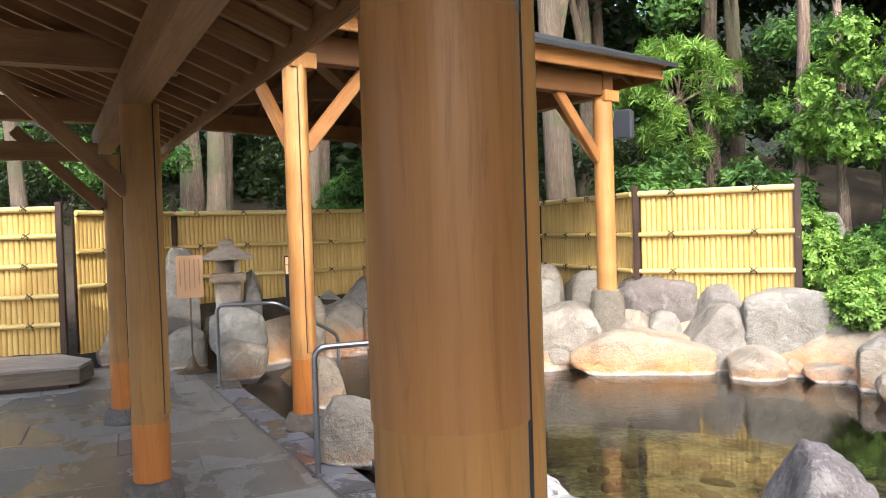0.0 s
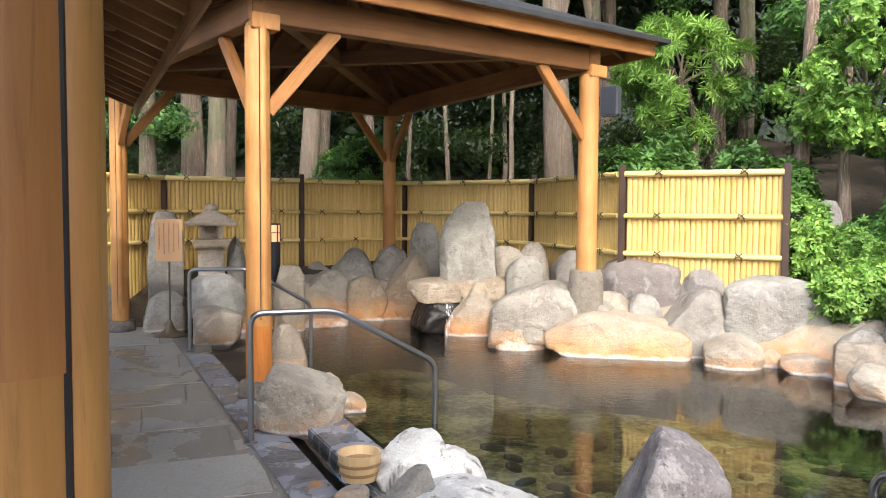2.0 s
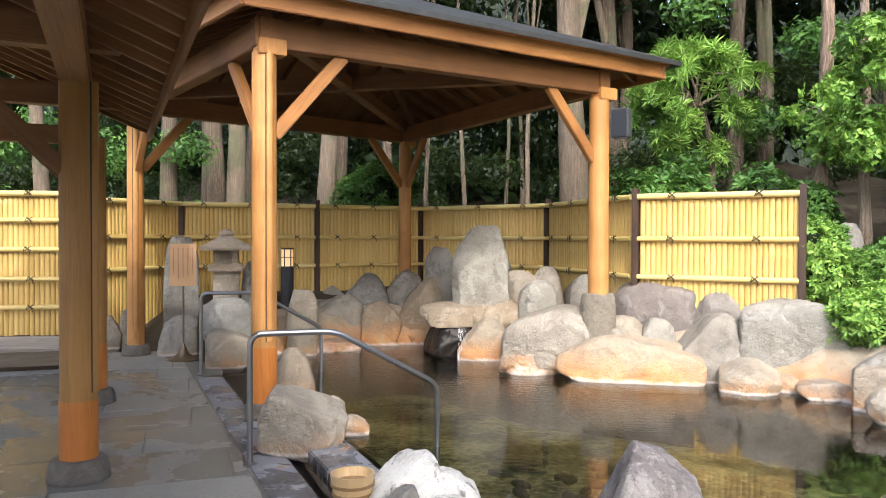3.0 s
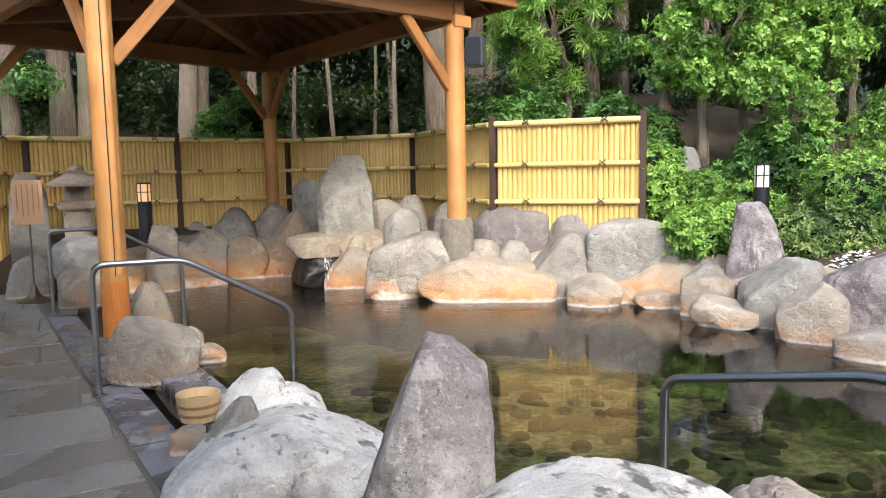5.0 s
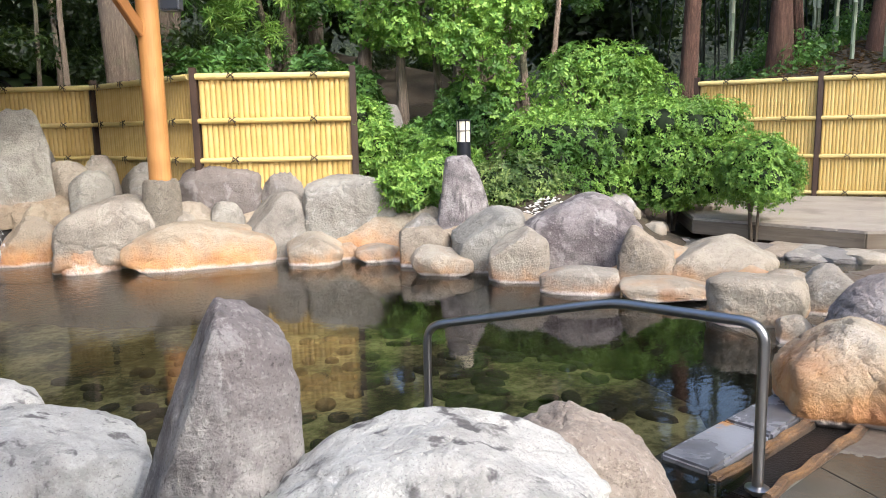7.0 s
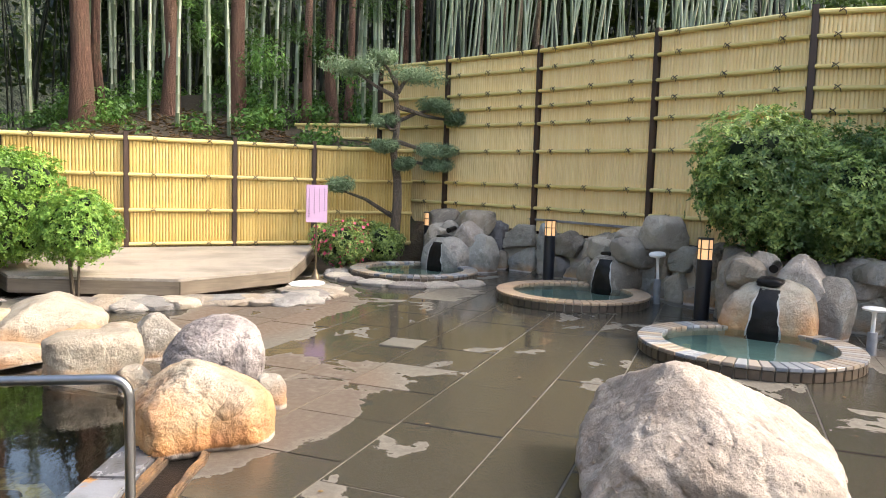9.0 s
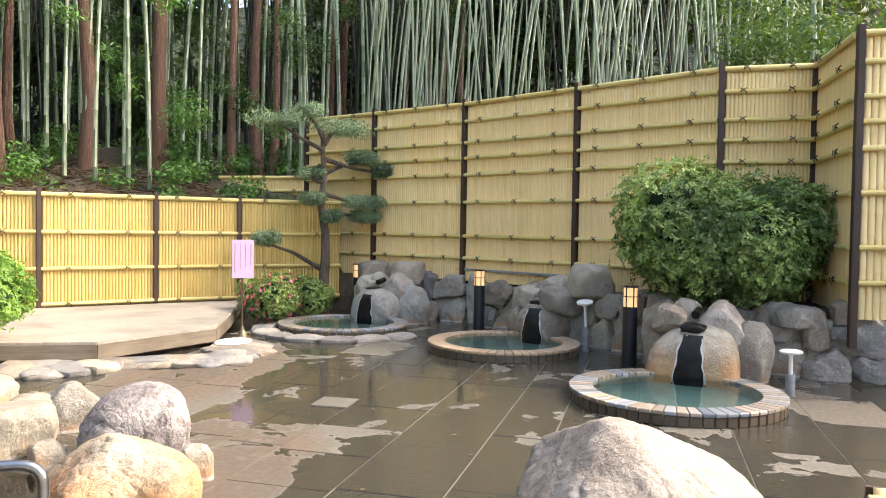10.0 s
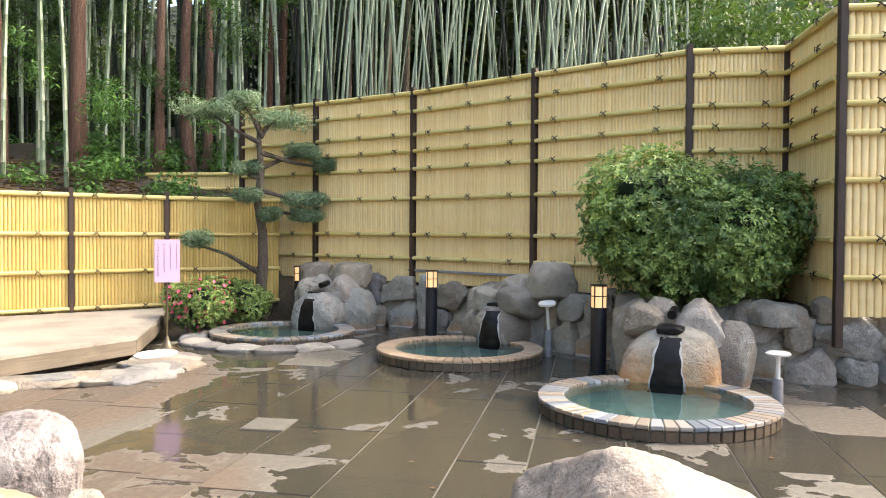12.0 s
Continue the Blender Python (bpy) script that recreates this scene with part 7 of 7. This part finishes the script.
def clip_line(poly, px, py, nx, ny):
    """The part of a convex outline on the side that (nx, ny) points away from."""
    out = []
    for (ax, ay), (bx, by) in zip(poly, poly[1:] + poly[:1]):
        da, db = (ax - px) * nx + (ay - py) * ny, (bx - px) * nx + (by - py) * ny
        if da <= 0:
            out.append((ax, ay))
        if (da < 0) != (db < 0) and abs(da - db) > 1e-9:
            t = da / (da - db)
            out.append((ax + (bx - ax) * t, ay + (by - ay) * t))
    return out


# ---- timber decks ----
def deck(name, poly, z, plank_turn, label, width=0.115, skirt=0.16):
    """Planks clipped to a plan outline, on a skirt board."""
    d = thing(name, poly[0][0], poly[0][1], 0, 0, label, "deck")
    ox, oy = poly[0]
    c, s = math.cos(radians(plank_turn)), math.sin(radians(plank_turn))
    pts = [((x - ox) * c + (y - oy) * s, -(x - ox) * s + (y - oy) * c) for x, y in poly]
    lo = min(p[1] for p in pts)
    hi = max(p[1] for p in pts)
    twist = 1 if sum(ax * by - bx * ay for (ax, ay), (bx, by) in zip(pts, pts[1:] + pts[:1])) > 0 else -1
    far = max(abs(p[0]) for p in pts) + 1
    v = lo
    while v < hi:
        strip = [(-far, v + 0.006), (far, v + 0.006), (far, v + width - 0.006), (-far, v + width - 0.006)]
        for (ax, ay), (bx, by) in zip(pts, pts[1:] + pts[:1]):
            strip = clip_line(strip, ax, ay, twist * (by - ay), -twist * (bx - ax)) if len(strip) > 2 else strip
        v += width
        if len(strip) < 3:
            continue
        mx, my = sum(p[0] for p in strip) / len(strip), sum(p[1] for p in strip) / len(strip)
        bm = bmesh.new()
        rings = [[bm.verts.new(((x - mx) * k, (y - my) * q, zz)) for x, y in strip] for zz, k, q in ((-0.016, 1, 1), (0.012, 1, 1), (0.016, 0.999, 0.94))]
        n = len(strip)
        for r0, r1 in zip(rings, rings[1:]):
            for k in range(n):
                bm.faces.new((r0[k], r0[(k + 1) % n], r1[(k + 1) % n], r1[k]))
        bm.faces.new(rings[-1])
        p = part("plank", bm, DECK_WOOD, d, "", False)
        p.matrix_basis = pose(mx * c - my * s, mx * s + my * c, z - 0.016, 0, 0, plank_turn)
    for (ax, ay), (bx, by) in zip(poly, poly[1:] + poly[:1]):
        timber("skirt_board", (ax - ox, ay - oy, z - 0.035 - skirt / 2), (bx - ox, by - oy, z - 0.035 - skirt / 2), 0.03, skirt, SKIRT_WOOD, d, "", 0.004)
    bm = bmesh.new()
    vs = [bm.verts.new((x - ox, y - oy, 0.0)) for x, y in [(x + 0.06 * (sum(q[0] for q in poly) / len(poly) - x), y + 0.06 * (sum(q[1] for q in poly) / len(poly) - y)) for x, y in poly]]
    top = bmesh.ops.extrude_face_region(bm, geom=[bm.faces.new(vs)])["geom"]
    bmesh.ops.translate(bm, vec=(0, 0, z - 0.06), verts=[g for g in top if isinstance(g, bmesh.types.BMVert)])
    bmesh.ops.recalc_face_normals(bm, faces=bm.faces[:])
    part("underframe", bm, DARK_WOOD, d, "", False)


deck("deck", [(7.55, 6.75), (8.12, 4.92), (9.62, 4.22), (11.0, 4.62), (12.95, 5.28), (12.06, 6.36), (10.93, 7.66), (9.9, 8.9), (8.6, 8.2)], 0.26, -49, "low weathered grey timber deck along the bamboo fence")
deck("deck", [(-4.35, 8.0), (-4.45, 8.5), (-5.1, 8.95), (-9.3, 7.95), (-8.8, 6.3)], 0.25, 12, "low grey timber deck beneath the tall bamboo fence")


# ---- kerbs and steps along the pool ----
def slab_along(name, s0, s1, n0, n1, z, th, material, label, gap=0.0):
    bm = bmesh.new()
    box(bm, 0, 0, -th / 2, abs(s1 - s0) - gap, abs(n1 - n0), th, None, 0.01)
    x, y = plan_a((s0 + s1) / 2, (n0 + n1) / 2)
    return solo(name, bm, material, pose(x, y, z, 0, 0, 120), label, "kerb", "kerb stones")


for s0, s1 in ((2.7, 3.5), (3.5, 4.2), (4.2, 4.9), (4.9, 5.6), (5.6, 6.4), (6.4, 7.2), (7.2, 8.1)):
    slab_along("kerb_tile", s0, s1, 1.52, 1.80, 0.004, 0.10, KERB, "wet blue-grey slate kerb tile along the gutter", 0.012)
for s0, s1 in ((3.75, 4.9), (2.9, 3.7)):
    slab_along("kerb_stone", s0, s1, 1.93, 2.24, 0.06, 0.5, KERB, "wet blue-grey kerb stone at the water's edge", 0.015)
bm = bmesh.new()
box(bm, 0, 0, -0.10, 6.0, 0.9, 0.10, None, 0)
gx, gy = plan_a(5.3, 1.95)
solo("gutter", bm, WETROCK, pose(gx, gy, -0.01, 0, 0, 120), "dark wet gutter between paving and pool", "gutter", kind="structure")
E_STEPS = pose(3.47, 2.33, 0, 0, 0, 14.5)
for x0, x1 in ((-0.53, -0.02), (0.0, 0.53)):
    bm = bmesh.new()
    box(bm, (x0 + x1) / 2, 0, -0.15, x1 - x0, 0.23, 0.3, None, 0.012)
    solo("pool_step", bm, KERB, E_STEPS @ pose(0, 0, 0.03), "wet blue-grey slate slab at the head of the pool steps", "step", "steps into the pool")
for off in (-0.145, -0.345):
    bm = bmesh.new()
    box(bm, 0, 0, -0.15, 1.1, 0.05, 0.3, None, 0.012)
    bmesh.ops.subdivide_edges(bm, edges=[e for e in bm.edges if e.calc_length() > 0.5], cuts=28)
    for v in bm.verts:
        v.co.y += 0.022 * noise.noise(v.co * 5 + Vector((off * 40, 0, 0)))
        v.co.z += 0.018 * noise.noise(v.co * 8 + Vector((0, off * 40, 0)))
    solo("step_edging", bm, RUST, E_STEPS @ pose(0, off, 0.018), "low stone edging stained rusty orange", "edging", "step edgings")
bm = bmesh.new()
box(bm, 0, 0, -0.15, 1.1, 0.15, 0.3, None, 0.006)
solo("step_channel", bm, WETROCK, E_STEPS @ pose(0, -0.245, -0.02), "dark wet drainage channel between rusty edgings", "channel")
bm = bmesh.new()
box(bm, 0, 0, -0.3, 1.05, 0.3, 0.3, None, 0.012)
solo("pool_step", bm, KERB, E_STEPS @ pose(-0.1, 0.28, -0.08), "submerged slate step in the pool", "step", "steps into the pool")


# ---- paving ----


def paving():
    f = thing("floor", 0, 0, 0, 0, "paving of large wet brown-grey stone slabs with pale joints", "floor", kind="structure")
    bm = bmesh.new()
    ring = [(-9.4, -8.3), (8.6, -8.3), (8.85, -3.6), (9.2, -2.6), (10.3, -1.2), (11.9, 0.05), (12.8, 1.0), (13.3, 2.4), (13.3, 3.6), (10.6, 4.6), (7.5, 7.0), (6.3, 6.0), (5.4, 4.6), (5.1, 3.2), (4.45, 2.2), (3.0, 1.86), (2.4, 1.7), (1.0, 1.5), (0.55, 2.2), (-2.2, 7.2), (-2.75, 8.6), (-4.6, 9.4), (-9.4, 8.0)]
    vs = [bm.verts.new((x, y, -0.006)) for x, y in ring]
    bmesh.ops.triangulate(bm, faces=[bm.faces.new(vs)])
    part("joint_bed", bm, GROUT, f, "pale mortar joints", False)
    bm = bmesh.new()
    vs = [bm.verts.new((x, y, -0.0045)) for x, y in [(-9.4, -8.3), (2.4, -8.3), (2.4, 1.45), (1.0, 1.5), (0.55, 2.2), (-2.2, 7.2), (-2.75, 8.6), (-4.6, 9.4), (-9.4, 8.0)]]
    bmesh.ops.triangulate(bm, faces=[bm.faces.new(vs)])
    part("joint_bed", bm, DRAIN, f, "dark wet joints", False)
    rng = random.Random(4)

    def lay(turn, courses, widths, start, sides):
        c, s = math.cos(radians(turn)), math.sin(radians(turn))
        for (v0, v1), wid_set, u in zip(zip(courses, courses[1:]), widths, start):
            while u < 16:
                wid = rng.choice(wid_set)
                quad = [(a * c - b * s, a * s + b * c) for a, b in ((u + 0.006, v0 + 0.006), (u + wid - 0.006, v0 + 0.006), (u + wid - 0.006, v1 - 0.006), (u + 0.006, v1 - 0.006))]
                u += wid
                for px, py, nx, ny in sides:
                    quad = clip_line(quad, px, py, nx, ny) if len(quad) > 2 else quad
                if len(quad) < 3:
                    continue
                cx, cy = sum(p[0] for p in quad) / len(quad), sum(p[1] for p in quad) / len(quad)
                if 2.6 < cx < 4.2 and cy > 0.6:
                    quad = clip_line(quad, 3.563, 1.968, -0.25, 0.968)
                    if len(quad) < 3:
                        continue
                    cx, cy = sum(p[0] for p in quad) / len(quad), sum(p[1] for p in quad) / len(quad)
                if inside(POOL, cx, cy) or inside(BED, cx, cy) or inside(BANK, cx, cy) or not inside(ring, cx, cy):
                    continue
                slab(quad, cx, cy)

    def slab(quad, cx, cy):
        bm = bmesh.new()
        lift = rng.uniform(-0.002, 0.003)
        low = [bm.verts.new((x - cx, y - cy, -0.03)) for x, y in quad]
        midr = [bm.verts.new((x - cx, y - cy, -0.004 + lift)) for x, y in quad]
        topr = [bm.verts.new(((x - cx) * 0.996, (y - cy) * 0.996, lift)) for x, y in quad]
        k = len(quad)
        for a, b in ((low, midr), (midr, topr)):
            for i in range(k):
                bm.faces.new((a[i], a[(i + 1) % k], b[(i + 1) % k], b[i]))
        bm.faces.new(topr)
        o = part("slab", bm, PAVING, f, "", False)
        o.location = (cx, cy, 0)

    split = 1.25
    courses = [-9.0 + 0.70 * k for k in range(14)] + [0.75, 1.22, 1.89, 2.60, 3.05, 3.72, 4.40, 5.05, 5.7, 6.4, 7.1, 7.8]
    widths = [(0.69,) if abs(v - 1.89) < 0.01 else (0.85, 1.0, 1.25, 1.45) for v in courses]
    lay(-7.7, courses, widths, [-0.3 if w == (0.69,) else -1.0 + rng.uniform(0, 0.9) for w in widths], [(split, 0, -1, 0)])
    edge_x, edge_y = plan_a(4.0, 1.50)
    courses = [-12 + 0.72 * k for k in range(34)]
    widths = [(0.9, 1.2, 1.5)] * len(courses)
    lay(25, courses, widths, [-13.0 + rng.uniform(0, 0.9) for _ in courses], [(split, 0, 1, 0), (edge_x, edge_y, 0.866, 0.5)])
    bm = bmesh.new()
    box(bm, 6.93, 1.86, 0.004, 0.34, 0.34, 0.012, pose(0, 0, 0, 0, 0, -5.5), 0.003)
    part("drain_cover", bm, DRAIN, f, "square pale drain cover")


paving()
